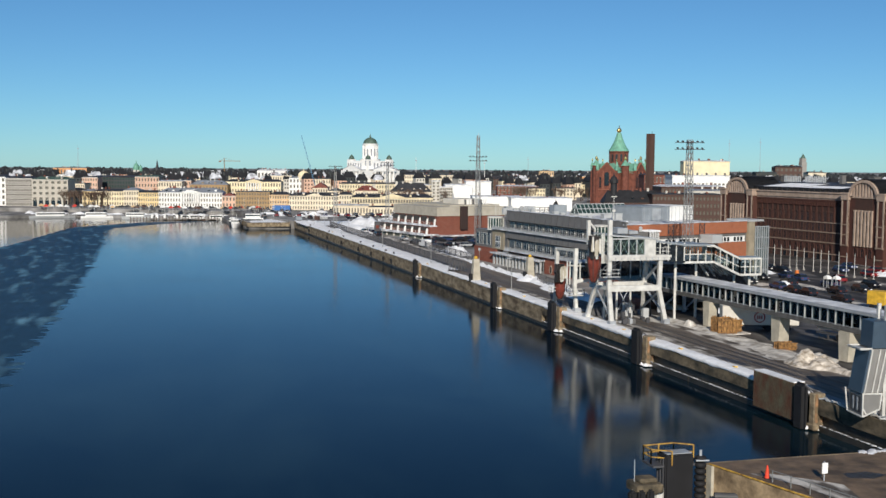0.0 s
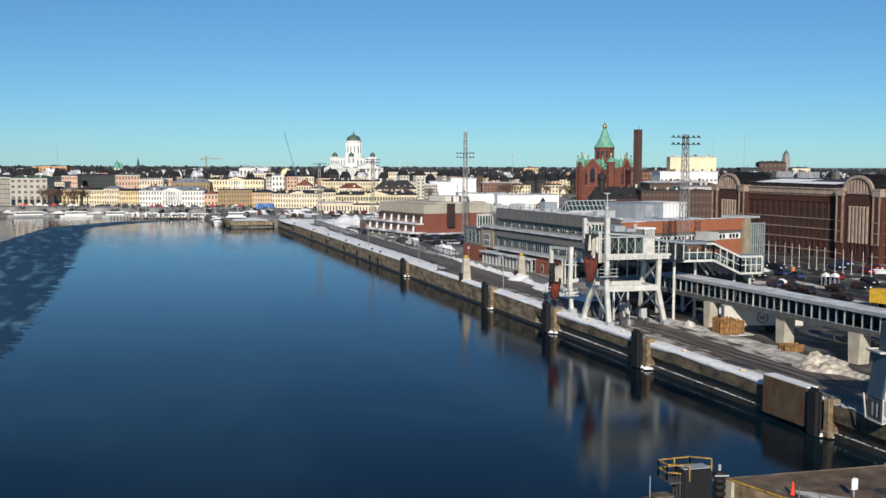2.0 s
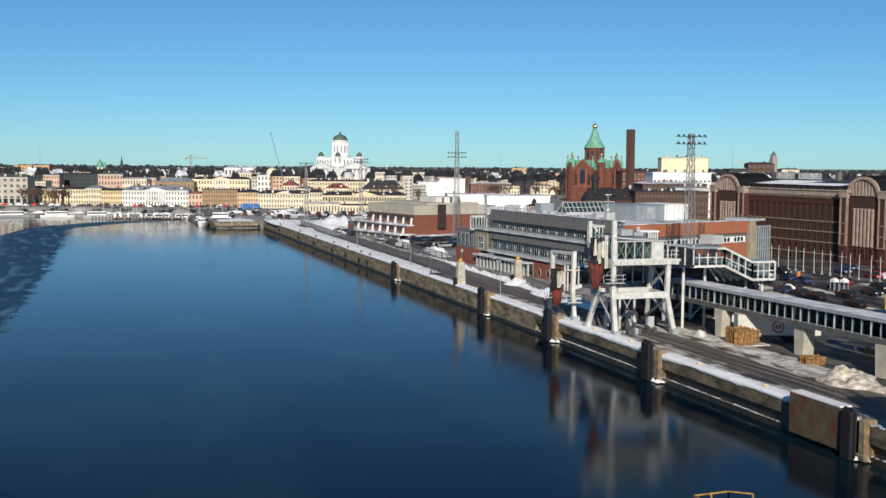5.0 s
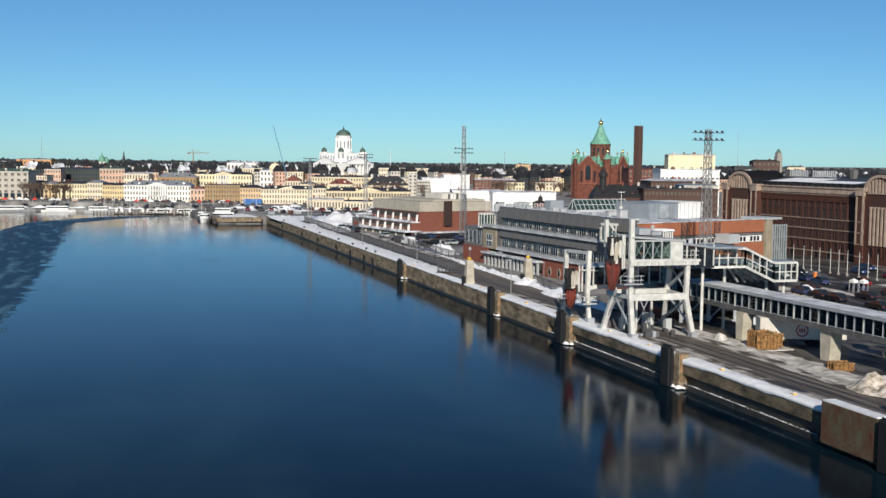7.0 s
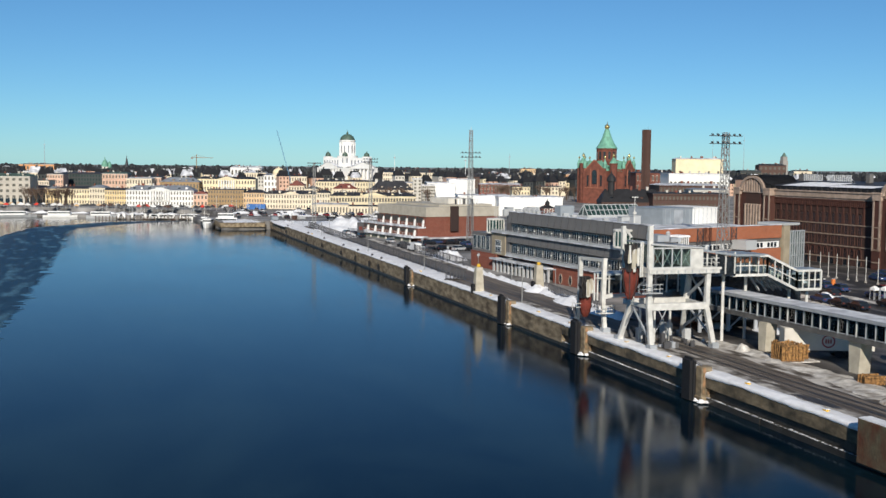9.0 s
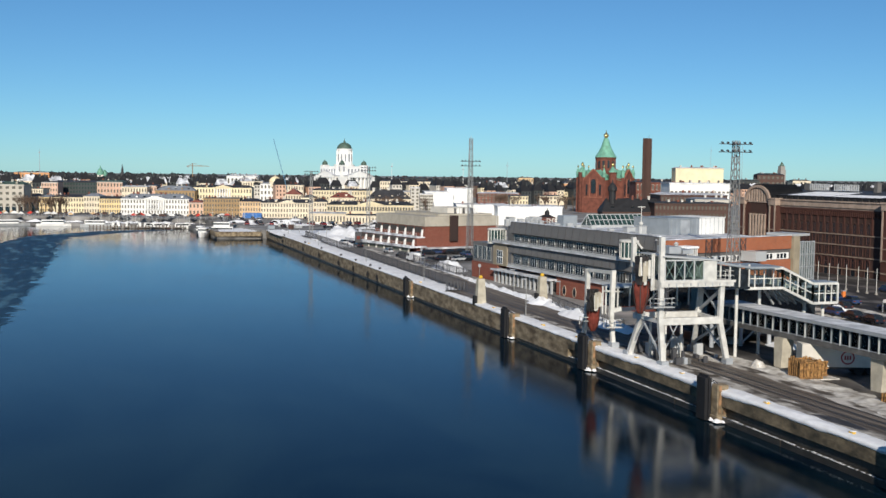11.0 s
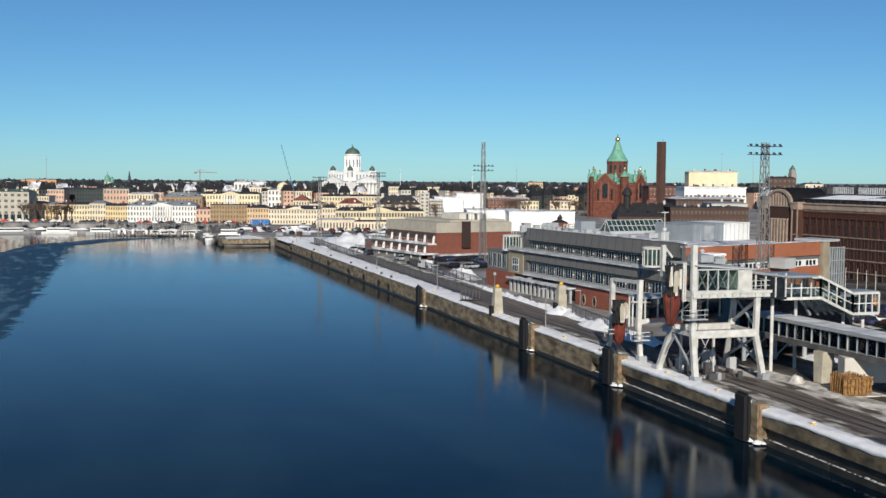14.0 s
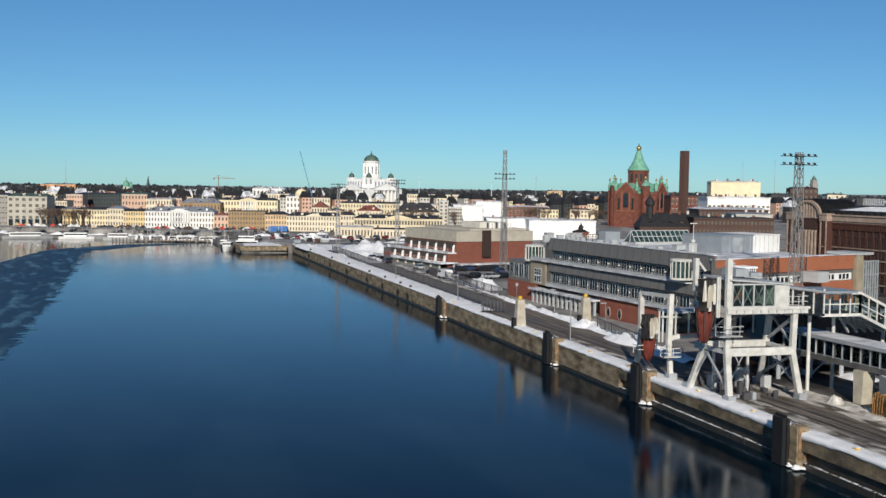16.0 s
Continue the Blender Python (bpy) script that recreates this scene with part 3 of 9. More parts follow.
# tapered concrete posts with yellow lanterns
def concrete_post(x, y):
    root = thing("concrete_post", "tall tapered pale concrete post with a yellow lantern", "post", pose(x, y, DECK), "concrete gate posts beside the road")
    bm = B()
    v = []
    for z, r, s in ((0, 0.8, 0.85), (4.4, 0.58, 0.6)):
        v.append([bm.verts.new((a * r, b * s, z)) for a, b in ((-1, -1), (1, -1), (1, 1), (-1, 1))])
    for i in range(4):
        bm.faces.new((v[0][i], v[0][(i + 1) % 4], v[1][(i + 1) % 4], v[1][i]))
    bm.faces.new(v[1])
    bm.faces.new(v[0][::-1])
    bmesh.ops.bevel(bm, geom=bm.edges[:], offset=0.07, segments=1, affect="EDGES")
    part("shaft", bm, M_CONC_PALE, root)
    bm = B()
    ring(bm, [(0.2, 4.38), (0.34, 4.5), (0.36, 4.75), (0.13, 4.95)], 10)
    part("lantern", bm, M_YELLOW, root, "yellow lantern")
    bm = B()
    box(bm, -1.25, -0.78, -0.5, 0.5, 0, 1.5)
    part("tyre_guard", bm, M_RUBBER, root)


concrete_post(0.95, -5.8)
concrete_post(12.9, -3.9)


# picket fence along the quay road
def fence_panel(x0, y0, x1, y1, group):
    root = thing("fence_panel", "dark steel picket fence panel", "fence", pose(x0, y0, DECK, 0, 0, math.degrees(math.atan2(y1 - y0, x1 - x0))), group)
    d = math.dist((x0, y0), (x1, y1))
    for z in (0.25, 1.75):
        bm = B()
        box(bm, 0, d, -0.03, 0.03, z, z + 0.08)
        part("rail", bm, M_STEEL_DARK, root)
    bm = B()
    box(bm, 0, 0.09, -0.05, 0.05, 0, 2.0)
    part("post", bm, M_STEEL_DARK, root)
    for k in range(int(d / 0.62)):
        piece("picket", PICKET, root, pose(0.3 + 0.62 * k, 0, 0.2))


bm = B()
box(bm, -0.075, 0.075, -0.03, 0.03, 0, 1.75)
PICKET = mesh("picket", bm, M_STEEL_DARK)
line = [(5.2, 14), (5.4, 45), (5.6, 90), (6.2, 140), (7.0, 190)]
for (xa, ya), (xb, yb) in zip(line, line[1:]):
    k = int(round((yb - ya) / 5))
    for i in range(k):
        fence_panel(xa + (xb - xa) * i / k, ya + (yb - ya) * i / k, xa + (xb - xa) * (i + 1) / k, ya + (yb - ya) * (i + 1) / k, "picket fence along the quay")
fence_panel(1.4, 15, 5.2, 14, "picket fence along the quay")
line = [(14.0, 96), (13.4, 36), (12.6, 33)]
for (xa, ya), (xb, yb) in zip(line, line[1:]):
    k = max(1, int(round((ya - yb) / 5)))
    for i in range(k):
        fence_panel(xa + (xb - xa) * i / k, ya + (yb - ya) * i / k, xa + (xb - xa) * (i + 1) / k, ya + (yb - ya) * (i + 1) / k, "fence along the forecourt")

line = [(11.9, -11), (10.6, -24), (9.8, -36)]
for (xa, ya), (xb, yb) in zip(line, line[1:]):
    for i in range(2):
        fence_panel(xa + (xb - xa) * i / 2, ya + (yb - ya) * i / 2, xa + (xb - xa) * (i + 1) / 2, ya + (yb - ya) * (i + 1) / 2, "fence along the brick wall")
# icy ledge at the foot of the wall
bm = B()
rng = random.Random(19)
y = -134.0
while y < 60:
    L = 0.12 + 0.7 * rng.random() ** 2
    w = 0.02 + 0.22 * rng.random()
    box(bm, -0.06, w, y, y + L, 0.62, 0.65 + 0.06 * rng.random())
    y += L + 0.05 + 0.5 * rng.random()
solid("ledge_ice", bm, M_ROOF_SNOW, "broken line of ice on the quay ledge", "ice", "stuff")


def lamp_post(x, y, h, group="lamp posts along the quay"):
    root = thing("street_lamp", "slim grey lamp post", "street lamp", pose(x, y, DECK), group)
    bm = B()
    tube(bm, (0, 0, 0), (0, 0, h), 0.09, 0.05, 8)
    part("pole", bm, M_GALV, root)
    bm = B()
    box(bm, -0.9, 0.05, -0.12, 0.12, h - 0.05, h + 0.1)
    part("lamp_head", bm, M_STEEL_GREY, root)


for x, y, h in ((2.0, -24, 6.0), (2.4, 33, 5.0), (2.6, 84, 5.5), (11.9, -14, 4.5), (12.3, 8, 4.5)):
    lamp_post(x, y, h)


SHORTER = {"terminal_building": Matrix.Diagonal((1, 0.844, 1, 1))}     # the terminal's length is drawn long and built shorter


def partw(name, bm, material, parent, label=""):
    """A part given in world places."""
    return part(name, bm, material, parent, label, SHORTER.get(parent.name, Matrix()) @ parent.matrix_basis.inverted())


def window_mesh(name, w, h, panes, frame_m, glass_m, depth=0.14, bar=0.09, rows=1):
    """Frame and pane of a window facing -y, its foot middle at the origin."""
    pane = B()
    box(pane, -w / 2 + 0.02, w / 2 - 0.02, -0.04, 0.02, 0.02, h - 0.02)

    def cuts(length, n):
        out = []
        for k in range(n + 1):
            c = length * k / n
            out += [max(0, c - bar / 2), min(length, c + bar / 2)]
        return out

    xs, zs = [x - w / 2 for x in cuts(w, panes)], cuts(h, rows)
    bm = B()
    front = [[bm.verts.new((x, -depth, z)) for z in zs] for x in xs]
    back = [[bm.verts.new((x, 0, z)) for z in zs] for x in xs]

    def full(i, j):
        return 0 <= i < len(xs) - 1 and 0 <= j < len(zs) - 1 and not (i % 2 and j % 2)

    for i in range(len(xs) - 1):
        for j in range(len(zs) - 1):
            if not full(i, j):
                continue
            bm.faces.new((front[i][j], front[i + 1][j], front[i + 1][j + 1], front[i][j + 1]))
            for di, dj, a, b in ((-1, 0, (i, j), (i, j + 1)), (1, 0, (i + 1, j), (i + 1, j + 1)), (0, -1, (i, j), (i + 1, j)), (0, 1, (i, j + 1), (i + 1, j + 1))):
                if not full(i + di, j + dj):
                    bm.faces.new((front[a[0]][a[1]], front[b[0]][b[1]], back[b[0]][b[1]], back[a[0]][a[1]]))
    return mesh(name, bm, frame_m), mesh("pane", pane, glass_m)


def set_window(pair, parent, at):
    ob = piece("window", pair[0], parent, at)
    piece("pane", pair[1], ob, Matrix())
    return ob


# ---- terminal building with grey upper storeys ----
term = thing("terminal_building", "long terminal with red brick base and grey clad upper storeys", "building", pose(13, -4, DECK))
TERM_AT = pose(19.4, 10.85, 2.07, 0, 0, 5.5) @ Matrix.Scale(1.046, 4)      # where the finished block stands
bm = B()
prism(bm, [(13, 33.5), (13, 19.2), (14.8, 19.2), (14.8, -9.4), (13, -9.4), (13, -46.6), (43, -37.2), (43, 33.5)], DECK, 7.35)
partw("brick_base", bm, M_BRICK_Y, term, "red brick ground storey")
bm = B()
prism(bm, [(13.5, 12.3), (13.5, -46.6), (43, -37.3), (43, 33), (30, 33), (30, 27), (18.5, 27), (18.5, 12.3)], 7.35, 14.6)
partw("upper_wall", bm, M_CLAD, term, "grey clad upper walls")
bm = B()
prism(bm, [(13.2, 33.3), (13.2, 12.3), (30, 12.3), (30, 33.3)], 7.35, 11.3)
partw("corner_wall", bm, M_CLAD, term, "dark grey corner block")
bm = B()
prism(bm, [(13.05, 21.6), (13.05, 14.3), (16, 14.3), (16, 21.6)], 7.35, 11.5)
partw("tan_bay", bm, M_TAN, term, "tan rendered bay")
# sloping grey fascias
for z0, z1, out, y0, y1 in ((13.75, 16.1, 0.75, -46.9, 12.5), (9.95, 11.7, 0.65, -46.7, 12.5)):
    bm = B()
    profile_y(bm, [(13.45, z0), (13.5 - out, z0 + 0.25), (13.5 - out * 0.62, z1), (13.45, z1)], y0, y1)
    partw("fascia", bm, M_CLAD, term, "sloping dark grey fascia")
    for k in range(20):
        bm = B()
        y = y0 + 1.5 + 2.95 * k
        beam(bm, (13.5 - out - 0.02, y, z0 + 0.25), (13.5 - out * 0.62 - 0.02, y, z1), 0.05)
        partw("fascia_seam", bm, M_STEEL_DARK, term)
bm = B()
box(bm, 12.9, 13.5, -46.8, 12.5, 16.1, 16.22)
partw("parapet_cap", bm, M_ROOF_SNOW, term, "snowy parapet edge")
# ledges with snow and glass balustrades
for z, y0, y1 in ((11.72, -39.8, 21.0), (7.42, -39.8, 13.0)):
    bm = B()
    box(bm, 12.5, 13.45, y0, y1, z, z + 0.2)
    partw("ledge", bm, M_ROOF_SNOW, term, "balcony ledge with snow")
    n = 13
    for k in range(n):
        ya, yb = y0 + (y1 - y0) * k / n, y0 + (y1 - y0) * (k + 1) / n - 0.15
        bm = B()
        box(bm, 12.62, 12.65, ya, yb, z + 0.18, z + 0.62, 0)
        box(bm, 12.60, 12.67, ya, yb, z + 0.78, z + 0.84, 1)
        for j in range(4):
            yy = ya + (yb - ya) * j / 4
            box(bm, 12.60, 12.67, yy, yy + 0.07, z + 0.16, z + 0.8, 1)
        partw("balustrade", bm, (M_CLAD_PALE, M_STEEL_GREY), term, "pale balustrade with grey posts")
W_A = window_mesh("window", 3.0, 1.85, 3, M_STEEL_WHITE, M_GLASS, 0.05, bar=0.10)
W_B = window_mesh("window", 2.7, 1.6, 3, M_STEEL_WHITE, M_GLASS, 0.05, bar=0.10)
inv = SHORTER["terminal_building"] @ term.matrix_basis.inverted()
bm = B()
ring(bm, [(0.08, 0), (0.12, 0.05), (0.08, 0.2)], 8)
LAMP = mesh("wall_lamp", bm, M_WHITE)
for k in range(14):
    y = 10.2 - 4.0 * k
    for z, me in ((12.05, W_B), (8.0, W_A)):
        set_window(me, term, inv @ pose(13.49, y, z, 0, 0, -90))
        piece("wall_lamp", LAMP, term, inv @ pose(13.3, y - 2.0, z + 0.75))
# corner windows
W_T = window_mesh("tall_window", 1.9, 2.7, 2, M_STEEL_WHITE, M_GLASS, 0.05)
for k in range(4):
    set_window(W_T, term, inv @ pose(13.19, 31.6 - 2.5 * k, 7.9, 0, 0, -90))
W_D = window_mesh("french_window", 3.0, 2.6, 3, M_WHITE, M_GLASS, 0.05, bar=0.14, rows=2)
set_window(W_D, term, inv @ pose(13.04, 18.0, 7.7, 0, 0, -90))
# glass drums at both ends
for xd, y, zz in ((14.2, 22.5, 11.55), (12.5, -38.7, 12.4)):
    bm = B()
    ring(bm, [(1.75, 0), (1.75, 2.5)], 20)
    part("drum_glass", bm, M_GLASS_GREEN, term, at=inv @ pose(xd, y, zz))
    bm = B()
    ring(bm, [(1.95, 2.5), (2.0, 2.72), (1.75, 2.85)], 20)
    ring(bm, [(1.95, -0.15), (1.95, 0.15)], 20)
    part("drum_rim", bm, M_STEEL_WHITE, term, "white rim of the glass drum", at=inv @ pose(xd, y, zz))
    for k in range(16):
        a = 2 * math.pi * k / 16
        bm = B()
        box(bm, 1.74, 1.86, -0.07, 0.07, 0.1, 2.55)
        part("drum_mullion", bm, M_STEEL_WHITE, term, at=inv @ pose(xd, y, zz, 0, 0, math.degrees(a)))
# glazed entrance under a thin canopy
bm = B()
box(bm, 11.7, 15.0, -9.6, 19.4, 6.55, 6.75)
box(bm, 11.6, 11.75, -9.6, 19.4, 6.45, 6.8)
partw("canopy", bm, M_ROOF_SNOW, term, "thin canopy with snow")
bm = B()
box(bm, 14.72, 14.78, -9.2, 19.0, DECK, 6.5)
partw("entrance_glass", bm, M_GLASS, term)
for k in range(15):
    bm = B()
    y = 18.6 - 1.95 * k
    box(bm, 12.2, 12.5, y - 0.32, y + 0.32, DECK, 6.5)
    partw("entrance_pier", bm, M_CLAD_PALE, term, "pale upright entrance pier")
# porthole openings in the brick
for y in (-13.0, -17.2, -30.5):
    bm = B()
    ring(bm, [(0.62, 0), (0.62, 0.1)], 20)
    part("porthole", bm, M_GLASS, term, at=inv @ pose(12.99, y, 5.1, 0, -90, 0) @ Matrix.Diagonal((1.3, 1, 1, 1)))
    bm = B()
    for k in range(20):
        a, b = 2 * math.pi * k / 20, 2 * math.pi * (k + 1) / 20
        beam(bm, (0.66 * math.cos(a), 0.66 * math.sin(a), 0.08), (0.66 * math.cos(b), 0.66 * math.sin(b), 0.08), 0.1)
    part("porthole_rim", bm, M_STONE, term, at=inv @ pose(12.97, y, 5.1, 0, -90, 0) @ Matrix.Diagonal((1.3, 1, 1, 1)))
# slanting brick end wall, given along its own line
END = pose(11.36, -31.2, 0, 0, 0, 19.38)
einv = TERM_AT.inverted()


def end_part(name, bm, material, label=""):
    return part(name, bm, material, term, label, einv @ END)


bm = B()
box(bm, 12.0, 45.2, -0.3, 0.3, 12.85, 15.1)
box(bm, 12.0, 45.2, -0.25, 0.3, DECK, 11.05)
end_part("end_wall", bm, M_BRICK_ORANGE, "sunlit orange brick end wall")
bm = B()
box(bm, 12.0, 45.2, -0.05, 0.3, 11.05, 12.85)
box(bm, 11.9, 12.1, -0.36, 0.3, 7.0, 15.3)
end_part("end_band", bm, M_CLAD, "dark recessed band")
bm = B()
box(bm, 11.9, 45.4, -0.42, 0.5, 15.1, 15.24)
end_part("end_cap", bm, M_ROOF_SNOW, "snowy edge of the end wall")
# Two sets of dark crossed bars, just off the end wall.
for x in (22.6, 31.2):
    bm = B()
    for a in (x, x + 1.4):
        beam(bm, (a, -0.55, 12.2), (a, -0.55, 15.0), 0.09)
    for k in range(2):
        z = 12.2 + 1.4 * k
        beam(bm, (x, -0.55, z), (x + 1.4, -0.55, z + 1.4), 0.07)
        beam(bm, (x + 1.4, -0.55, z), (x, -0.55, z + 1.4), 0.07)
        beam(bm, (x, -0.55, z), (x + 1.4, -0.55, z), 0.07)
    end_part("lattice_ladder", bm, M_STEEL_DARK, "dark crossed lattice on the end wall")
bm = B()
box(bm, 15.35, 17.6, -3.0, -0.31, 12.0, 13.9)
end_part("roof_lantern", bm, M_GLASS, "small glazed roof lantern")
for k in range(6):
    bm = B()
    box(bm, 15.25 + 0.44 * k, 15.45 + 0.44 * k, -3.06, -2.98, 12.0, 13.9)
    end_part("lantern_post", bm, M_WHITE)
bm = B()
box(bm, 15.1, 17.9, -3.2, -0.31, 13.9, 14.1)
box(bm, 15.2, 17.8, -3.1, -0.4, 14.1, 14.22)
end_part("lantern_roof", bm, M_SNOW, "snowy lantern roof")
bm = B()
box(bm, 12.2, 15.1, -2.8, -0.31, 11.2, 13.95)
end_part("grey_roof_box", bm, M_CLAD, "grey clad roof box")
bm = B()
ring(bm, [(0.3, 13.95), (0.3, 14.5), (0.42, 14.55), (0.15, 14.9)], 8, 14.3, -1.6)
end_part("roof_flue", bm, M_CLAD_PALE)
bm = B()
box(bm, 18.2, 44.8, -0.1, -0.04, 11.12, 12.22)
end_part("window_band", bm, M_WHITE, "white window band")
bm = B()
box(bm, -0.31, 0.31, -0.03, 0.02, 0.0, 0.8)
W_E = mesh("window", bm, M_GLASS)
for k in range(27):
    if k % 4 != 3:
        piece("window", W_E, term, einv @ END @ pose(18.8 + 0.96 * k, -0.11, 11.27))
bm = B()
box(bm, 31.6, 34.4, -3.4, -0.31, 11.3, 12.9)
end_part("pale_roof_box", bm, M_CLAD_PALE, "pale grey roof box")
bm = B()
box(bm, 45.5, 47.2, -0.6, 0.4, DECK, 15.0)
end_part("corner_pier", bm, M_TAN, "tan corner pier")
bm = B()
box(bm, 47.7, 52.3, 0.2, 5.2, DECK, 13.9)
end_part("stair_tower", bm, M_GLASS_GREEN, "glazed stair tower")
for k in range(8):
    bm = B()
    box(bm, 47.65 + 0.66 * k - 0.05, 47.65 + 0.66 * k + 0.05, -0.05, 0.25, DECK, 14.0)
    end_part("tower_mullion", bm, M_STEEL_GREY)
for k in range(5):
    bm = B()
    box(bm, 47.6, 52.4, -0.02, 0.22, 5.0 + 2.2 * k, 5.14 + 2.2 * k)
    end_part("tower_rail", bm, M_STEEL_GREY)
bm = B()
box(bm, 45.2, 49.8, -0.7, 5, 15.0, 15.4)
end_part("tower_cap", bm, M_CLAD_PALE)
# roof, plant rooms and skylight
bm = B()
prism(bm, [(18.5, 26.8), (18.5, 12.4), (13.5, 12.4), (13.5, -46.4), (43, -37.1), (43, 32.8), (30, 32.8), (30, 26.8)], 14.6, 14.95)
partw("roof", bm, M_ROOF_SNOW, term, "flat roof with thin snow")
for x0, x1, m, la in ((33.6, 41.7, M_CLAD_BLUE, "blue-grey roof plant room"), (41.7, 48.8, M_WHITE, "white roof plant room")):
    bm = B()
    box(bm, x0, x1, 17.3, 26, 14.2, 17.4)
    box(bm, x0 - 0.1, x1 + 0.1, 17.2, 26, 17.4, 17.56)
    end_part("plant_room", bm, m, la)
    for k in range(6):
        bm = B()
        x = x0 + (x1 - x0) * (k + 0.5) / 6
        box(bm, x - 0.03, x + 0.03, 17.25, 17.3, 14.2, 17.4)
        end_part("cladding_seam", bm, M_STEEL_GREY)
bm = B()
box(bm, 36.6, 39.0, 17.18, 17.4, 14.3, 17.1)
end_part("louvre", bm, M_STEEL_GREY)
v = [(28.9, 9.0, 15.3), (41.1, 9.0, 15.35), (41.4, 11.5, 17.4), (29.15, 11.5, 17.35)]
bm = B()
c = [bm.verts.new(q) for q in v] + [bm.verts.new(q) for q in ((29.05, 14, 15.3), (41.2, 14, 15.3))]
for q in ((0, 1, 2, 3), (0, 3, 4), (1, 5, 2), (3, 2, 5, 4)):
    bm.faces.new([c[i] for i in q])
partw("skylight_glass", bm, M_GLASS_GREEN, term, "dark green skylight glass")
bm = B()
box(bm, 28.8, 41.2, 8.85, 14.1, 14.95, 15.3)
partw("skylight_kerb", bm, M_CLAD_PALE, term)
for k in range(13):
    a, b = Vector(v[0]).lerp(Vector(v[1]), k / 12), Vector(v[3]).lerp(Vector(v[2]), k / 12)
    bm = B()
    beam(bm, a + Vector((0, -0.04, 0.04)), b + Vector((0, -0.04, 0.04)), 0.12)
    partw("skylight_bar", bm, M_CLAD_PALE, term)
bm = B()
for t in (0.0, 0.5, 1.0):
    beam(bm, Vector(v[0]).lerp(Vector(v[3]), t) + Vector((0, -0.06, 0.05)), Vector(v[1]).lerp(Vector(v[2]), t) + Vector((0, -0.06, 0.05)), 0.13)
beam(bm, (29.05, 14, 15.3), v[3], 0.2)
beam(bm, (28.95, 11.5, 15.3), v[3], 0.12)
partw("skylight_frame", bm, M_CLAD_PALE, term)
rng = random.Random(4)
for k in range(9):
    bm = B()
    y = 19 - 5.6 * k + rng.random()
    x = 14.6 + 1.2 * rng.random()
    w = 0.7 + 0.5 * rng.random()
    box(bm, x, x + w, y, y + 1.0, 14.95, 16.2 + 0.45 * rng.random())
    bmesh.ops.bevel(bm, geom=bm.edges[:], offset=0.08, segments=1, affect="EDGES")
    partw("roof_hood", bm, M_CLAD_PALE, term, "small pale roof hood")
for x, y, s in ((17.5, 24.5, 1.5), (21, 20, 1.9), (19.5, -24, 1.6), (24, -20, 1.5), (31, -10, 1.4)):
    bm = B()
    box(bm, x, x + s, y, y + s, 14.95, 15.9 + s * 0.35)
    box(bm, x - 0.1, x + s + 0.1, y - 0.1, y + s + 0.1, 15.9 + s * 0.35, 16.0 + s * 0.35)
    partw("roof_vent", bm, M_CLAD_PALE, term, "boxy roof vent with snow")
bm = B()
box(bm, 25.3, 28.4, 14.5, 17.5, 14.95, 17.1)
partw("stair_head", bm, M_CLAD_BLUE, term, "pale blue stair head on the roof")
for k in range(3):
    # big round fan cowls beside the parapet
    bm = B()
    ring(bm, [(0.75, 0), (0.75, 0.5), (0.55, 0.6)], 16)
    part("fan_cowl", bm, M_CLAD_PALE, term, at=inv @ pose(15.6 + 0.4 * k, 10.5 - 1.6 * k, 16.3, 90, 0, 20))
for a, b in (((14.2, 18, 16.6), (14.2, -6, 16.6)), ((18, 16, 16.3), (18, -3, 16.3))):
    bm = B()
    beam(bm, a, b, 0.05)
    for k in range(13):
        y = a[1] + (b[1] - a[1]) * k / 12
        beam(bm, (a[0], y, 14.95), (a[0], y, a[2]), 0.05)
    partw("roof_rail", bm, M_STEEL_GREY, term)
bm = B()
tube(bm, (16.5, -34.5, 15.8), (16.5, -34.5, 20.3), 0.09, 0.05)
beam(bm, (15.9, -34.5, 20.2), (17.1, -34.5, 20.2), 0.14)
ring(bm, [(0.3, 17.4), (0.35, 17.8)], 8, 16.5, -34.5)
partw("roof_mast", bm, M_STEEL_WHITE, term, "thin white roof mast")
for y in (24.0, 23.0, 21.5):
    bm = B()
    tube(bm, (14.6, y, 14.2), (14.6, y, 17.4), 0.05, 0.03)
    partw("flagpole", bm, M_STEEL_WHITE, term)
# roof sign seen from behind: frame with plain bars for its letters
for k in range(14):
    if k in (2, 3):
        continue
    bm = B()
    x = 21.6 + 0.62 * k
    box(bm, x, x + 0.14, 20.0, 20.1, 15.5, 16.35)
    box(bm, x, x + 0.42, 20.0, 20.1, 15.9 if k % 2 else 16.2, 16.05 if k % 2 else 16.35)
    partw("sign_letter", bm, M_PANEL, term, "plain pale sign bar")
bm = B()
for z in (15.35, 15.9, 16.4):
    beam(bm, (21.3, 20.15, z), (30.4, 20.15, z), 0.09)
for k in range(8):
    beam(bm, (21.4 + 1.28 * k, 20.15, 14.9), (21.4 + 1.28 * k, 20.15, 16.4), 0.08)
partw("sign_frame", bm, M_STEEL_DARK, term)
term.matrix_basis = TERM_AT


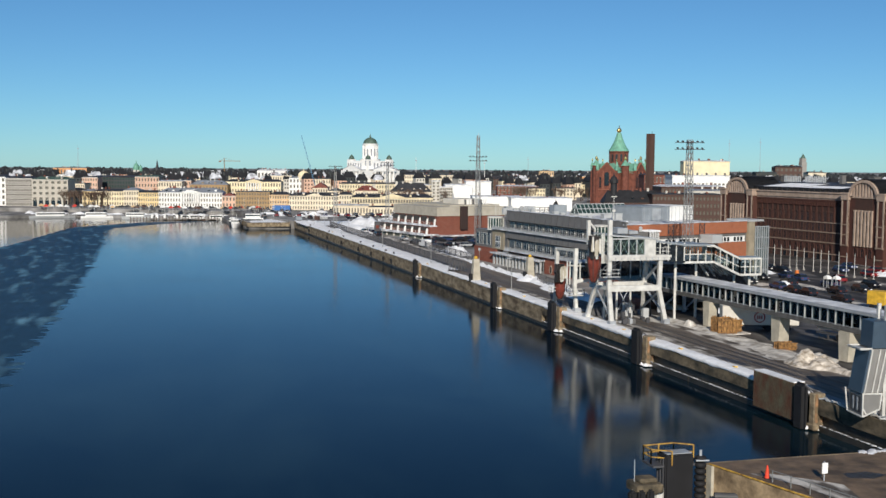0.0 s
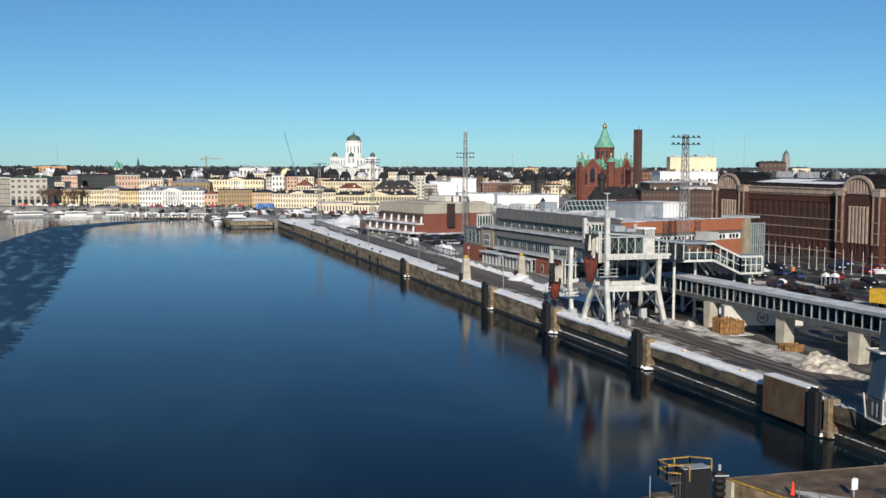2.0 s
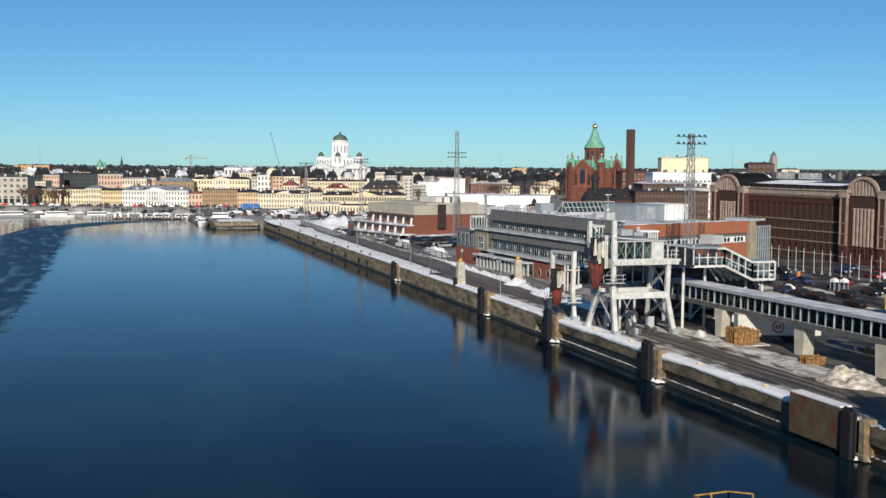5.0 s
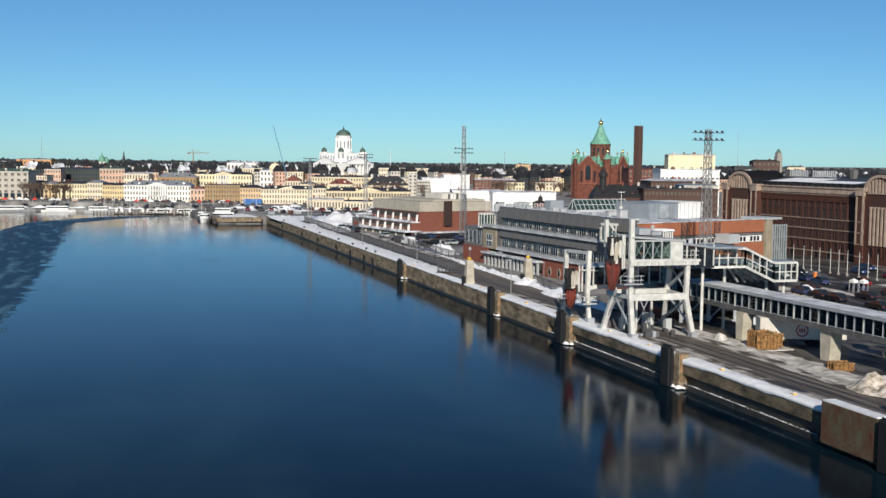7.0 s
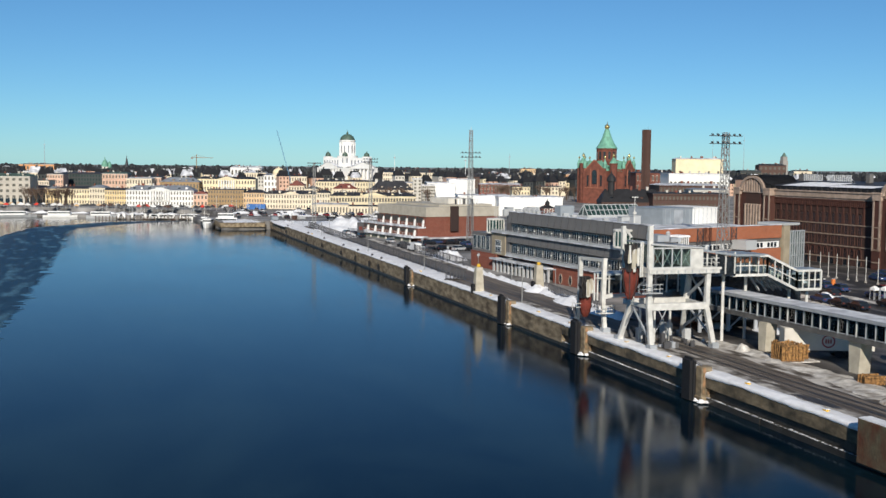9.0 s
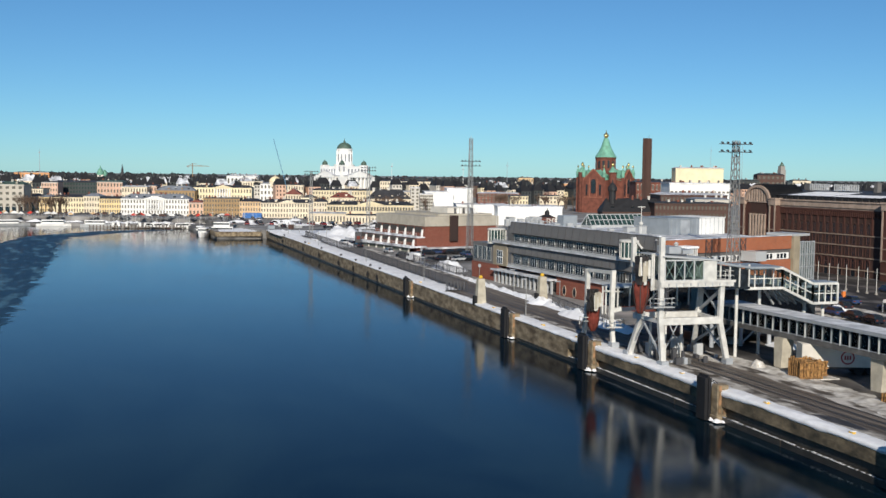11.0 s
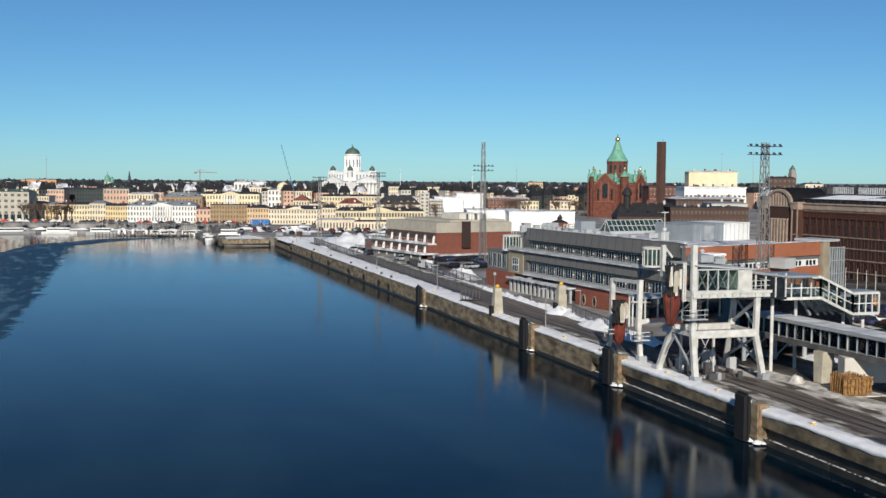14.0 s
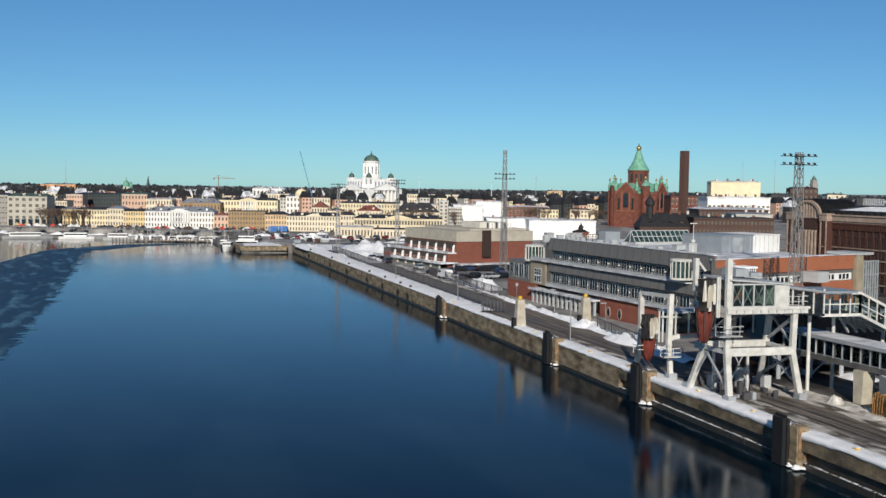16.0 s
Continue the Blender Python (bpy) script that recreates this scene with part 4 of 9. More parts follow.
# ---- white passenger gangway crane ----
def railing(bm, pts, z, h=1.05, r=0.05, closed=False):
    pts = pts + pts[:1] if closed else pts
    for a, b in zip(pts, pts[1:]):
        for k in (0.5, 1.0):
            beam(bm, (*a, z + h * k), (*b, z + h * k), r)
        n = max(1, int(math.dist(a, b) / 1.1))
        for i in range(n + 1):
            x, y = a[0] + (b[0] - a[0]) * i / n, a[1] + (b[1] - a[1]) * i / n
            beam(bm, (x, y, z), (x, y, z + h), r)


crane = thing("gangway_crane", "white steel passenger gangway crane on four splayed legs", "gangway crane", pose(5.5, -65, DECK))
YF, YB = -68.8, -62.6
for nm, foot, knee, top in (("leg", (1.45, YF, DECK), (0.95, YF, 8.4), (0.95, YF, 18.25)), ("leg", (10.1, YF + 0.3, DECK), (8.75, YF, 8.2), (8.9, YF, 12.5)),
                            ("leg", (1.1, -60.6, DECK), (0.95, YB - 1.5, 8.4), (0.95, YB - 1.5, 12.5)), ("leg", (11.0, -58.8, DECK), (9.4, YB, 8.3), (9.9, YB, 12.5))):
    bm = B()
    beam(bm, foot, knee, 0.62, 0.62)
    beam(bm, Vector(knee) - Vector((0, 0, 0.25)), top, 0.58, 0.58)
    bmesh.ops.bevel(bm, geom=bm.edges[:], offset=0.05, segments=1, affect="EDGES")
    partw(nm, bm, M_STEEL_WHITE, crane)
    bm = B()
    x, y = foot[:2]
    box(bm, x - 0.45, x + 0.45, y - 0.55, y + 0.55, DECK, DECK + 0.75)
    partw("foot", bm, M_STEEL_GREY, crane, "grey wheel box")
bm = B()
box(bm, 0.7, 9.0, YF - 0.3, YF + 0.3, 8.0, 8.85)
bmesh.ops.bevel(bm, geom=bm.edges[:], offset=0.06, segments=1, affect="EDGES")
partw("cross_beam", bm, M_STEEL_WHITE, crane)
bm = B()
box(bm, 0.7, 9.4, YB - 0.3, YB + 0.3, 8.0, 8.75)
bmesh.ops.bevel(bm, geom=bm.edges[:], offset=0.06, segments=1, affect="EDGES")
partw("cross_beam", bm, M_STEEL_WHITE, crane)
for p, q in (((0.95, YF, 8.4), (0.95, YB, 8.4)), ((8.9, YF, 8.4), (9.4, YB, 8.4)), ((8.9, YF, 12.2), (9.8, YB, 12.2)), ((0.95, YF, 12.2), (0.95, YB, 12.2))):
    bm = B()
    beam(bm, p, q, 0.4)
    partw("side_beam", bm, M_STEEL_WHITE, crane)
for p, q in (((1.4, YF, 4.0), (0.95, -64.5, 8.0)), ((1.1, -61.0, 4.0), (0.95, -65.0, 8.0)), ((9.9, YF, 4.2), (9.4, YB, 8.0)), ((10.8, -59.2, 4.2), (8.8, YF, 8.0)), ((8.9, YF, 8.8), (9.7, YB, 12.0)), ((9.6, YB, 8.8), (8.9, YF, 12.0))):
    bm = B()
    beam(bm, p, q, 0.2)
    partw("brace", bm, M_STEEL_GREY, crane)
for x, y in ((5.0, YB), (7.2, YB), (3.2, YB + 0.4)):
    bm = B()
    beam(bm, (x, y, DECK), (x, y, 8.1), 0.24)
    partw("strut", bm, M_STEEL_WHITE, crane)
bm = B()
box(bm, 0.7, 10.2, YF - 0.5, YB + 0.4, 12.45, 13.15)
box(bm, 0.6, 10.4, YF - 0.58, YF - 0.5, 12.9, 13.2)
partw("platform", bm, M_STEEL_WHITE, crane)
bm = B()
railing(bm, [(7.9, YF - 0.45), (10.2, YF - 0.45), (10.2, YB)], 13.15, 1.1)
partw("platform_railing", bm, M_STEEL_WHITE, crane)
# glazed cabin
for y in (YF - 0.3, YB - 0.2):
    bm = B()
    box(bm, 1.25, 6.25, y, y + 0.04, 13.2, 15.5)
    partw("cabin_glass", bm, M_CLEAR, crane, "greenish clear cabin glass")
for y in (YF - 0.3, YB - 0.2):
    bm = B()
    for k in range(5):
        beam(bm, (1.25 + 1.25 * k, y, 13.15), (1.25 + 1.25 * k, y, 15.6), 0.13)
    for z in (13.2, 15.55):
        beam(bm, (1.2, y, z), (6.3, y, z), 0.16)
    for k in range(4):
        beam(bm, (1.25 + 1.25 * k, y + 0.12, 13.2), (2.5 + 1.25 * k, y + 0.12, 15.5), 0.07)
        beam(bm, (2.5 + 1.25 * k, y + 0.12, 13.2), (1.25 + 1.25 * k, y + 0.12, 15.5), 0.07)
    partw("cabin_frame", bm, M_CLAD_PALE, crane)
bm = B()
box(bm, 6.25, 7.95, YF - 0.35, YB - 0.1, 13.15, 15.45)
partw("cabin_panel", bm, M_STEEL_WHITE, crane, "plain white cabin panel")
bm = B()
profile = [(0.9, 15.95), (8.3, 15.42), (8.3, 15.58), (0.9, 16.12)]
profile_y(bm, profile, YF - 0.5, YB)
partw("cabin_roof", bm, M_CLAD_PALE, crane)
bm = B()
box(bm, 1.25, 7.9, YF - 0.2, YB - 0.2, 13.16, 13.24)
partw("cabin_floor", bm, M_STEEL_DARK, crane)
# bellows, rods and red bag over the water
M_SOOT = mat("sooty_canvas", (0.05, 0.045, 0.045), 0.85, vary=0.5)


def torn_bellows(parent, x0, x1, y0, y1, z0, z1, seed):
    """Crumpled dark folds with pale torn strips hanging before them."""
    rng = random.Random(seed)
    for k in range(6):
        bm = B()
        x = x0 + (x1 - x0) * k / 6
        n = 7
        rows = []
        for i in range(n + 1):
            z = z1 + (z0 - z1) * i / n
            off = 0.22 * (rng.random() - 0.5)
            rows.append([bm.verts.new((x + off + dx, yy, z)) for dx, yy in ((0, y0 + 0.3 * rng.random()), (0.16, y0 + 0.3), (0.16, y1), (0, y1))])
        for a, b in zip(rows, rows[1:]):
            for i in range(4):
                bm.faces.new((a[i], a[(i + 1) % 4], b[(i + 1) % 4], b[i]))
        partw("bellows_fold", bm, M_SOOT, parent, "dark folded bellows")
    for k in range(7):
        bm = B()
        x = x0 + (x1 - x0) * rng.random()
        zt = z1 - (z1 - z0) * 0.3 * rng.random()
        zb = z0 + (z1 - z0) * 0.5 * rng.random()
        dx = 0.25 * (rng.random() - 0.5)
        beam(bm, (x, y0 - 0.12, zt), (x + dx, y0 - 0.14, zb), 0.14 + 0.3 * rng.random(), 0.05)
        partw("torn_strip", bm, M_CONC_PALE if k % 3 else M_STEEL_WHITE, parent, "pale torn canvas strip")


torn_bellows(crane, -1.2, 0.1, -67.6, -66.3, 12.6, 15.9, 3)
for x, y in ((0.05, -68.2), (0.4, -68.0), (-0.25, -64.0)):
    bm = B()
    tube(bm, (x, y, 12.0), (x, y, 16.3), 0.11)
    partw("guide_rod", bm, M_STEEL_WHITE, crane)
bm = B()
ring(bm, [(0.12, 9.1), (0.42, 9.6), (0.70, 10.5), (0.84, 11.5), (0.88, 12.4), (0.8, 12.9)], 18, -0.35, -66.3)
for v in bm.verts:
    v.co.x += 0.10 * math.sin(v.co.z * 3 + v.co.y * 5)
for v in bm.verts:
    a = math.atan2(v.co.y + 66.3, v.co.x + 0.35)
    v.co.x += 0.2 * math.cos(a) * math.sin(6 * a)
    v.co.y += 0.2 * math.sin(a) * math.sin(6 * a)
smooth(partw("red_bag", bm, M_RED, crane, "faded red canvas bag"))
for k in range(6):
    bm = B()
    a = 2 * math.pi * k / 6
    pts = [(r * math.cos(a) - 0.35, r * math.sin(a) - 66.3, z) for r, z in ((0.9, 12.9), (0.98, 12.4), (0.93, 11.5), (0.79, 10.5), (0.3, 9.2))]
    for p, q in zip(pts, pts[1:]):
        beam(bm, p, q, 0.07)
    partw("bag_strap", bm, M_SOOT, crane)
# cables and pipes down the tall leg, ladder and wires below the platform
for k in range(4):
    bm = B()
    x = 1.35 + 0.12 * k
    tube(bm, (x, YF - 0.35, 9.0 + 0.4 * k), (x, YF - 0.35, 13.1 - 0.2 * k), 0.035, n=5)
    partw("cable", bm, M_STEEL_DARK, crane)
for p, q in (((8.9, YF, 12.3), (9.4, YB, 8.9)), ((0.95, YF, 12.2), (0.95, YB, 8.8)), ((9.0, YF, 8.0), (10.6, -59.2, 4.4)), ((5.0, YB, 8.2), (7.2, YB, 4.0)), ((7.2, YB, 8.2), (5.0, YB, 4.0)), ((1.3, YF, 7.6), (3.2, YB, 4.4)), ((3.0, YF, 12.4), (3.0, YB, 10.4))):
    bm = B()
    beam(bm, p, q, 0.11)
    partw("tie_rod", bm, M_STEEL_GREY, crane)
for k in range(9):
    bm = B()
    box(bm, 1.6 + 0.95 * k, 1.72 + 0.95 * k, YF - 0.56, YF - 0.48, 12.55, 13.0)
    partw("platform_rib", bm, M_STEEL_GREY, crane)
rng = random.Random(44)
for k in range(26):
    bm = B()
    x, y = 2.4 + 8.6 * rng.random(), -68 + 10 * rng.random()
    w, d, h = 0.25 + 0.7 * rng.random(), 0.25 + 0.7 * rng.random(), 0.3 + 1.3 * rng.random() ** 2
    box(bm, x, x + w, y, y + d, DECK, DECK + h)
    bmesh.ops.bevel(bm, geom=bm.edges[:], offset=0.04, segments=1, affect="EDGES")
    solid("quay_gear_box", bm, rng.choice((M_STEEL_DARK, M_STEEL_GREY, M_BEAM, M_STEEL_DARK)), "small box of gear under the gangway crane", "box", group="gear under the crane")
bm = B()
box(bm, -0.6, 2.2, -69.9, -69.15, 10.15, 10.25)
railing(bm, [(-0.6, -69.9), (2.2, -69.9), (2.2, -69.15)], 10.2, 1.05, 0.07)
railing(bm, [(-0.6, -69.15), (-0.6, -69.9)], 10.2, 1.05, 0.07)
partw("service_basket", bm, M_CLAD_PALE, crane)
bm = B()
beam(bm, (-0.5, -64.5, 14.5), (-0.5, -64.5, 18.0), 0.45, 0.5)
beam(bm, (-0.5, -64.5, 17.9), (0.6, -64.5, 16.6), 0.25)
partw("hoist_post", bm, M_STEEL_WHITE, crane)
bm = B()
box(bm, 3.4, 5.0, -66, -63, 16.1, 16.9)
box(bm, 5.2, 6.6, -66, -63, 16.05, 16.5)
partw("machine_box", bm, M_STEEL_GREY, crane)
for x, y, w, h in ((7.0, -61.5, 1.2, 2.2), (9.6, -62.3, 0.9, 1.5), (4.2, -60.0, 1.0, 1.4)):
    bm = B()
    box(bm, x, x + w, y, y + w, DECK, DECK + h)
    bmesh.ops.bevel(bm, geom=bm.edges[:], offset=0.06, segments=1, affect="EDGES")
    solid("switch_cabinet", bm, M_CLAD_PALE, "pale steel cabinet under the gangway crane", "cabinet", group="cabinets under the crane")

# smaller gangway beside it
small = thing("small_gangway", "small white steel gangway with a red canvas bag", "gangway crane", pose(2.5, -54, DECK))
for foot, knee, top in (((1.7, -55.2, DECK), (1.3, -55.2, 7.4), (1.45, -55.2, 13.2)), ((1.0, -47.5, DECK), (1.0, -48.5, 7.4), (1.0, -48.5, 12.8))):
    bm = B()
    beam(bm, foot, knee, 0.5)
    beam(bm, Vector(knee) - Vector((0, 0, 0.2)), top, 0.55)
    beam(bm, Vector(knee) + Vector((0, 0, 0.6)), Vector(knee) + Vector((1.3, 0, 0.9)), 0.5)
    partw("leg", bm, M_STEEL_WHITE, small)
    bm = B()
    x, y = foot[:2]
    box(bm, x - 0.45, x + 0.55, y - 0.5, y + 0.5, DECK, DECK + 0.9)
    partw("foot", bm, M_STEEL_GREY, small)
for p, q, w in (((1.0, -48.5, 12.7), (1.45, -55.2, 12.9), 0.4), ((1.2, -55.2, 8.1), (9.5, -54.0, 8.3), 0.45), ((0.2, -55.4, 10.6), (4.2, -54.2, 10.3), 0.2)):
    bm = B()
    beam(bm, p, q, w)
    partw("beam", bm, M_STEEL_WHITE, small)
bm = B()
profile_y(bm, [(2.0, 8.4), (13, 8.8), (13, 11.3), (2.0, 10.8)], -54.6, -51.6)
partw("corridor", bm, M_GLASS, small, "dark glazed corridor")
bm = B()
profile_y(bm, [(1.8, 10.8), (13.2, 11.3), (13.2, 11.5), (1.8, 11.0)], -54.9, -51.3)
partw("corridor_roof", bm, M_CLAD_BLUE, small, "blue-grey corridor roof")
for k in range(7):
    bm = B()
    beam(bm, (2.4 + 1.7 * k, -54.68, 8.45), (2.4 + 1.7 * k, -54.68, 11.0), 0.16)
    partw("corridor_post", bm, M_STEEL_WHITE, small)
bm = B()
ring(bm, [(0.15, 5.2), (0.5, 5.9), (0.72, 6.8), (0.75, 7.8), (0.7, 8.4)], 18, -0.3, -53.2)
for v in bm.verts:
    a = math.atan2(v.co.y + 53.2, v.co.x + 0.3)
    v.co.x += 0.2 * math.cos(a) * math.sin(6 * a + v.co.z)
    v.co.y += 0.2 * math.sin(a) * math.sin(6 * a + v.co.z)
smooth(partw("red_bag", bm, M_RED, small, "faded red canvas bag"))
bm = B()
box(bm, 0.0, 2.4, -56.6, -55.8, 6.0, 6.1)
railing(bm, [(0.0, -55.8), (0.0, -56.6), (2.4, -56.6), (2.4, -55.8)], 6.05, 1.0, 0.07)
railing(bm, [(-1.8, -52.4), (-1.8, -53.4), (-0.8, -53.4)], 6.05, 1.0, 0.07)
partw("service_basket", bm, M_STEEL_WHITE, small)
torn_bellows(small, -1.4, 0.0, -54.6, -53.4, 7.9, 10.7, 5)
bm = B()
for x in (0.15, 0.6):
    tube(bm, (x, -55.0, 7.6), (x, -55.0, 11.2), 0.11)
partw("guide_rod", bm, M_STEEL_WHITE, small)

# ---- covered walkway on concrete piers ----
walkway = thing("covered_walkway", "long glazed passenger walkway with a flat grey roof", "walkway", pose(15, -85, 6.6))
WA, WB = Vector((14.7, -58)), Vector((16.95, -112))
wd = (WB - WA).normalized()
WL = (WB - WA).length
WMX = Matrix.Translation((14.7, -58, 6.6)) @ pose(0, 0, 0, 0, 0, math.degrees(math.atan2(wd.y, wd.x)))
winv = walkway.matrix_basis.inverted()


def wpart(name, bm, material, label=""):
    return part(name, bm, material, walkway, label, winv @ WMX)


bm = B()
box(bm, 0, WL, -0.1, 3.0, 0, 0.55)
wpart("floor_beam", bm, M_BEAM, "dark grey floor beam")
bm = B()
box(bm, -0.2, WL + 0.2, -0.35, 3.3, 2.5, 2.72)
wpart("roof", bm, M_ROOF_GREY, "flat grey sheet roof with a dusting of snow")
bm = B()
box(bm, -0.1, WL + 0.1, -0.15, 3.2, 2.715, 2.77)
wpart("roof_snow", bm, M_SLUSH_GREY, "thin grey snow on the roof")
bm = B()
box(bm, -0.2, WL + 0.2, -0.42, -0.34, 2.4, 2.68)
wpart("roof_edge", bm, M_STEEL_GREY)
nb = 36
for k in range(nb + 1):
    x = WL * k / nb
    for y in (0.0, 2.9):
        bm = B()
        box(bm, x - (0.06 if k % 4 == 0 else 0.03), x + (0.06 if k % 4 == 0 else 0.03), y - 0.1, y + 0.1, 0.5, 2.5)
        wpart("post", bm, M_STEEL_WHITE if k % 4 == 0 else M_STEEL_GREY)
    if k < nb:
        for y in (0.02, 2.88):
            bm = B()
            box(bm, x + 0.05, x + WL / nb - 0.05, y - 0.02, y + 0.02, 0.55, 2.5)
            wpart("pane", bm, M_CLEAR)
bm = B()
box(bm, 0.1, WL - 0.1, 2.7, 2.78, 0.56, 1.25)
wpart("inner_dado", bm, M_CLAD_PALE, "pale inner wall panel")
bm = B()
box(bm, 0.1, WL - 0.1, 0.15, 2.7, 0.555, 0.57)
wpart("inner_floor", bm, M_CLAD_PALE)
for z in (0.62, 2.3):
    bm = B()
    box(bm, 0, WL, -0.09, -0.03, z, z + 0.07)
    wpart("rail", bm, M_STEEL_GREY)
for x, y, w in ((17.2, -87.4, 1.7), (17.0, -102.3, 1.8), (15.6, -72.0, 1.4)):
    root = thing("walkway_pier", "wedge-shaped concrete pier under the walkway", "pier", pose(x, y, DECK, 0, 0, -84.5), "piers under the walkway")
    bm = B()
    profile_y(bm, [(-w / 2, 0), (w / 2 * 0.7, 0), (w / 2, 3.5), (-w / 2 * 1.2, 3.5)], -0.95, 0.65)
    part("shaft", bm, M_CONC_PALE, root)

# upper corridor, stairs and glass landing
stairs = thing("stair_bridge", "white framed glass corridor with an outdoor stair", "walkway", pose(19, -65, DECK))
bm = B()
profile_y(bm, [(8.2, 12.2), (13.7, 11.8), (13.7, 14.1), (8.2, 15.0)], -67.2, -63.5)
partw("link_corridor", bm, M_GLASS, stairs)
bm = B()
profile_y(bm, [(7.6, 15.1), (13.6, 14.3), (17.5, 14.3), (17.5, 14.5), (13.6, 14.55), (7.6, 15.35)], -67.6, -62.0)
partw("link_roof", bm, M_CLAD_BLUE, stairs, "blue-grey corridor roof")
for k in range(5):
    bm = B()
    x = 8.3 + 1.3 * k
    beam(bm, (x, -67.25, 12.1), (x, -67.25, 14.8), 0.15)
    partw("link_post", bm, M_STEEL_WHITE, stairs)


def glass_box(x0, x1, y0, y1, za, zb, h, n, lift=0.0):
    """A framed glass box between x0 and x1 whose floor runs from za to zb."""
    for y in (y0, y1):
        bm, bm2 = B(), B()
        for k in range(n + 1):
            t = k / n
            x, z = x0 + (x1 - x0) * t, za + (zb - za) * t
            beam(bm, (x, y, z), (x, y, z + h), 0.22 if k in (0, n) else 0.14)
        for f, w in ((0, 0.32), (0.5, 0.12), (1, 0.26)):
            beam(bm, (x0, y, za + h * f), (x1, y, zb + h * f), w)
        bm2.faces.new([bm2.verts.new(c) for c in ((x0, y, za), (x1, y, zb), (x1, y, zb + h), (x0, y, za + h))])
        partw("glass_frame", bm, M_STEEL_WHITE, stairs)
        partw("glass_wall", bm2, M_CLEAR, stairs)
    for nm, f, m in (("floor_plate", 0.02, M_STEEL_DARK), ("roof_plate", 1.04, M_CLAD_BLUE)):
        bm = B()
        v = [bm.verts.new(c) for c in ((x0, y0, za + h * f), (x1, y0, zb + h * f), (x1, y1, zb + h * f), (x0, y1, za + h * f), (x0, y0, za + h * f + 0.12), (x1, y0, zb + h * f + 0.12), (x1, y1, zb + h * f + 0.12), (x0, y1, za + h * f + 0.12))]
        for q in ((3, 2, 1, 0), (4, 5, 6, 7), (0, 1, 5, 4), (1, 2, 6, 5), (2, 3, 7, 6), (3, 0, 4, 7)):
            bm.faces.new([v[i] for i in q])
        partw(nm, bm, m, stairs)


glass_box(13.8, 19.0, -66, -62.8, 11.75, 11.75, 2.4, 4)
glass_box(19.0, 23.4, -66, -63.4, 11.75, 9.75, 2.4, 4)
glass_box(23.4, 27.0, -66, -63.4, 9.75, 9.75, 2.4, 4)
for k in range(18):
    bm = B()
    box(bm, 19.2 + 0.23 * k, 19.45 + 0.23 * k, -65.8, -63.5, 11.6 - 0.11 * k, 11.72 - 0.11 * k)
    partw("step", bm, M_STEEL_GREY, stairs)
for x, y, z in ((13.3, -65.0, 11.7), (26.0, -64.5, 9.7), (17.8, -63.0, 11.7), (24.0, -63.5, 9.7)):
    bm = B()
    tube(bm, (x, y, DECK), (x, y, z), 0.2, n=10)
    partw("column", bm, M_STEEL_WHITE, stairs)
for k in range(5):
    bm = B()
    beam(bm, (17.9 + 1.1 * k, -63.5, 11.6 - 0.3 * k), (20.2 + 1.1 * k, -62.4, 9.3), 0.22)
    partw("brace", bm, M_CLAD_PALE, stairs)
# dark hall under the upper corridor and machinery columns
bm = B()
box(bm, 14.6, 31, -56, -42, 4.5, 10.6)
solid("link_hall", bm, M_GLASS, "dark glazed hall behind the gangways", "hall", "structure")
bm = B()
box(bm, 14.2, 31.4, -56.4, -41.5, 10.6, 10.9)
solid("link_hall_roof", bm, M_ROOF_GREY, "grey flat roof of the glazed hall", "roof", "structure")
for k in range(3):
    bm = B()
    x = 15.0 + 4.3 * k
    tube(bm, (x, -56.6, DECK), (x, -56.6, 7.25), 0.28, n=10)
    if k < 2:
        beam(bm, (x, -56.6, DECK + 0.3), (x + 4.3, -56.6, 7.0), 0.18)
    solid("hall_column", bm, M_STEEL_GREY, "grey steel column with a brace under the hall", "column", group="columns under the glazed hall")

# ---- crate of planks, lorries, gangway tower ----
def plank_cage(x, y, w, d, h, label, group):
    root = thing("plank_cage", label, "crate", pose(x, y, DECK, 0, 0, -8), group)
    for k in range(int(w / 0.42) + 1):
        for yy in (-d / 2, d / 2):
            bm = B()
            xx = -w / 2 + 0.42 * k
            lean = 0.12 * math.sin(k * 2.3)
            beam(bm, (xx, yy, 0), (xx + lean, yy, h * (0.9 + 0.1 * math.sin(k * 1.7))), 0.20, 0.10)
            part("upright", bm, M_WOOD, root)
    for k in range(int(d / 0.5) + 1):
        bm = B()
        beam(bm, (-w / 2, -d / 2 + 0.5 * k, 0), (-w / 2 + 0.1, -d / 2 + 0.5 * k, h), 0.10, 0.2)
        part("upright", bm, M_WOOD, root)
    for z in (0.3, h * 0.5, h * 0.85):
        for yy in (-d / 2 - 0.09, d / 2 + 0.09):
            bm = B()
            beam(bm, (-w / 2, yy, z), (w / 2, yy, z), 0.06, 0.16)
            part("cross_rail", bm, M_WOOD, root)
    bm = B()
    box(bm, -w / 2 + 0.15, w / 2 - 0.15, -d / 2 + 0.15, d / 2 - 0.15, 0, h * 0.8)
    part("stacked_timber", bm, mat("stacked_timber", (0.33, 0.18, 0.06), 0.85, vary=0.6, size=0.25) if "stacked_timber" not in bpy.data.materials else bpy.data.materials["stacked_timber"], root, "stacked brown timber")


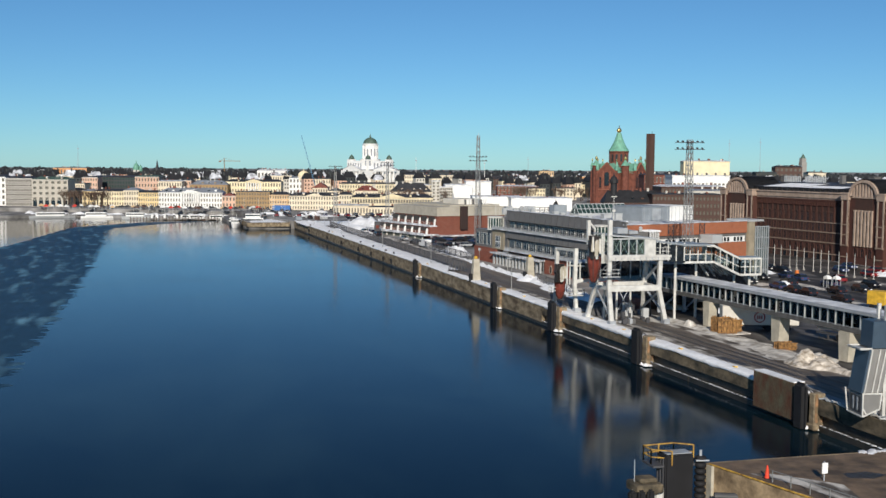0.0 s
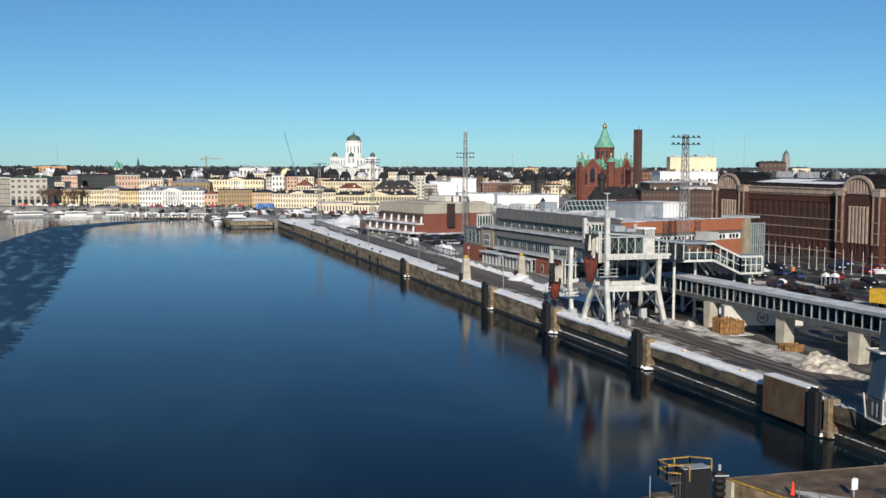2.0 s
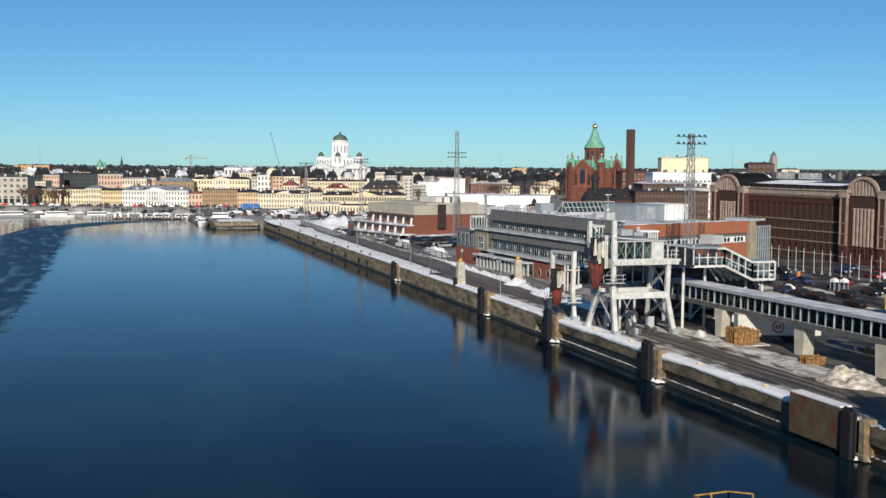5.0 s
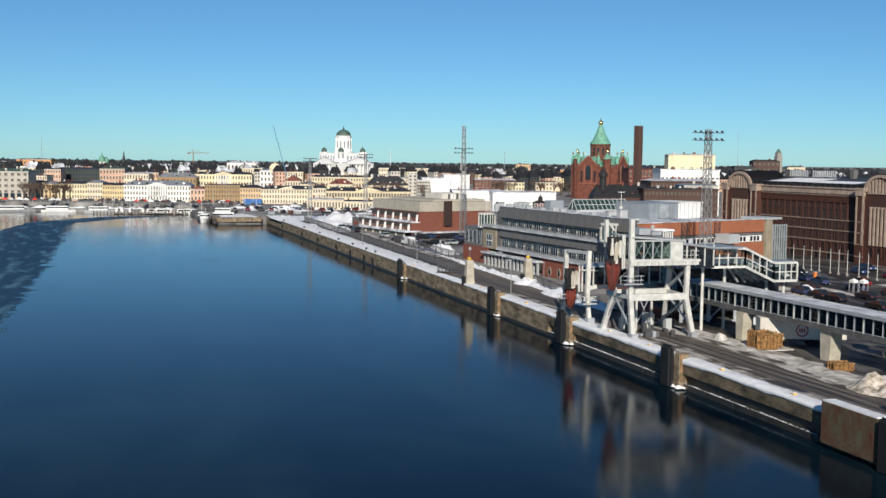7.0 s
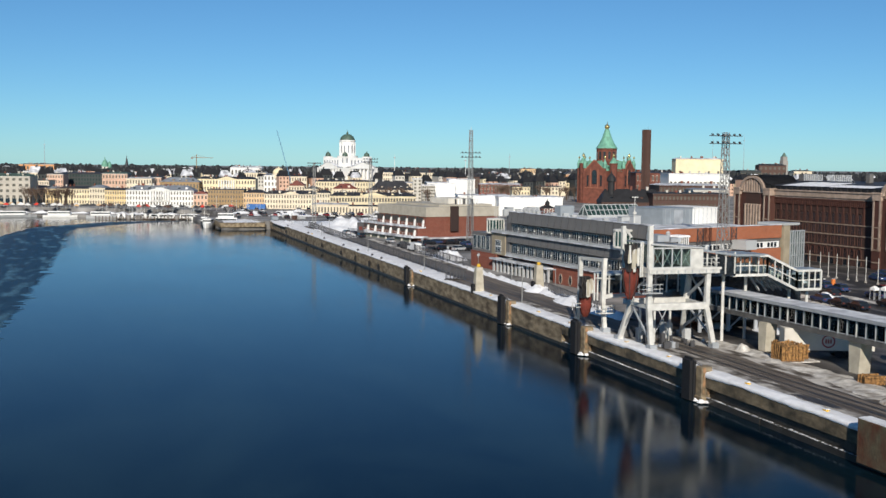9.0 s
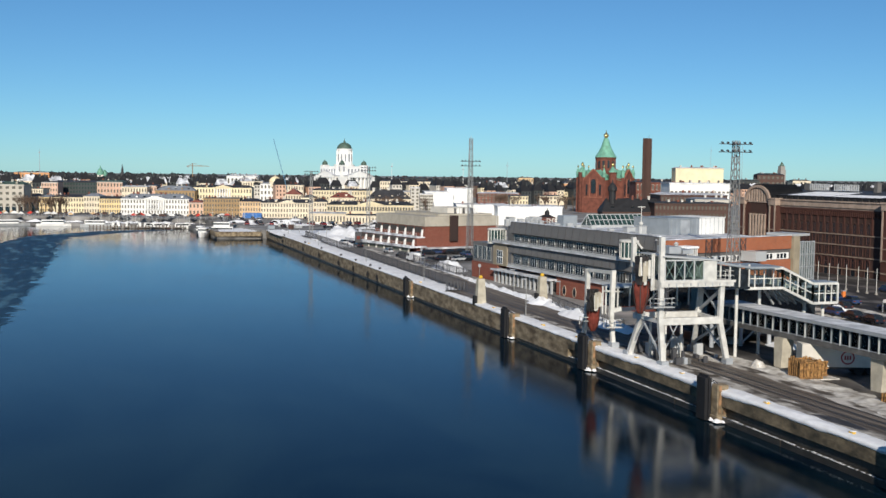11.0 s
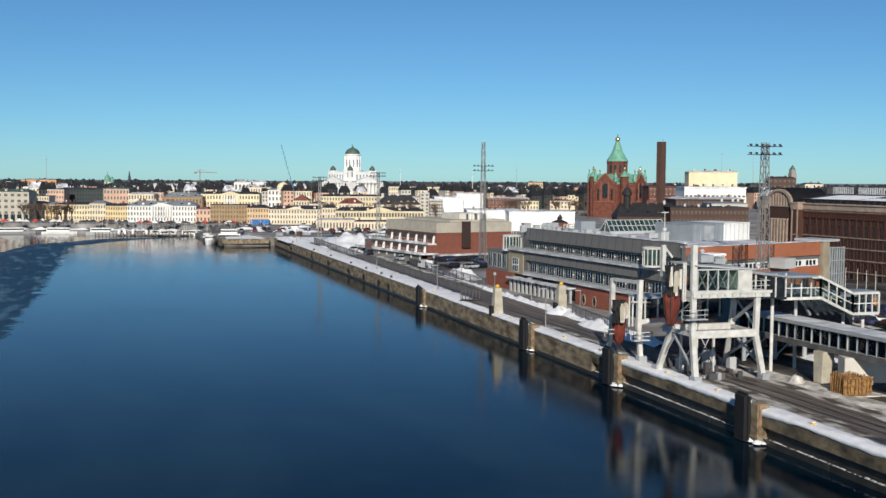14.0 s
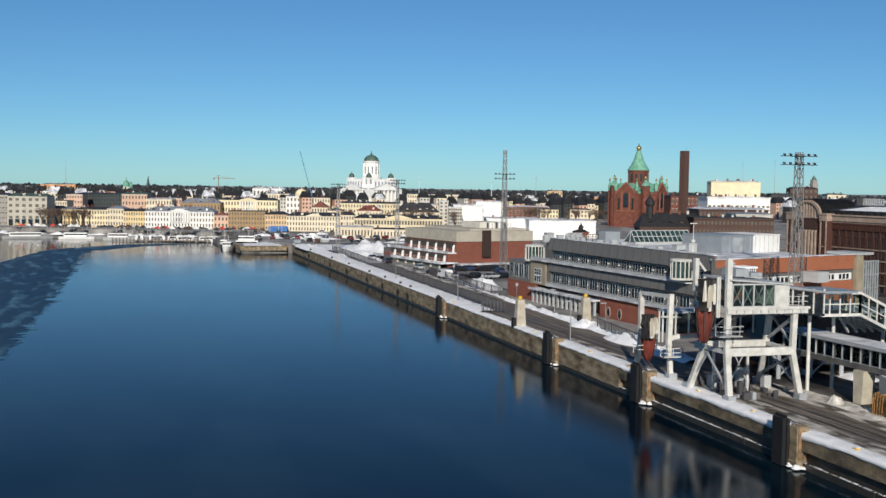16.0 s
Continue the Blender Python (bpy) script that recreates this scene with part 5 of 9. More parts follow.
plank_cage(13.7, -78.8, 2.6, 2.7, 2.3, "square cage of yellow timber planks on the snow", "timber cages")
plank_cage(15.8, -77.8, 1.5, 2.3, 2.1, "narrow cage of yellow timber planks", "timber cages")
plank_cage(14.2, -93.1, 2.3, 1.4, 1.0, "low cage of yellow planks beside the pier", "timber cages")
bm = B()
box(bm, 12.3, 16.9, -80.6, -76.2, DECK, DECK + 0.12)
bmesh.ops.bevel(bm, geom=bm.edges[:], offset=0.1, segments=1, affect="EDGES")
solid("packed_snow", bm, M_DIRTY_SNOW, "flat packed snow under the timber cages", "snow", "stuff")


def wheel(bm, x, y, r=0.5, w=0.32):
    n = 14
    rows = [[bm.verts.new((x + rr * math.cos(2 * math.pi * i / n), yy, r + rr * math.sin(2 * math.pi * i / n))) for i in range(n)] for rr, yy in ((r * 0.55, y - w / 2), (r, y - w / 2), (r, y + w / 2), (r * 0.55, y + w / 2))]
    for a, b in zip(rows, rows[1:]):
        for i in range(n):
            bm.faces.new((a[i], a[(i + 1) % n], b[(i + 1) % n], b[i]))
    bm.faces.new(rows[0][::-1])
    bm.faces.new(rows[-1])


def trailer(x, y, rz, L, h, box_m, label, disc=False, tank=False):
    root = thing("semi_trailer", label, "trailer", pose(x, y, DECK, 0, 0, rz), "trailers in the yard")
    bm = B()
    if tank:
        n = 16
        rows = []
        for xx, s in ((0, 0.75), (0.2, 1), (L - 0.2, 0.85), (L, 0.6)):
            rows.append([bm.verts.new((xx, 1.15 * s * math.cos(2 * math.pi * i / n), 2.2 + 1.05 * s * math.sin(2 * math.pi * i / n))) for i in range(n)])
        for a, b in zip(rows, rows[1:]):
            for i in range(n):
                bm.faces.new((a[i], a[(i + 1) % n], b[(i + 1) % n], b[i]))
        bm.faces.new(rows[0][::-1])
        bm.faces.new(rows[-1])
    else:
        box(bm, 0, L, -1.25, 1.25, 0.9, h)
        bmesh.ops.bevel(bm, geom=bm.edges[:], offset=0.06, segments=1, affect="EDGES")
    ob = part("cargo_body", bm, box_m, root)
    if tank:
        smooth(ob)
    bm = B()
    box(bm, 0.2, L - 0.2, -0.9, 0.9, 0.65, 0.9)
    part("chassis", bm, M_STEEL_DARK, root)
    for k in range(3):
        for yy in (-1.0, 1.0):
            bm = B()
            wheel(bm, L - 1.6 - 1.25 * k, yy)
            part("wheel", bm, M_RUBBER, root)
    bm = B()
    for yy in (-0.8, 0.8):
        box(bm, 2.2, 2.4, yy - 0.1, yy + 0.1, 0, 0.9)
    part("landing_leg", bm, M_STEEL_DARK, root)
    if disc:
        bm = B()
        n = 28
        rows = [[bm.verts.new((5.1 + r * math.cos(2 * math.pi * i / n), -1.256, 2.0 + r * math.sin(2 * math.pi * i / n))) for i in range(n)] for r in (0.78, 0.62)]
        for i in range(n):
            bm.faces.new((rows[0][i], rows[0][(i + 1) % n], rows[1][(i + 1) % n], rows[1][i]))
        for k in range(3):
            box(bm, 4.73 + 0.28 * k, 4.91 + 0.28 * k, -1.262, -1.254, 1.75, 2.25)
        for k in range(2):
            box(bm, 8.0 + 0.5 * k, 8.3 + 0.5 * k, -1.262, -1.254, 1.75, 2.25)
        part("emblem", bm, mat("dark_red_print", (0.34, 0.025, 0.035), 0.6), root, "dark red ring emblem with plain bars")
    return root


trailer(15.0, -75.6, -20, 10.5, 3.5, M_PANEL, "white box trailer with a dark red ring emblem", disc=True)
trailer(24.9, -84.6, -80, 8.6, 3.4, M_WHITE, "white tank trailer parked behind the walkway", tank=True)
root = thing("lorry_tractor", "white lorry tractor coupled to the tank trailer", "lorry", pose(26.6, -94.3, DECK, 0, 0, -80))
bm = B()
profile_y(bm, [(0.4, 0.7), (2.5, 0.7), (2.55, 1.6), (2.3, 2.7), (0.4, 2.75)], -1.2, 1.2)
bmesh.ops.bevel(bm, geom=bm.edges[:], offset=0.08, segments=1, affect="EDGES")
part("cab", bm, M_WHITE, root)
bm = B()
box(bm, 1.2, 2.2, -1.22, 1.22, 1.65, 2.4)
part("cab_window", bm, M_GLASS, root)
bm = B()
box(bm, -1.6, 2.4, -1.0, 1.0, 0.55, 0.8)
part("chassis", bm, M_STEEL_DARK, root)
bm = B()
box(bm, 2.5, 2.6, -1.1, 1.1, 0.75, 1.25)
part("bumper", bm, M_RED, root)
for x in (-1.0, 1.8):
    for y in (-1.0, 1.0):
        bm = B()
        wheel(bm, x, y, 0.5)
        part("wheel", bm, M_RUBBER, root)
trailer(21.0, -47.0, 20, 9.0, 3.5, M_CLAD_PALE, "pale trailer parked under the hall")

# grey gangway tower by the near quay
M_SLATE = mat("slate_cladding", (0.045, 0.075, 0.11), 0.5, vary=0.2)
M_TOWER = mat("tower_cladding", (0.20, 0.195, 0.185), 0.55, vary=0.15)
GT = pose(-1.49, -129.85, 0, 0, 0, -9.1)
gt = thing("gangway_tower", "dark blue leaning gangway tower with pale grey ribs", "gangway tower", pose(1, -128.4, DECK))


def gtpart(name, bm, material, label=""):
    return part(name, bm, material, gt, label, gt.matrix_basis.inverted() @ GT)


def slanted(name, lo, hi, material, label=""):
    """A body between two four-cornered ends."""
    bm = B()
    v = [bm.verts.new(c) for c in lo + hi]
    for q in ((3, 2, 1, 0), (4, 5, 6, 7), (0, 1, 5, 4), (1, 2, 6, 5), (2, 3, 7, 6), (3, 0, 4, 7)):
        bm.faces.new([v[i] for i in q])
    bmesh.ops.bevel(bm, geom=bm.edges[:], offset=0.05, segments=1, affect="EDGES")
    return gtpart(name, bm, material, label)


slanted("cabin", [(0, 0, 3.4), (1.65, 0, 4.1), (1.65, 2.6, 4.1), (0, 2.6, 3.4)], [(0, 0, 5.5), (1.8, 0, 5.55), (1.8, 2.6, 5.55), (0, 2.6, 5.5)], M_TOWER, "grey clad end cabin")
slanted("leaning_panel", [(-0.12, 0, 5.55), (0.1, 0, 5.55), (0.1, 2.6, 5.55), (-0.12, 2.6, 5.55)], [(0.55, 0, 9.6), (0.8, 0, 9.6), (0.8, 2.6, 9.6), (0.55, 2.6, 9.6)], M_SLATE, "dark blue leaning panel")
slanted("tower_body", [(0.1, 0.03, 5.6), (1.85, 0.03, 5.6), (1.85, 2.57, 5.6), (0.1, 2.57, 5.6)], [(0.8, 0.03, 9.6), (2.6, 0.03, 9.6), (2.6, 2.57, 9.6), (0.8, 2.57, 9.6)], M_TOWER, "grey clad tower body")
slanted("mast_box", [(0.8, 0.1, 9.65), (2.4, 0.1, 9.65), (2.4, 2.4, 9.65), (0.8, 2.4, 9.65)], [(0.9, 0.1, 12.1), (2.4, 0.1, 12.1), (2.4, 2.4, 12.1), (0.9, 2.4, 12.1)], M_SLATE, "dark blue upper housing")
bm = B()
box(bm, -0.03, 0.02, 0.25, 2.3, 3.75, 5.25)
gtpart("cabin_front", bm, M_STEEL_DARK, "dark open front of the cabin")
for k in range(2):
    bm = B()
    box(bm, -0.06, -0.02, 0.75 + 0.75 * k, 1.0 + 0.75 * k, 3.9, 5.1)
    gtpart("front_bar", bm, M_STEEL_GREY)
for a, b in (((0.02, -0.06, 3.45), (0.02, -0.06, 5.5)), ((0.02, -0.06, 3.45), (1.62, -0.06, 4.12)), ((1.62, -0.06, 4.12), (1.8, -0.06, 5.55)), ((0.35, -0.06, 3.7), (0.02, -0.06, 4.3)),
             ((0.12, -0.06, 5.55), (0.8, -0.06, 9.6)), ((0.85, -0.06, 5.6), (1.55, -0.06, 9.6)), ((1.35, -0.06, 5.6), (2.1, -0.06, 9.6)), ((-0.05, -0.06, 5.55), (1.85, -0.06, 5.55)),
             ((-0.1, 2.62, 3.5), (-0.35, 2.62, 5.7)), ((-0.1, 2.62, 3.5), (0.0, 0, 3.45)), ((-0.3, 2.5, 9.65), (0.8, 2.5, 9.65)), ((-0.3, 0.1, 9.65), (0.8, 0.1, 9.65)), ((-0.3, 0.1, 9.65), (-0.3, 2.5, 9.65))):
    bm = B()
    beam(bm, a, b, 0.12)
    gtpart("rib", bm, M_STEEL_WHITE)
bm = B()
box(bm, -0.3, 0.8, 0.1, 2.5, 9.5, 9.6)
gtpart("platform", bm, M_STEEL_GREY, "grey service platform")
for x, y in ((2.5, 0.9), (2.5, 2.3)):
    bm = B()
    beam(bm, (x, y, DECK), (x, y, 13.5), 0.3)
    gtpart("column", bm, M_STEEL_WHITE, "white steel column")
    bm = B()
    beam(bm, (1.6, y, 4.6), (x, y, 4.6), 0.2)
    gtpart("bracket", bm, M_STEEL_DARK)
bm = B()
profile_y(bm, [(2.7, 9.7), (17.5, 8.2), (17.5, 10.6), (2.7, 12.1)], 0.3, 2.3)
gtpart("link_arm", bm, M_CLAD_BLUE)
# hoses and pipes lying on the quay edge
for k, (a, b, c) in enumerate((((-0.2, -121.5), (0.6, -124.5), M_STEEL_GREY), ((0.4, -121.0), (-0.3, -126.5), M_STEEL_WHITE), ((0.2, -128), (1.0, -133.0), M_STEEL_GREY), ((-0.1, -127.6), (0.3, -132.0), M_STEEL_WHITE))):
    bm = B()
    pts = [Vector((a[0] + (b[0] - a[0]) * t / 6 + 0.15 * math.sin(t * 2 + k), a[1] + (b[1] - a[1]) * t / 6, 3.34 + 0.1 * (t % 2))) for t in range(7)]
    rows = [[bm.verts.new((p.x + 0.09 * math.cos(math.pi / 3 * i), p.y, p.z + 0.09 * math.sin(math.pi / 3 * i))) for i in range(6)] for p in pts]
    for p, q in zip(rows, rows[1:]):
        for i in range(6):
            bm.faces.new((p[i], p[(i + 1) % 6], q[(i + 1) % 6], q[i]))
    bm.faces.new(rows[0][::-1])
    bm.faces.new(rows[-1])
    solid("quay_pipe", bm, c, "pipe lying on the quay edge", "pipe", group="pipes on the quay edge")

# near jetty
jet = thing("jetty", "pale brown concrete jetty with a black fender head", "jetty", pose(-14, -160, 0))
bm = B()
prism(bm, [(-24, -142), (-2, -142.3), (-2, -400), (-20.5, -400), (-20.8, -155)], -3, 3.85)
partw("deck_slab", bm, mat("jetty_concrete", (0.36, 0.26, 0.15), 0.9, vary=0.45, size=2.0, bump=0.5, col2=(0.20, 0.135, 0.075), grain=0.3, fine=4), jet)
bm = B()
prism(bm, [(-23.7, -142.3), (-2.2, -142.6), (-2.2, -399), (-20.3, -399), (-20.5, -155)], 3.85, 3.87)
partw("deck_surface", bm, mat("muddy_deck", (0.17, 0.115, 0.07), 0.75, vary=0.4, size=1.6, bump=0.4, grain=0.25, col2=(0.11, 0.075, 0.045), fine=3), jet, "dark muddy deck surface")
bm = B()
for k in range(12):
    p = Vector((-23.9, -142.6)).lerp(Vector((-20.9, -155)), k / 12)
    q = Vector((-23.9, -142.6)).lerp(Vector((-20.9, -155)), (k + 0.92) / 12)
    beam(bm, (p.x, p.y, 3.9), (q.x, q.y, 3.9), 0.09, 0.09)
partw("edge_kerb", bm, mat("rusty_yellow", (0.55, 0.33, 0.05), 0.7, vary=0.4, size=0.5, col2=(0.3, 0.15, 0.03)), jet, "worn yellow kerb")
bm = B()
box(bm, -27.4, -25.1, -142.4, -140.9, -0.3, 4.7)
bmesh.ops.bevel(bm, geom=bm.edges[:], offset=0.12, segments=2, affect="EDGES")
partw("fender_panel", bm, M_RUBBER, jet, "tall black rubber fender slab")
for k in range(3):
    bm = B()
    box(bm, -27.46, -27.38, -142.1 + 0.45 * k, -141.9 + 0.45 * k, 0.2, 4.4)
    partw("fender_groove", bm, M_STEEL_DARK, jet)
bm = B()
box(bm, -27.2, -25.2, -142.2, -141.1, 4.7, 4.76)
partw("fender_cap", bm, M_STEEL_GREY, jet, "worn grey top plate")
for k in range(9):
    bm = B()
    ring(bm, [(0.2, 0.02), (0.36, 0.05), (0.44, 0.16), (0.44, 0.32), (0.36, 0.43), (0.2, 0.46)], 12, -24.45, -142.2)
    for v in bm.verts:
        v.co.z += 0.25 + 0.47 * k
    smooth(partw("tyre", bm, M_RUBBER, jet, "stacked black tyre"))
bm = B()
tube(bm, (-24.45, -142.2, 0), (-24.45, -142.2, 4.9), 0.1, n=8)
beam(bm, (-25.0, -142.5, 4.2), (-24.0, -142.7, 4.2), 0.1)
partw("tyre_post", bm, M_STEEL_GREY, jet)
# Paler block stands in for the sunlit face of the jetty corner.
bm = B()
box(bm, -23.95, -23.2, -143.0, -142.05, -1, 3.8)
bmesh.ops.bevel(bm, geom=bm.edges[:], offset=0.06, segments=1, affect="EDGES")
partw("corner_block", bm, M_CONC_PALE, jet, "pale concrete corner, sunlight put into its colour")
bm = B()
tube(bm, (-24.6, -144.6, 2.1), (-22.0, -145.6, 2.1), 0.28, n=12)
ring(bm, [(0.2, 1.75), (0.45, 1.8), (0.45, 2.4), (0.2, 2.45)], 10, -22.0, -145.6)
partw("hose_drum", bm, M_STEEL_DARK, jet, "thick dark pipe along the jetty face")
bm = B()
box(bm, -30.3, -28.2, -143.8, -141.8, 2.3, 3.0)
box(bm, -29.9, -28.5, -143.4, -142.2, 3.0, 3.35)
bmesh.ops.bevel(bm, geom=bm.edges[:], offset=0.1, segments=1, affect="EDGES")
partw("outer_block", bm, M_CONC, jet, "stained brown concrete pile cap")
for k in range(3):
    bm = B()
    box(bm, -31.0 + 0.7 * k, -30.45 + 0.7 * k, -144.1, -143.5, 1.5, 2.7)
    bmesh.ops.bevel(bm, geom=bm.edges[:], offset=0.14, segments=2, affect="EDGES")
    partw("rubber_block", bm, M_RUBBER, jet, "black rubber block")
bm = B()
for x in (-30.0, -28.2):
    tube(bm, (x, -143, -2), (x, -143, 2.5), 0.35, n=10)
partw("pile", bm, M_STEEL_WHITE, jet, "white steel pile")
bm = B()
railing(bm, [(-28.2, -141.6), (-28.2, -140.3), (-25.6, -140.1), (-24.4, -141.0)], 3.9, 1.1, 0.08)
railing(bm, [(-28.2, -141.6), (-26.9, -142.4)], 3.9, 1.1, 0.08)
partw("yellow_railing", bm, bpy.data.materials["rusty_yellow"], jet, "yellow tube railing")
bm = B()
box(bm, -28.3, -24.3, -142.2, -140.2, 3.75, 3.9)
partw("grating", bm, M_STEEL_DARK, jet)
bm = B()
tube(bm, (-30.0, -142.6, 2.9), (-30.0, -142.6, 4.6), 0.035)
partw("thin_pole", bm, M_STEEL_GREY, jet)
for k in range(7):
    p = Vector((-22.0, -148.0)).lerp(Vector((-19.6, -158.0)), k / 6)
    bm = B()
    beam(bm, (p.x, p.y, 3.87), (p.x, p.y, 4.75), 0.06)
    if k < 6:
        q = Vector((-22.0, -148.0)).lerp(Vector((-19.6, -158.0)), (k + 1) / 6)
        beam(bm, (p.x, p.y, 4.7), (q.x, q.y, 4.7), 0.05)
    partw("guard_rail", bm, M_GALV, jet, "thin galvanised guard rail")
sheet("ice_film", [(-21.6, -146.6), (-20.6, -146.4), (-19.0, -147.4), (-17.0, -149.5), (-17.6, -153), (-19.4, -153), (-20.6, -149.5)], 3.875, M_DUSTED, "thin ice and snow on the jetty deck", "ice", 0.8)
cone = thing("traffic_cone", "red traffic cone on the jetty", "traffic cone", pose(-21.8, -147.0, 3.86))
bm = B()
ring(bm, [(0.2, 0.04), (0.05, 0.95)], 12)
part("cone", bm, mat("cone_red", (0.75, 0.06, 0.02), 0.5), cone)
bm = B()
box(bm, -0.25, 0.25, -0.25, 0.25, 0, 0.05)
part("cone_base", bm, M_RUBBER, cone)
sg = thing("white_sign", "small white sign board on a post", "sign", pose(-18.2, -148.6, 3.86))
bm = B()
box(bm, -0.22, 0.22, -0.04, 0.04, 0.55, 1.3)
part("board", bm, M_WHITE, sg)
bm = B()
tube(bm, (0, 0.06, 0), (0, 0.06, 1.4), 0.05)
part("post", bm, M_STEEL_GREY, sg)
for k in range(24):
    rng = random.Random(50 + k)
    bm = B()
    s = 0.15 + 0.25 * rng.random()
    ring(bm, [(s, 0), (s * 0.95, s * 0.25), (s * 0.5, s * 0.45)], 5)
    solid("rubble_ice", bm, M_ROOF_SNOW, "lump of dirty ice by the quay", "ice", group="ice lumps on the jetty", at=pose(-11 + 9 * rng.random(), -142.9 + 0.8 * rng.random(), 3.84, 0, 0, 90 * rng.random()))

sheet("puddle", [(-15.6, -147.2), (-13.6, -147.0), (-12.6, -148.2), (-14.2, -148.9), (-15.9, -148.3)], 3.876, bpy.data.materials["wet_shaded_concrete"], "dark wet patch on the jetty deck", "puddle", 0.3, 0.8)


# ---- brick building with stepped balconies ----
ter2 = thing("balcony_building", "low brick building with pale roof band and stepped balconies", "building", pose(26.6, 115, 0, 0, 0, 13))

M_GARAGE = mat("garage_green", (0.17, 0.185, 0.15), 0.6, vary=0.2)


def bp(name, bm, material, label=""):
    return part(name, bm, material, ter2, label)


bm = B()
box(bm, 0.1, 24, 0, 29, DECK, 10.1)
bp("brick_body", bm, M_BRICK, "red brick body")
bm = B()
box(bm, -0.1, 24.2, -0.25, 29.5, 10.1, 12.85)
box(bm, 6, 24, 3, 29, 12.85, 13.4)
bp("roof_band", bm, M_BAND, "broad pale grey-brown roof band")
bm = B()
box(bm, -2.6, 0.1, 0, 36, 6.9, 7.25)
box(bm, -2.6, -2.45, -0.1, 36, 7.25, 7.6)
bp("balcony_slab", bm, M_ROOF_SNOW, "balcony slab with snow")
bm = B()
box(bm, -5.2, 0.1, -1.2, 40, 4.3, 4.7)
box(bm, -5.2, -5.05, -1.2, 40, 4.7, 5.0)
bp("balcony_slab", bm, M_ROOF_SNOW, "balcony slab with snow")
for k in range(7):
    y = 0.8 + 4.9 * k
    if k < 6:
        bm = B()
        profile_y(bm, [(-0.62, 7.25), (-0.1, 7.25), (0.05, 9.2), (-0.3, 9.2), (-0.45, 8.6)], y, y + 0.45)
        bp("slanting_fin", bm, M_WHITE, "white slanting fin")
        bm = B()
        box(bm, -0.06, 0.1, y + 0.5, y + 4.8, 7.3, 8.2)
        bp("spandrel", bm, M_BRICK)
        for j in range(3):
            bm = B()
            box(bm, -0.05, 0.1, y + 0.7 + 1.35 * j, y + 1.85 + 1.35 * j, 8.3, 9.8)
            bp("window_pane", bm, M_BLACK_WALL)
            bm = B()
            box(bm, -0.09, 0.1, y + 1.87 + 1.35 * j, y + 2.03 + 1.35 * j, 7.3, 10.1)
            bp("window_post", bm, M_BROWN_WALL)
    bm = B()
    profile_y(bm, [(-3.1, 4.7), (-2.5, 4.7), (-2.35, 6.4), (-2.75, 6.4), (-2.9, 5.9)], y + 0.5, y + 0.95)
    bp("slanting_fin", bm, M_WHITE, "white slanting fin")
    bm = B()
    box(bm, -2.5, -2.4, y + 1.0, y + 5.2, 4.7, 5.5)
    bp("spandrel", bm, M_BRICK)
    for j in range(3):
        bm = B()
        box(bm, -2.48, -2.38, y + 1.1 + 1.35 * j, y + 2.25 + 1.35 * j, 5.6, 6.7)
        bp("window_pane", bm, M_BLACK_WALL)
        bm = B()
        box(bm, -2.54, -2.4, y + 2.27 + 1.35 * j, y + 2.43 + 1.35 * j, 4.7, 6.9)
        bp("window_post", bm, M_BROWN_WALL)
    bm = B()
    profile_y(bm, [(-4.7, DECK), (-4.3, DECK), (-4.0, 4.3), (-4.5, 4.3)], y, y + 0.4)
    bp("slanting_fin", bm, M_PANEL)
    bm = B()
    box(bm, -4.2, -4.1, y + 0.6, y + 4.7, DECK, 4.2)
    bp("garage_panel", bm, M_GARAGE, "grey-green garage door")
for x, z, y1 in ((-2.55, 7.25, 36), (-5.15, 4.7, 40)):
    bm = B()
    beam(bm, (x, -0.1, z + 0.95), (x, y1, z + 0.95), 0.06)
    for k in range(20):
        y = y1 * k / 19
        beam(bm, (x, y, z), (x, y, z + 0.95), 0.05)
    bp("balcony_rail", bm, M_STEEL_WHITE)
bm = B()
box(bm, -2.4, 0.1, 0.05, 34, DECK, 6.9)
bp("lower_body", bm, M_BRICK)
bm = B()
box(bm, -0.2, 20, -2.6, 0.0, 3.95, 4.35)
bp("porch_roof", bm, M_ROOF_SNOW)
bm = B()
box(bm, 0.4, 20, -0.2, -0.02, DECK, 3.95)
bp("porch_glass", bm, M_GLASS)
bm = B()
box(bm, 7.8, 10.4, -0.9, -0.26, 5.9, 13.1)
bmesh.ops.bevel(bm, geom=bm.edges[:], offset=0.08, segments=1, affect="EDGES")
bp("hanging_panel", bm, M_BROWN_DARK, "dark brown upright panel")
for k in range(9):
    bm = B()
    box(bm, 12.0 + 0.95 * k, 12.45 + 0.95 * k, 4.0, 4.3, 13.4, 15.0)
    bp("sign_bar", bm, M_WHITE if k % 3 else M_STEEL_DARK, "plain sign bar")
bm = B()
box(bm, 12, 20, 8, 18, 13.4, 15.0)
bp("roof_house", bm, M_PANEL)


# ---- brown brick warehouse with round gables ----
# its own axes: x into the building, y along the front towards the city
GM = pose(98.5, 53.0, 0, 0, 0, 5.27)
gm = thing("brick_warehouse", "long brown brick warehouse with round stone-trimmed gables", "building", GM @ pose(0, -15, DECK))
gi = gm.matrix_basis.inverted()
FAR, NEAR = 14.4, -78.0               # ends of the front
GABLES = (7.0, -42.1)
HALF, PIER = 4.75, 2.35               # half width of a gable arch, width of the piers beside it


def gpart(name, bm, material, label=""):
    return part(name, bm, material, gm, label, gi @ GM)


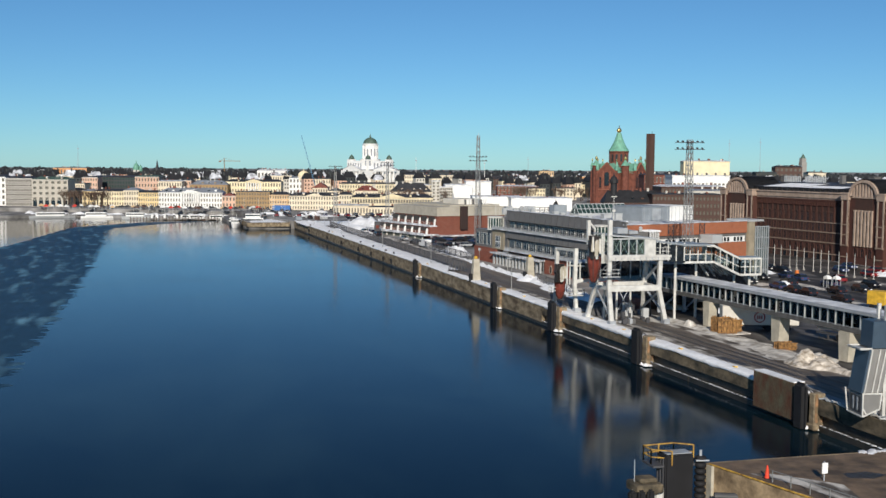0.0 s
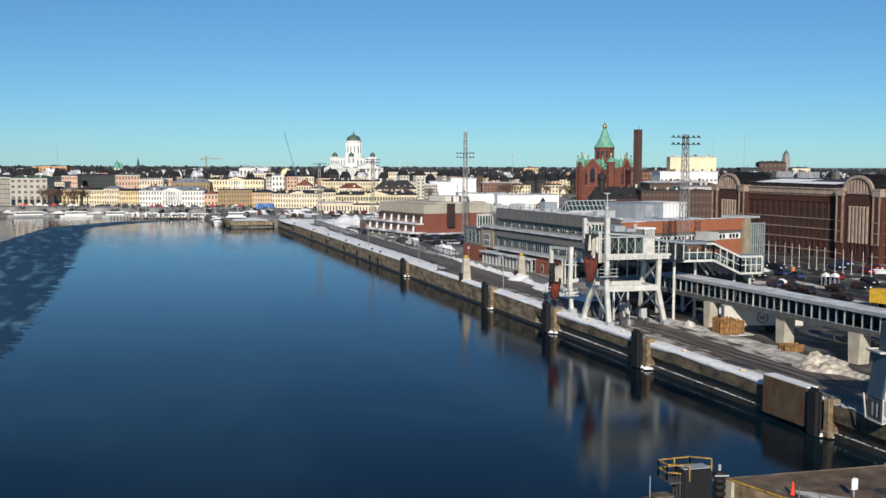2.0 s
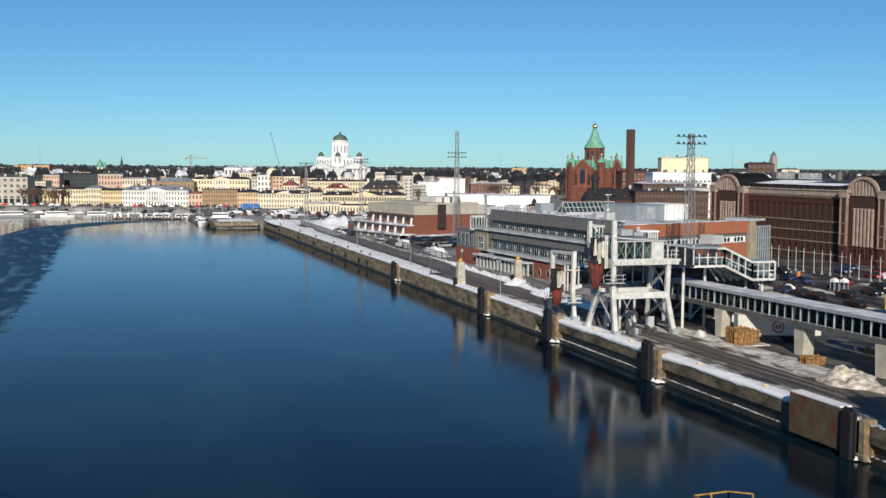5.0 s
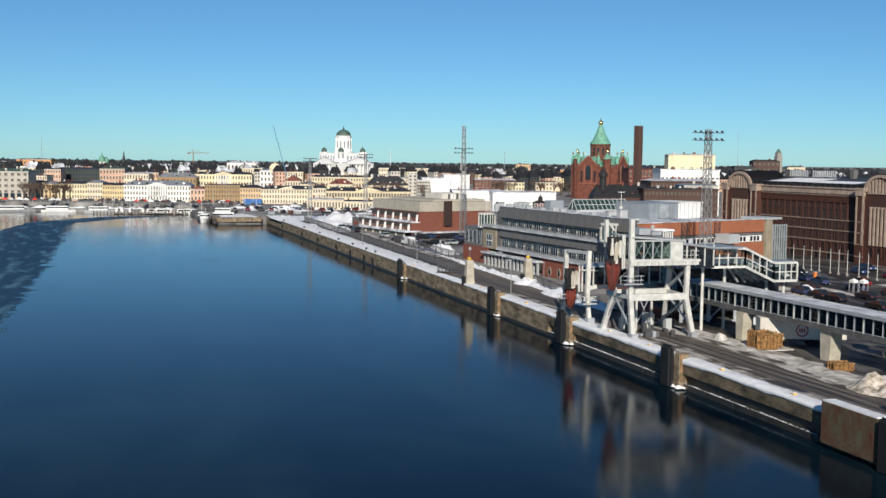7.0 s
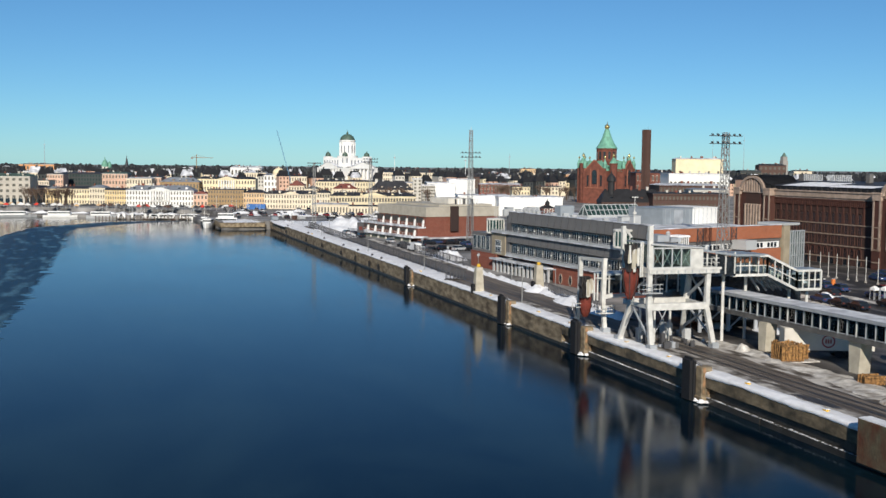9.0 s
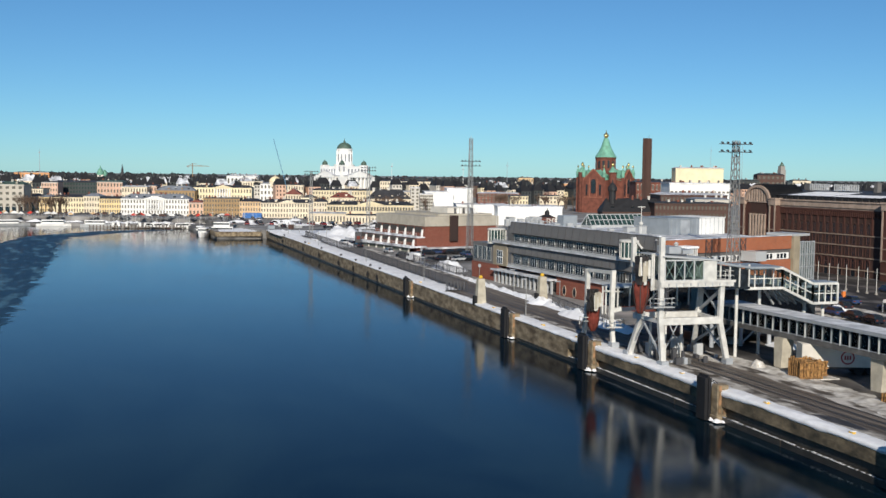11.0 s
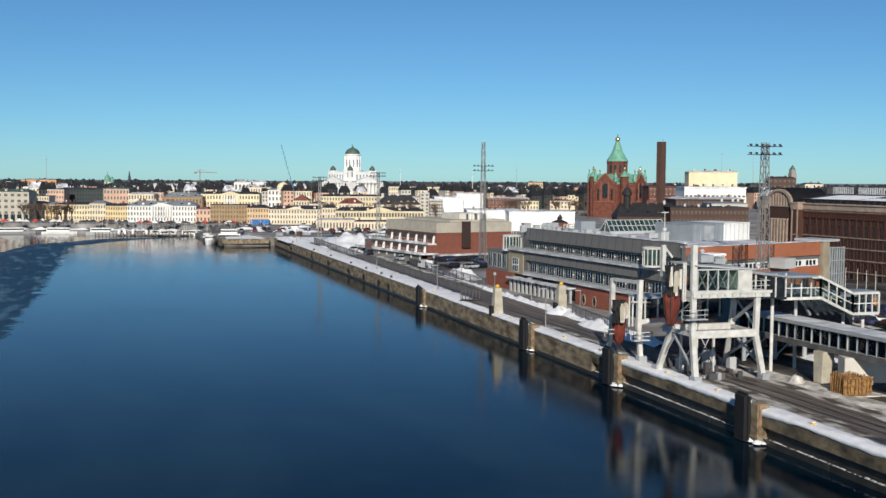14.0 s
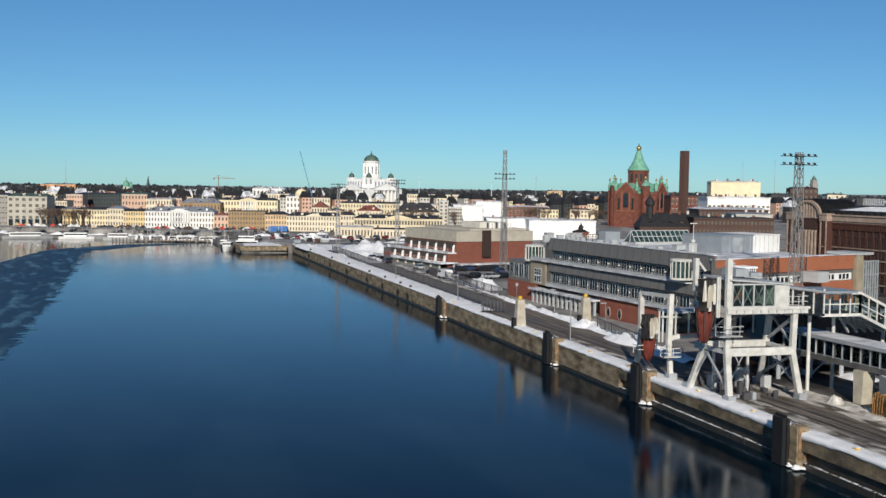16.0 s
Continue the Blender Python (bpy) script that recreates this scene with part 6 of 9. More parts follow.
bm = B()
box(bm, 0, 40, NEAR, FAR, DECK, 18.3)
gpart("wall", bm, M_BRICK_BROWN, "brown brick wall")
bm = B()
box(bm, -0.45, 40.4, NEAR, FAR + 0.2, 18.3, 19.5)
box(bm, -0.7, 40.6, NEAR, FAR + 0.3, 19.5, 19.8)
box(bm, -0.2, 0.0, NEAR, FAR, 17.9, 18.3)
gpart("cornice", bm, M_STONE, "pale stone cornice")
bm = B()
box(bm, 0.3, 39, NEAR, FAR, 19.8, 20.65)
for k in range(44):
    y = FAR - 1.0 - 2.1 * k
    box(bm, 0.0, 0.32, y - 0.5, y + 0.5, 19.8, 20.5)
gpart("eaves_band", bm, M_ROOF_BLACK, "black eaves with small dormers")
bm = B()
v = [bm.verts.new(c) for c in ((0.1, NEAR, 20.65), (0.1, FAR, 20.65), (14, FAR, 22.0), (14, NEAR, 22.0), (39, FAR, 20.65), (39, NEAR, 20.65))]
for q in ((0, 3, 2, 1), (2, 3, 5, 4), (1, 2, 4), (0, 5, 3), (0, 1, 4, 5)):
    bm.faces.new([v[i] for i in q])
gpart("roof", bm, M_ROOF_DARK, "dark low-pitched roof")
bm = B()
for y0, y1, x0, x1 in ((-16.5, -1.0, 0.8, 10.0), (-32.0, -17.4, 0.4, 5.0), (-77, -48, 0.8, 9.0)):
    n = 14
    top = [bm.verts.new((x1 + 0.9 * noise.noise(Vector((k * 0.7, y0, 0))), y0 + (y1 - y0) * k / n, 20.69 + 0.0964 * x1)) for k in range(n + 1)]
    low = [bm.verts.new((x0 + 0.5 * noise.noise(Vector((k * 0.9, y0, 5))), y0 + (y1 - y0) * k / n, 20.69 + 0.0964 * x0)) for k in range(n + 1)]
    for k in range(n):
        bm.faces.new((low[k], top[k], top[k + 1], low[k + 1]))
gpart("roof_snow", bm, M_SNOW, "white snow lying on the roof")
for z in (12.2, 9.8, 7.3, 4.55):
    bm = B()
    box(bm, -0.22, 0.05, NEAR, 2.0, z, z + 0.26)
    gpart("string_course", bm, M_STONE_DULL, "pale stone string course")


def arched(w, h, depth, frame_m, glass_m, sill=None):
    """A round-headed window facing -x: dark pane, raised brick or stone surround."""
    bm = B()
    r = w / 2
    inner = [(-r, 0)] + [(-r * math.cos(math.pi * k / 8), h - r + r * math.sin(math.pi * k / 8)) for k in range(9)] + [(r, 0)]
    outer = [(y * (r + 0.22) / r, z if k in (0, 10) else z + 0.22 * max(0, (z - h + r) / r)) for k, (y, z) in enumerate(inner)]
    bm.faces.new([bm.verts.new((0.0, y, z)) for y, z in inner]).material_index = 1
    rows = [[bm.verts.new((x, *p)) for x, p in ((0.0, i), (-depth, i), (-depth, o), (0.0, o))] for i, o in zip(inner, outer)]
    for p, q in zip(rows, rows[1:]):
        for i in range(3):
            bm.faces.new((p[i], p[i + 1], q[i + 1], q[i]))
    box(bm, -0.05, 0.0, -0.045, 0.045, 0, h - 0.05)
    box(bm, -0.05, 0.0, -r, r, h * 0.5, h * 0.5 + 0.07)
    return mesh("window", bm, frame_m, glass_m)


G_TOP = arched(0.95, 2.3, 0.16, M_BRICK_BROWN, M_GLASS)
G_LOW = arched(1.15, 2.0, 0.2, M_BRICK_BROWN, M_GLASS)
bm = B()
box(bm, -0.01, 0.02, -0.5, 0.5, 0, 1.85, 1)
box(bm, -0.16, 0.02, -0.66, -0.5, 0, 1.95, 0)
box(bm, -0.16, 0.02, 0.5, 0.66, 0, 1.95, 0)
box(bm, -0.06, 0.0, -0.045, 0.045, 0, 1.85, 0)
box(bm, -0.06, 0.0, -0.5, 0.5, 1.0, 1.07, 0)
box(bm, -0.18, 0.0, -0.6, 0.6, -0.1, 0.0, 0)
G_WIN = mesh("window", bm, M_BRICK_BROWN, M_GLASS)
bm = B()
box(bm, -0.02, 0.02, -0.7, 0.7, 0, 2.6, 1)
box(bm, -0.15, 0.02, -0.9, -0.7, 0, 2.7, 0)
box(bm, -0.15, 0.02, 0.7, 0.9, 0, 2.7, 0)
box(bm, -0.08, 0.0, -0.7, 0.7, 1.7, 1.8, 0)
G_DOOR = mesh("loading_door", bm, M_BROWN_WALL, M_GLASS)
bm = B()
box(bm, -0.2, 0.02, -0.24, 0.24, 0.4, 5.2, 0)
box(bm, -0.26, 0.02, -0.3, 0.3, 0, 0.4, 0)
G_PILASTER = mesh("pilaster", bm, M_BRICK_BROWN)
bays = [-1.25 - 2.17 * k for k in range(14)] + [-51.5 - 2.17 * k for k in range(12)]
for i, y in enumerate(bays):
    for z, me in ((5.0, G_LOW), (7.75, G_WIN), (10.2, G_WIN), (12.62, G_TOP)):
        piece("window", me, gm, gi @ GM @ pose(-0.004, y, z))
    piece("pilaster", G_PILASTER, gm, gi @ GM @ pose(0, y - 1.085, 12.46))
    if i % 2:
        piece("loading_door", G_DOOR, gm, gi @ GM @ pose(-0.004, y, DECK))
bm = B()
y = 1.6
while y > NEAR:
    box(bm, -0.3, 0.0, y - 0.16, y + 0.16, 16.35, 17.75)
    box(bm, -0.34, 0.0, y - 0.3, y + 0.3, 17.5, 17.9)
    y -= 0.62
box(bm, -0.36, 0.0, NEAR, 2.0, 17.6, 17.92)
gpart("corbel_frieze", bm, M_BRICK_BROWN, "frieze of small brick corbels")
for g in GABLES:
    face = -1.7
    arch = [(HALF * math.cos(math.pi * i / 20), 19.2 + 3.7 * math.sin(math.pi * i / 20)) for i in range(21)]
    bm = B()
    box(bm, face, 0.2, g - HALF - PIER, g - HALF, DECK, 19.2)
    box(bm, face, 0.2, g + HALF, g + HALF + PIER, DECK, 19.2)
    bm2 = [(y, z) for y, z in arch] + [(-HALF, DECK), (HALF, DECK)]
    a = [bm.verts.new((face + 0.45, g + y, z)) for y, z in bm2]
    c = [bm.verts.new((6.0, g + y, z)) for y, z in bm2]
    bm.faces.new(a)
    for i in range(len(a)):
        j = (i + 1) % len(a)
        bm.faces.new((a[i], a[j], c[j], c[i]))
    gpart("gable_wall", bm, M_BRICK_BROWN, "brown brick gable")
    # curved stone band and dark barrel roof
    bm = B()
    rows = [[bm.verts.new((xx, g + p[0] * f, 19.2 + (p[1] - 19.2) * f)) for xx, f in ((face - 0.15, 0.86), (face - 0.15, 1.03), (face + 0.6, 1.03), (face + 0.6, 0.86))] for p in arch]
    for p, q in zip(rows, rows[1:]):
        for i in range(4):
            bm.faces.new((p[i], p[(i + 1) % 4], q[(i + 1) % 4], q[i]))
    bm.faces.new(rows[0])
    bm.faces.new(rows[-1][::-1])
    gpart("gable_arch", bm, M_STONE, "pale stone arch band")
    bm = B()
    rows = [[bm.verts.new((xx, g + p[0] * 1.09, 19.2 + (p[1] - 19.2) * 1.09)) for xx in (face + 0.25, 9.0)] for p in arch]
    for p, q in zip(rows, rows[1:]):
        bm.faces.new((p[0], p[1], q[1], q[0]))
    bmesh.ops.solidify(bm, geom=bm.faces[:], thickness=0.25)
    gpart("gable_roof", bm, M_ROOF_BLACK, "dark curved roof")
    # pale bars fanning in the arch head, brick panel below, stone uprights
    for k in range(8):
        bm = B()
        y = -3.5 + k
        hh = 19.2 + 3.7 * math.sqrt(max(0.02, 1 - (y / (HALF * 0.9)) ** 2)) - 0.25
        box(bm, face + 0.16, face + 0.46, g + y - 0.27, g + y + 0.27, 18.95, hh)
        gpart("fan_bar", bm, M_STONE, "pale stone bar in the arch")
    bm = B()
    box(bm, face + 0.2, face + 0.5, g - 4.1, g + 4.1, 18.7, 18.98)
    gpart("arch_sill", bm, M_STONE)
    bm = B()
    box(bm, face + 0.42, face + 0.5, g - 2.9, g + 2.9, 15.9, 18.7)
    gpart("brick_panel", bm, M_BRICK_BROWN)
    for k in range(6):
        bm = B()
        y = g - 2.8 + 1.12 * k
        box(bm, face + 0.12, face + 0.5, y - 0.24, y + 0.24, 7.4, 15.55)
        box(bm, face + 0.06, face + 0.5, y - 0.32, y + 0.32, 15.55, 15.9)
        gpart("stone_upright", bm, M_STONE, "pale stone upright")
        if k < 5:
            bm = B()
            box(bm, face + 0.38, face + 0.447, y + 0.25, y + 0.87, 7.5, 15.3)
            gpart("window_slot", bm, M_GLASS)
    for s in (-1, 1):
        c0 = g + s * (HALF + PIER / 2)
        bm = B()
        box(bm, face - 0.25, 0.4, c0 - PIER / 2 - 0.12, c0 + PIER / 2 + 0.12, 18.2, 19.6)
        box(bm, face - 0.4, 0.5, c0 - PIER / 2 - 0.25, c0 + PIER / 2 + 0.25, 19.6, 19.95)
        gpart("pier_cap", bm, M_STONE, "pale stone pier cap")
        for f in (-1, 1):
            bm = B()
            box(bm, face - 0.12, face + 0.3, c0 + f * (PIER / 2 - 0.22) - 0.22, c0 + f * (PIER / 2 - 0.22) + 0.22, 7.2, 18.2)
            gpart("stone_strip", bm, M_STONE, "pale stone strip")
    for z in (12.2, 9.8, 7.3, 4.55):
        for s in (-1, 1):
            c0 = g + s * (HALF + PIER / 2 - 0.25)
            bm = B()
            box(bm, face - 0.14, face + 0.1, c0 - PIER / 2, c0 + PIER / 2, z, z + 0.26)
            gpart("string_course", bm, M_STONE_DULL)
    for k in (-1, 0, 1):
        piece("window", G_LOW, gm, gi @ GM @ pose(face + 0.44, g + 2.4 * k, 4.9))
# roof sign: plain bars for its letters on a frame
rng = random.Random(77)
for k in range(12):
    if k == 5:
        continue
    y = 0.3 - 1.42 * k
    bm = B()
    for yy, za, zb in ((y, 21.9, 23.5), (y - 0.75, 21.9, 23.5)):
        box(bm, 8.9, 9.1, yy - 0.14, yy + 0.14, za, zb)
    for zz in rng.sample((22.0, 22.6, 23.25), 2):
        box(bm, 8.92, 9.08, y - 0.75, y, zz, zz + 0.24)
    gpart("roof_letter", bm, M_CLAD_PALE, "plain pale sign bar on the roof")
bm = B()
for z in (21.75, 22.7, 23.4):
    beam(bm, (9.3, 0.8, z), (9.3, -16.8, z), 0.09)
for k in range(13):
    beam(bm, (9.3, 0.7 - 1.44 * k, 21.3), (9.3, 0.7 - 1.44 * k, 23.5), 0.08)
gpart("sign_frame", bm, M_STEEL_DARK)
for x, y, w, h in ((12, 3, 3.0, 1.4), (15, -27, 2.2, 1.5), (11, -20, 1.2, 1.8), (16, -36, 3.5, 1.2), (13, -60, 2.5, 1.4)):
    bm = B()
    box(bm, x, x + w, y, y + w, 21.2, 22.0 + h)
    box(bm, x - 0.1, x + w + 0.1, y - 0.1, y + w + 0.1, 22.0 + h, 22.12 + h)
    gpart("roof_box", bm, (M_CLAD,), "dark plant box on the roof")


# ---- floodlight masts ----
def light_mast(x, y, z_top, w0, w1, decks, half, label, z0=DECK, spire=0.0):
    root = thing("light_mast", label, "light mast", pose(x, y, z0), "floodlight masts")
    h = z_top - z0
    legs = [(-1, -1), (1, -1), (1, 1), (-1, 1)]
    for a, b in legs:
        bm = B()
        beam(bm, (a * w0 / 2, b * w0 / 2, 0), (a * w1 / 2, b * w1 / 2, h), 0.10)
        part("leg", bm, M_GALV, root)
    n = int(h / 1.9)
    for i in range(n):
        t0, t1 = i / n, (i + 1) / n
        wa, wb = w0 + (w1 - w0) * t0, w0 + (w1 - w0) * t1
        bm = B()
        for j in range(4):
            (a, b), (c, d) = legs[j], legs[(j + 1) % 4]
            p, q = (a * wa / 2, b * wa / 2, h * t0), (c * wb / 2, d * wb / 2, h * t1)
            beam(bm, p, q, 0.055)
            beam(bm, (c * wa / 2, d * wa / 2, h * t0), (a * wb / 2, b * wb / 2, h * t1), 0.055)
            beam(bm, (a * wb / 2, b * wb / 2, h * t1), (c * wb / 2, d * wb / 2, h * t1), 0.055)
        part("lattice", bm, M_GALV, root)
    for z in decks:
        bm = B()
        beam(bm, (-half, 0, z - z0), (half, 0, z - z0), 0.13, 0.12)
        beam(bm, (0, -half * 0.5, z - z0), (0, half * 0.5, z - z0), 0.13, 0.12)
        box(bm, -0.8, 0.8, -0.8, 0.8, z - z0 - 0.06, z - z0 + 0.03)
        part("crossarm", bm, M_STEEL_DARK, root, "dark floodlight crossarm")
        for k in range(6):
            bm = B()
            xx = -half + 2 * half * (k + 0.5) / 6
            box(bm, xx - 0.16, xx + 0.16, -0.3, 0.02, z - z0 + 0.08, z - z0 + 0.26)
            bmesh.ops.rotate(bm, verts=bm.verts, cent=(xx, -0.2, z - z0 + 0.3), matrix=Matrix.Rotation(radians(25), 3, "X"))
            part("floodlight", bm, M_STEEL_DARK, root)
    if spire:
        bm = B()
        tube(bm, (0, 0, h), (0, 0, h + spire), 0.08, 0.03)
        part("lightning_rod", bm, M_STEEL_WHITE, root)
    return root


light_mast(31.4, -34.6, 30.6, 1.75, 0.75, (28.9, 30.1), 2.9, "steel lattice floodlight mast with two crossarms")
light_mast(35.4, 102.0, 34.3, 1.6, 0.7, (26.9, 28.1), 2.9, "tall steel lattice mast with crossarms and a spire", DECK, 0.8)
light_mast(12.4, 208, 25.0, 1.3, 0.6, (23.6, 24.6), 2.6, "distant steel lattice floodlight mast")
light_mast(24.8, 174, 26.6, 1.3, 0.6, (25.2, 26.2), 2.6, "distant steel lattice floodlight mast")


# ---- the city across the harbour ----
WIN_CACHE = {}


def city_window(w, h, glass, trim):
    key = (round(w, 1), round(h, 1), glass.name, trim.name)
    if key not in WIN_CACHE:
        bm = B()
        box(bm, -w / 2, w / 2, -0.05, 0.05, 0, h, 1)
        box(bm, -w / 2 - 0.12, w / 2 + 0.12, -0.18, 0.0, -0.14, 0, 0)
        box(bm, -w / 2 - 0.10, w / 2 + 0.10, -0.12, 0.0, h, h + 0.12, 0)
        WIN_CACHE[key] = mesh("window", bm, trim, glass)
    return WIN_CACHE[key]


def house(label, x, y, w, d, h, rz, wall, roof, storeys, cols, roof_h, shape, z0=DECK, win=None, pediment=False, columns=0, arches=False, glass=None, turret=None, lift=0.0):
    """A house whose front faces the harbour; x, y: the middle of the front."""
    root = thing("city_house", label, "house", pose(x, y, z0, 0, 0, rz))
    bm = B()
    box(bm, -w / 2, w / 2, 0, d, 0, h)
    part("wall", bm, wall, root)
    bm = B()
    e = 0.3
    if shape == "flat" or roof_h < 0.35:
        box(bm, -w / 2 - e, w / 2 + e, -e, d + e, h, h + max(0.3, roof_h))
    else:
        i = 0.001 if shape == "gable" else min(d / 2.2, w / 3, roof_h * 1.6, 1.8 if turret else 99)
        v = [bm.verts.new(c) for c in ((-w / 2 - e, -e, h), (w / 2 + e, -e, h), (w / 2 + e, d + e, h), (-w / 2 - e, d + e, h))]
        if shape == "gable":
            r = [bm.verts.new((0, -e, h + roof_h)), bm.verts.new((0, d + e, h + roof_h))]
            for q in ((v[0], v[1], r[0]), (v[1], v[2], r[1], r[0]), (v[2], v[3], r[1]), (v[3], v[0], r[0], r[1]), v[::-1]):
                bm.faces.new(q)
        else:
            r = [bm.verts.new((-w / 2 + i, d / 2, h + roof_h)), bm.verts.new((w / 2 - i, d / 2, h + roof_h))]
            for q in ((v[0], v[1], r[1], r[0]), (v[1], v[2], r[1]), (v[2], v[3], r[0], r[1]), (v[3], v[0], r[0]), v[::-1]):
                bm.faces.new(q)
    part("roof", bm, roof, root)
    if turret:
        tx, tr = turret
        tr *= 0.5
        zt = lift + h + roof_h * (0.75 if roof_h > 2 else 0.5)
        bm = B()
        ring(bm, [(tr * 0.9, zt - 1.5 - lift), (tr * 0.9, zt + tr), (tr * 1.25, zt + tr * 1.1), (tr * 1.2, zt + tr * 1.9), (tr * 0.7, zt + tr * 2.7), (tr * 0.2, zt + tr * 3.2), (0.06, zt + tr * 4)], 10, tx, d * 0.4)
        part("turret", bm, roof, root, "small black domed turret")
    bm = B()
    box(bm, -w / 2 - 0.2, w / 2 + 0.2, -0.25, 0, h - 0.35, h - 0.02)
    part("cornice", bm, M_PANEL if wall in (M_GREY_STONE, M_GREY_STONE_B, M_PINK, M_ORANGE_WALL) else wall, root)
    rng = random.Random(int(x * 10) + int(y))
    if roof_h > 1.2 and shape == "hip" and w > 9:
        n = int(w / 3.4)
        for k in range(1, n):
            if rng.random() < 0.3:
                continue
            bm = B()
            xx, f = -w / 2 + w * k / n, 0.3
            box(bm, xx - 0.5, xx + 0.5, d * 0.12, d * 0.5, h + roof_h * 0.15, h + roof_h * 0.2 + 0.9, 0)
            box(bm, xx - 0.62, xx + 0.62, d * 0.10, d * 0.5, h + roof_h * 0.2 + 0.9, h + roof_h * 0.2 + 1.05, 1)
            part("dormer", bm, (M_GLASS if k % 2 else wall, roof if rng.random() < 0.7 else M_SNOW), root)
    for k in range(min(7, int(w / 4))):
        bm = B()
        xx = (rng.random() - 0.5) * w * 0.8
        box(bm, xx - 0.35, xx + 0.35, d * 0.45, d * 0.45 + 0.8, h, h + roof_h + 0.6 + 0.5 * rng.random())
        part("chimney", bm, M_BRICK_CHURCH if rng.random() < 0.5 else M_PANEL, root)
    if cols:
        bay, sh = w / cols, h / storeys
        ww, wh = win if win else (bay * 0.46, sh * 0.52)
        ww, wh = min(ww, bay * 0.72), min(wh, sh * 0.75)
        g = glass or M_GLASS_CITY
        me = city_window(ww, wh, g, wall if wall in (M_BROWN_WALL, M_BLACK_WALL, M_OCHRE) else M_PANEL)
        for s in range(storeys):
            for c in range(cols):
                if arches and s == 0:
                    continue
                piece("window", me, root, pose(-w / 2 + bay * (c + 0.5), -0.04, sh * s + (sh - wh) * 0.45))
        if arches:
            for c in range(cols):
                bm = B()
                r = bay * 0.33
                pts = [(-r, 0), (r, 0)] + [(r * math.cos(math.pi * k / 8), sh * 1.05 + r * math.sin(math.pi * k / 8)) for k in range(9)]
                a = [bm.verts.new((-w / 2 + bay * (c + 0.5) + px, -0.06, 0.1 + pz)) for px, pz in pts]
                bm.faces.new(a)
                r2 = bmesh.ops.extrude_face_region(bm, geom=bm.faces[:])
                for vv in [q for q in r2["geom"] if isinstance(q, bmesh.types.BMVert)]:
                    vv.co.y += 0.12
                part("arch", bm, M_GLASS, root, "dark ground-floor arch")
    if pediment:
        pw, ph = max(4.0, w * 0.17), max(1.2, w * 0.045)
        bm = B()
        a = [bm.verts.new(c) for c in ((-pw, -0.5, h), (pw, -0.5, h), (0, -0.5, h + ph))]
        b = [bm.verts.new(c) for c in ((-pw, 3, h), (pw, 3, h), (0, 3, h + ph))]
        bm.faces.new(a)
        bm.faces.new(b[::-1])
        for i in range(3):
            bm.faces.new((a[i], a[(i + 1) % 3], b[(i + 1) % 3], b[i]))
        part("pediment", bm, wall, root)
    for k in range(columns):
        bm = B()
        ring(bm, [(0.38, h * 0.33), (0.32, h * 0.95)], 8, (-0.5 + (k + 0.5) / columns) * w * 0.3, -0.75)
        part("column", bm, M_WHITE, root, "white column")
    return root


house("white rendered waterfront house", -128.8, 399.9, 14.0, 12.0, 14.6, -14, M_WHITE, M_ROOF_DARK, 5, 6, 1.1, "hip")
house("grey granite office block with ribbon windows", -115.1, 390.7, 13.1, 12.0, 14.0, -14, M_GREY_STONE, M_ROOF_DARK, 6, 9, 1.1, "hip", win=(0.9, 0.8))
house("pale granite office block with tall ground arches", -99.8, 382.1, 18.0, 12.0, 13.6, -14, M_GREY_STONE_B, M_COPPER_DARK, 5, 6, 1.4, "hip", win=(1.5, 1.3), arches=True)
house("cream waterfront house with plain windows", -88.4, 398.2, 7.6, 12.0, 7.8, -14, M_CREAM, M_ROOF_DARK, 3, 6, 1.2, "hip")
house("deep yellow waterfront house", -81.9, 394.3, 5.8, 12.0, 7.4, -14, M_YELLOW_WALL, M_ROOF_GREY, 3, 5, 1.2, "hip")
house("yellow waterfront house with small gables", -71.7, 391.4, 15.4, 12.0, 7.5, -14, M_PALE_YELLOW, M_ROOF_DARK, 3, 12, 1.2, "hip")
house("off-white corner house with plain windows", -60.7, 383.1, 7.5, 12.0, 8.2, -14, M_CREAM, M_ROOF_GREY, 3, 6, 1.4, "hip")
house("yellow waterfront house with dark roof", -52.2, 378.5, 10.3, 12.0, 7.2, -14, M_YELLOW_WALL, M_ROOF_DARK, 3, 9, 1.1, "hip")
house("long white city palace with a columned centre", -32.0, 368.6, 31.9, 12.0, 7.5, -14, M_WHITE, M_ROOF_GREY, 3, 23, 2.3, "hip", pediment=True, columns=8)
house("pink gabled house with plain windows", -13.6, 361.2, 6.8, 12.0, 6.0, -14, M_PINK, M_ROOF_RED, 2, 4, 1.4, "gable")
house("flat ochre brown hotel block", -3.2, 348.0, 16.7, 12.0, 8.3, -14, M_OCHRE, M_ROOF_DARK, 4, 13, 0.3, "hip")
house("peach coloured corner house", 9.0, 340.3, 9.7, 12.0, 7.2, -14, M_PEACH, M_ROOF_DARK, 3, 8, 1.4, "hip")
house("long cream house with a low gable", 24.7, 331.6, 24.2, 12.0, 6.9, -14, M_CREAM, M_ROOF_DARK, 3, 19, 1.6, "hip", pediment=True)
house("cream corner house with dark roof", 38.9, 325.6, 6.0, 12.0, 7.6, -14, M_CREAM, M_ROOF_DARK, 3, 5, 1.4, "hip")
house("long cream palace with two window rows", 58.5, 309.5, 38.7, 12.0, 6.7, -14, M_PALE_YELLOW, M_ROOF_DARK, 2, 30, 1.6, "hip", pediment=True, win=(0.9, 1.7))
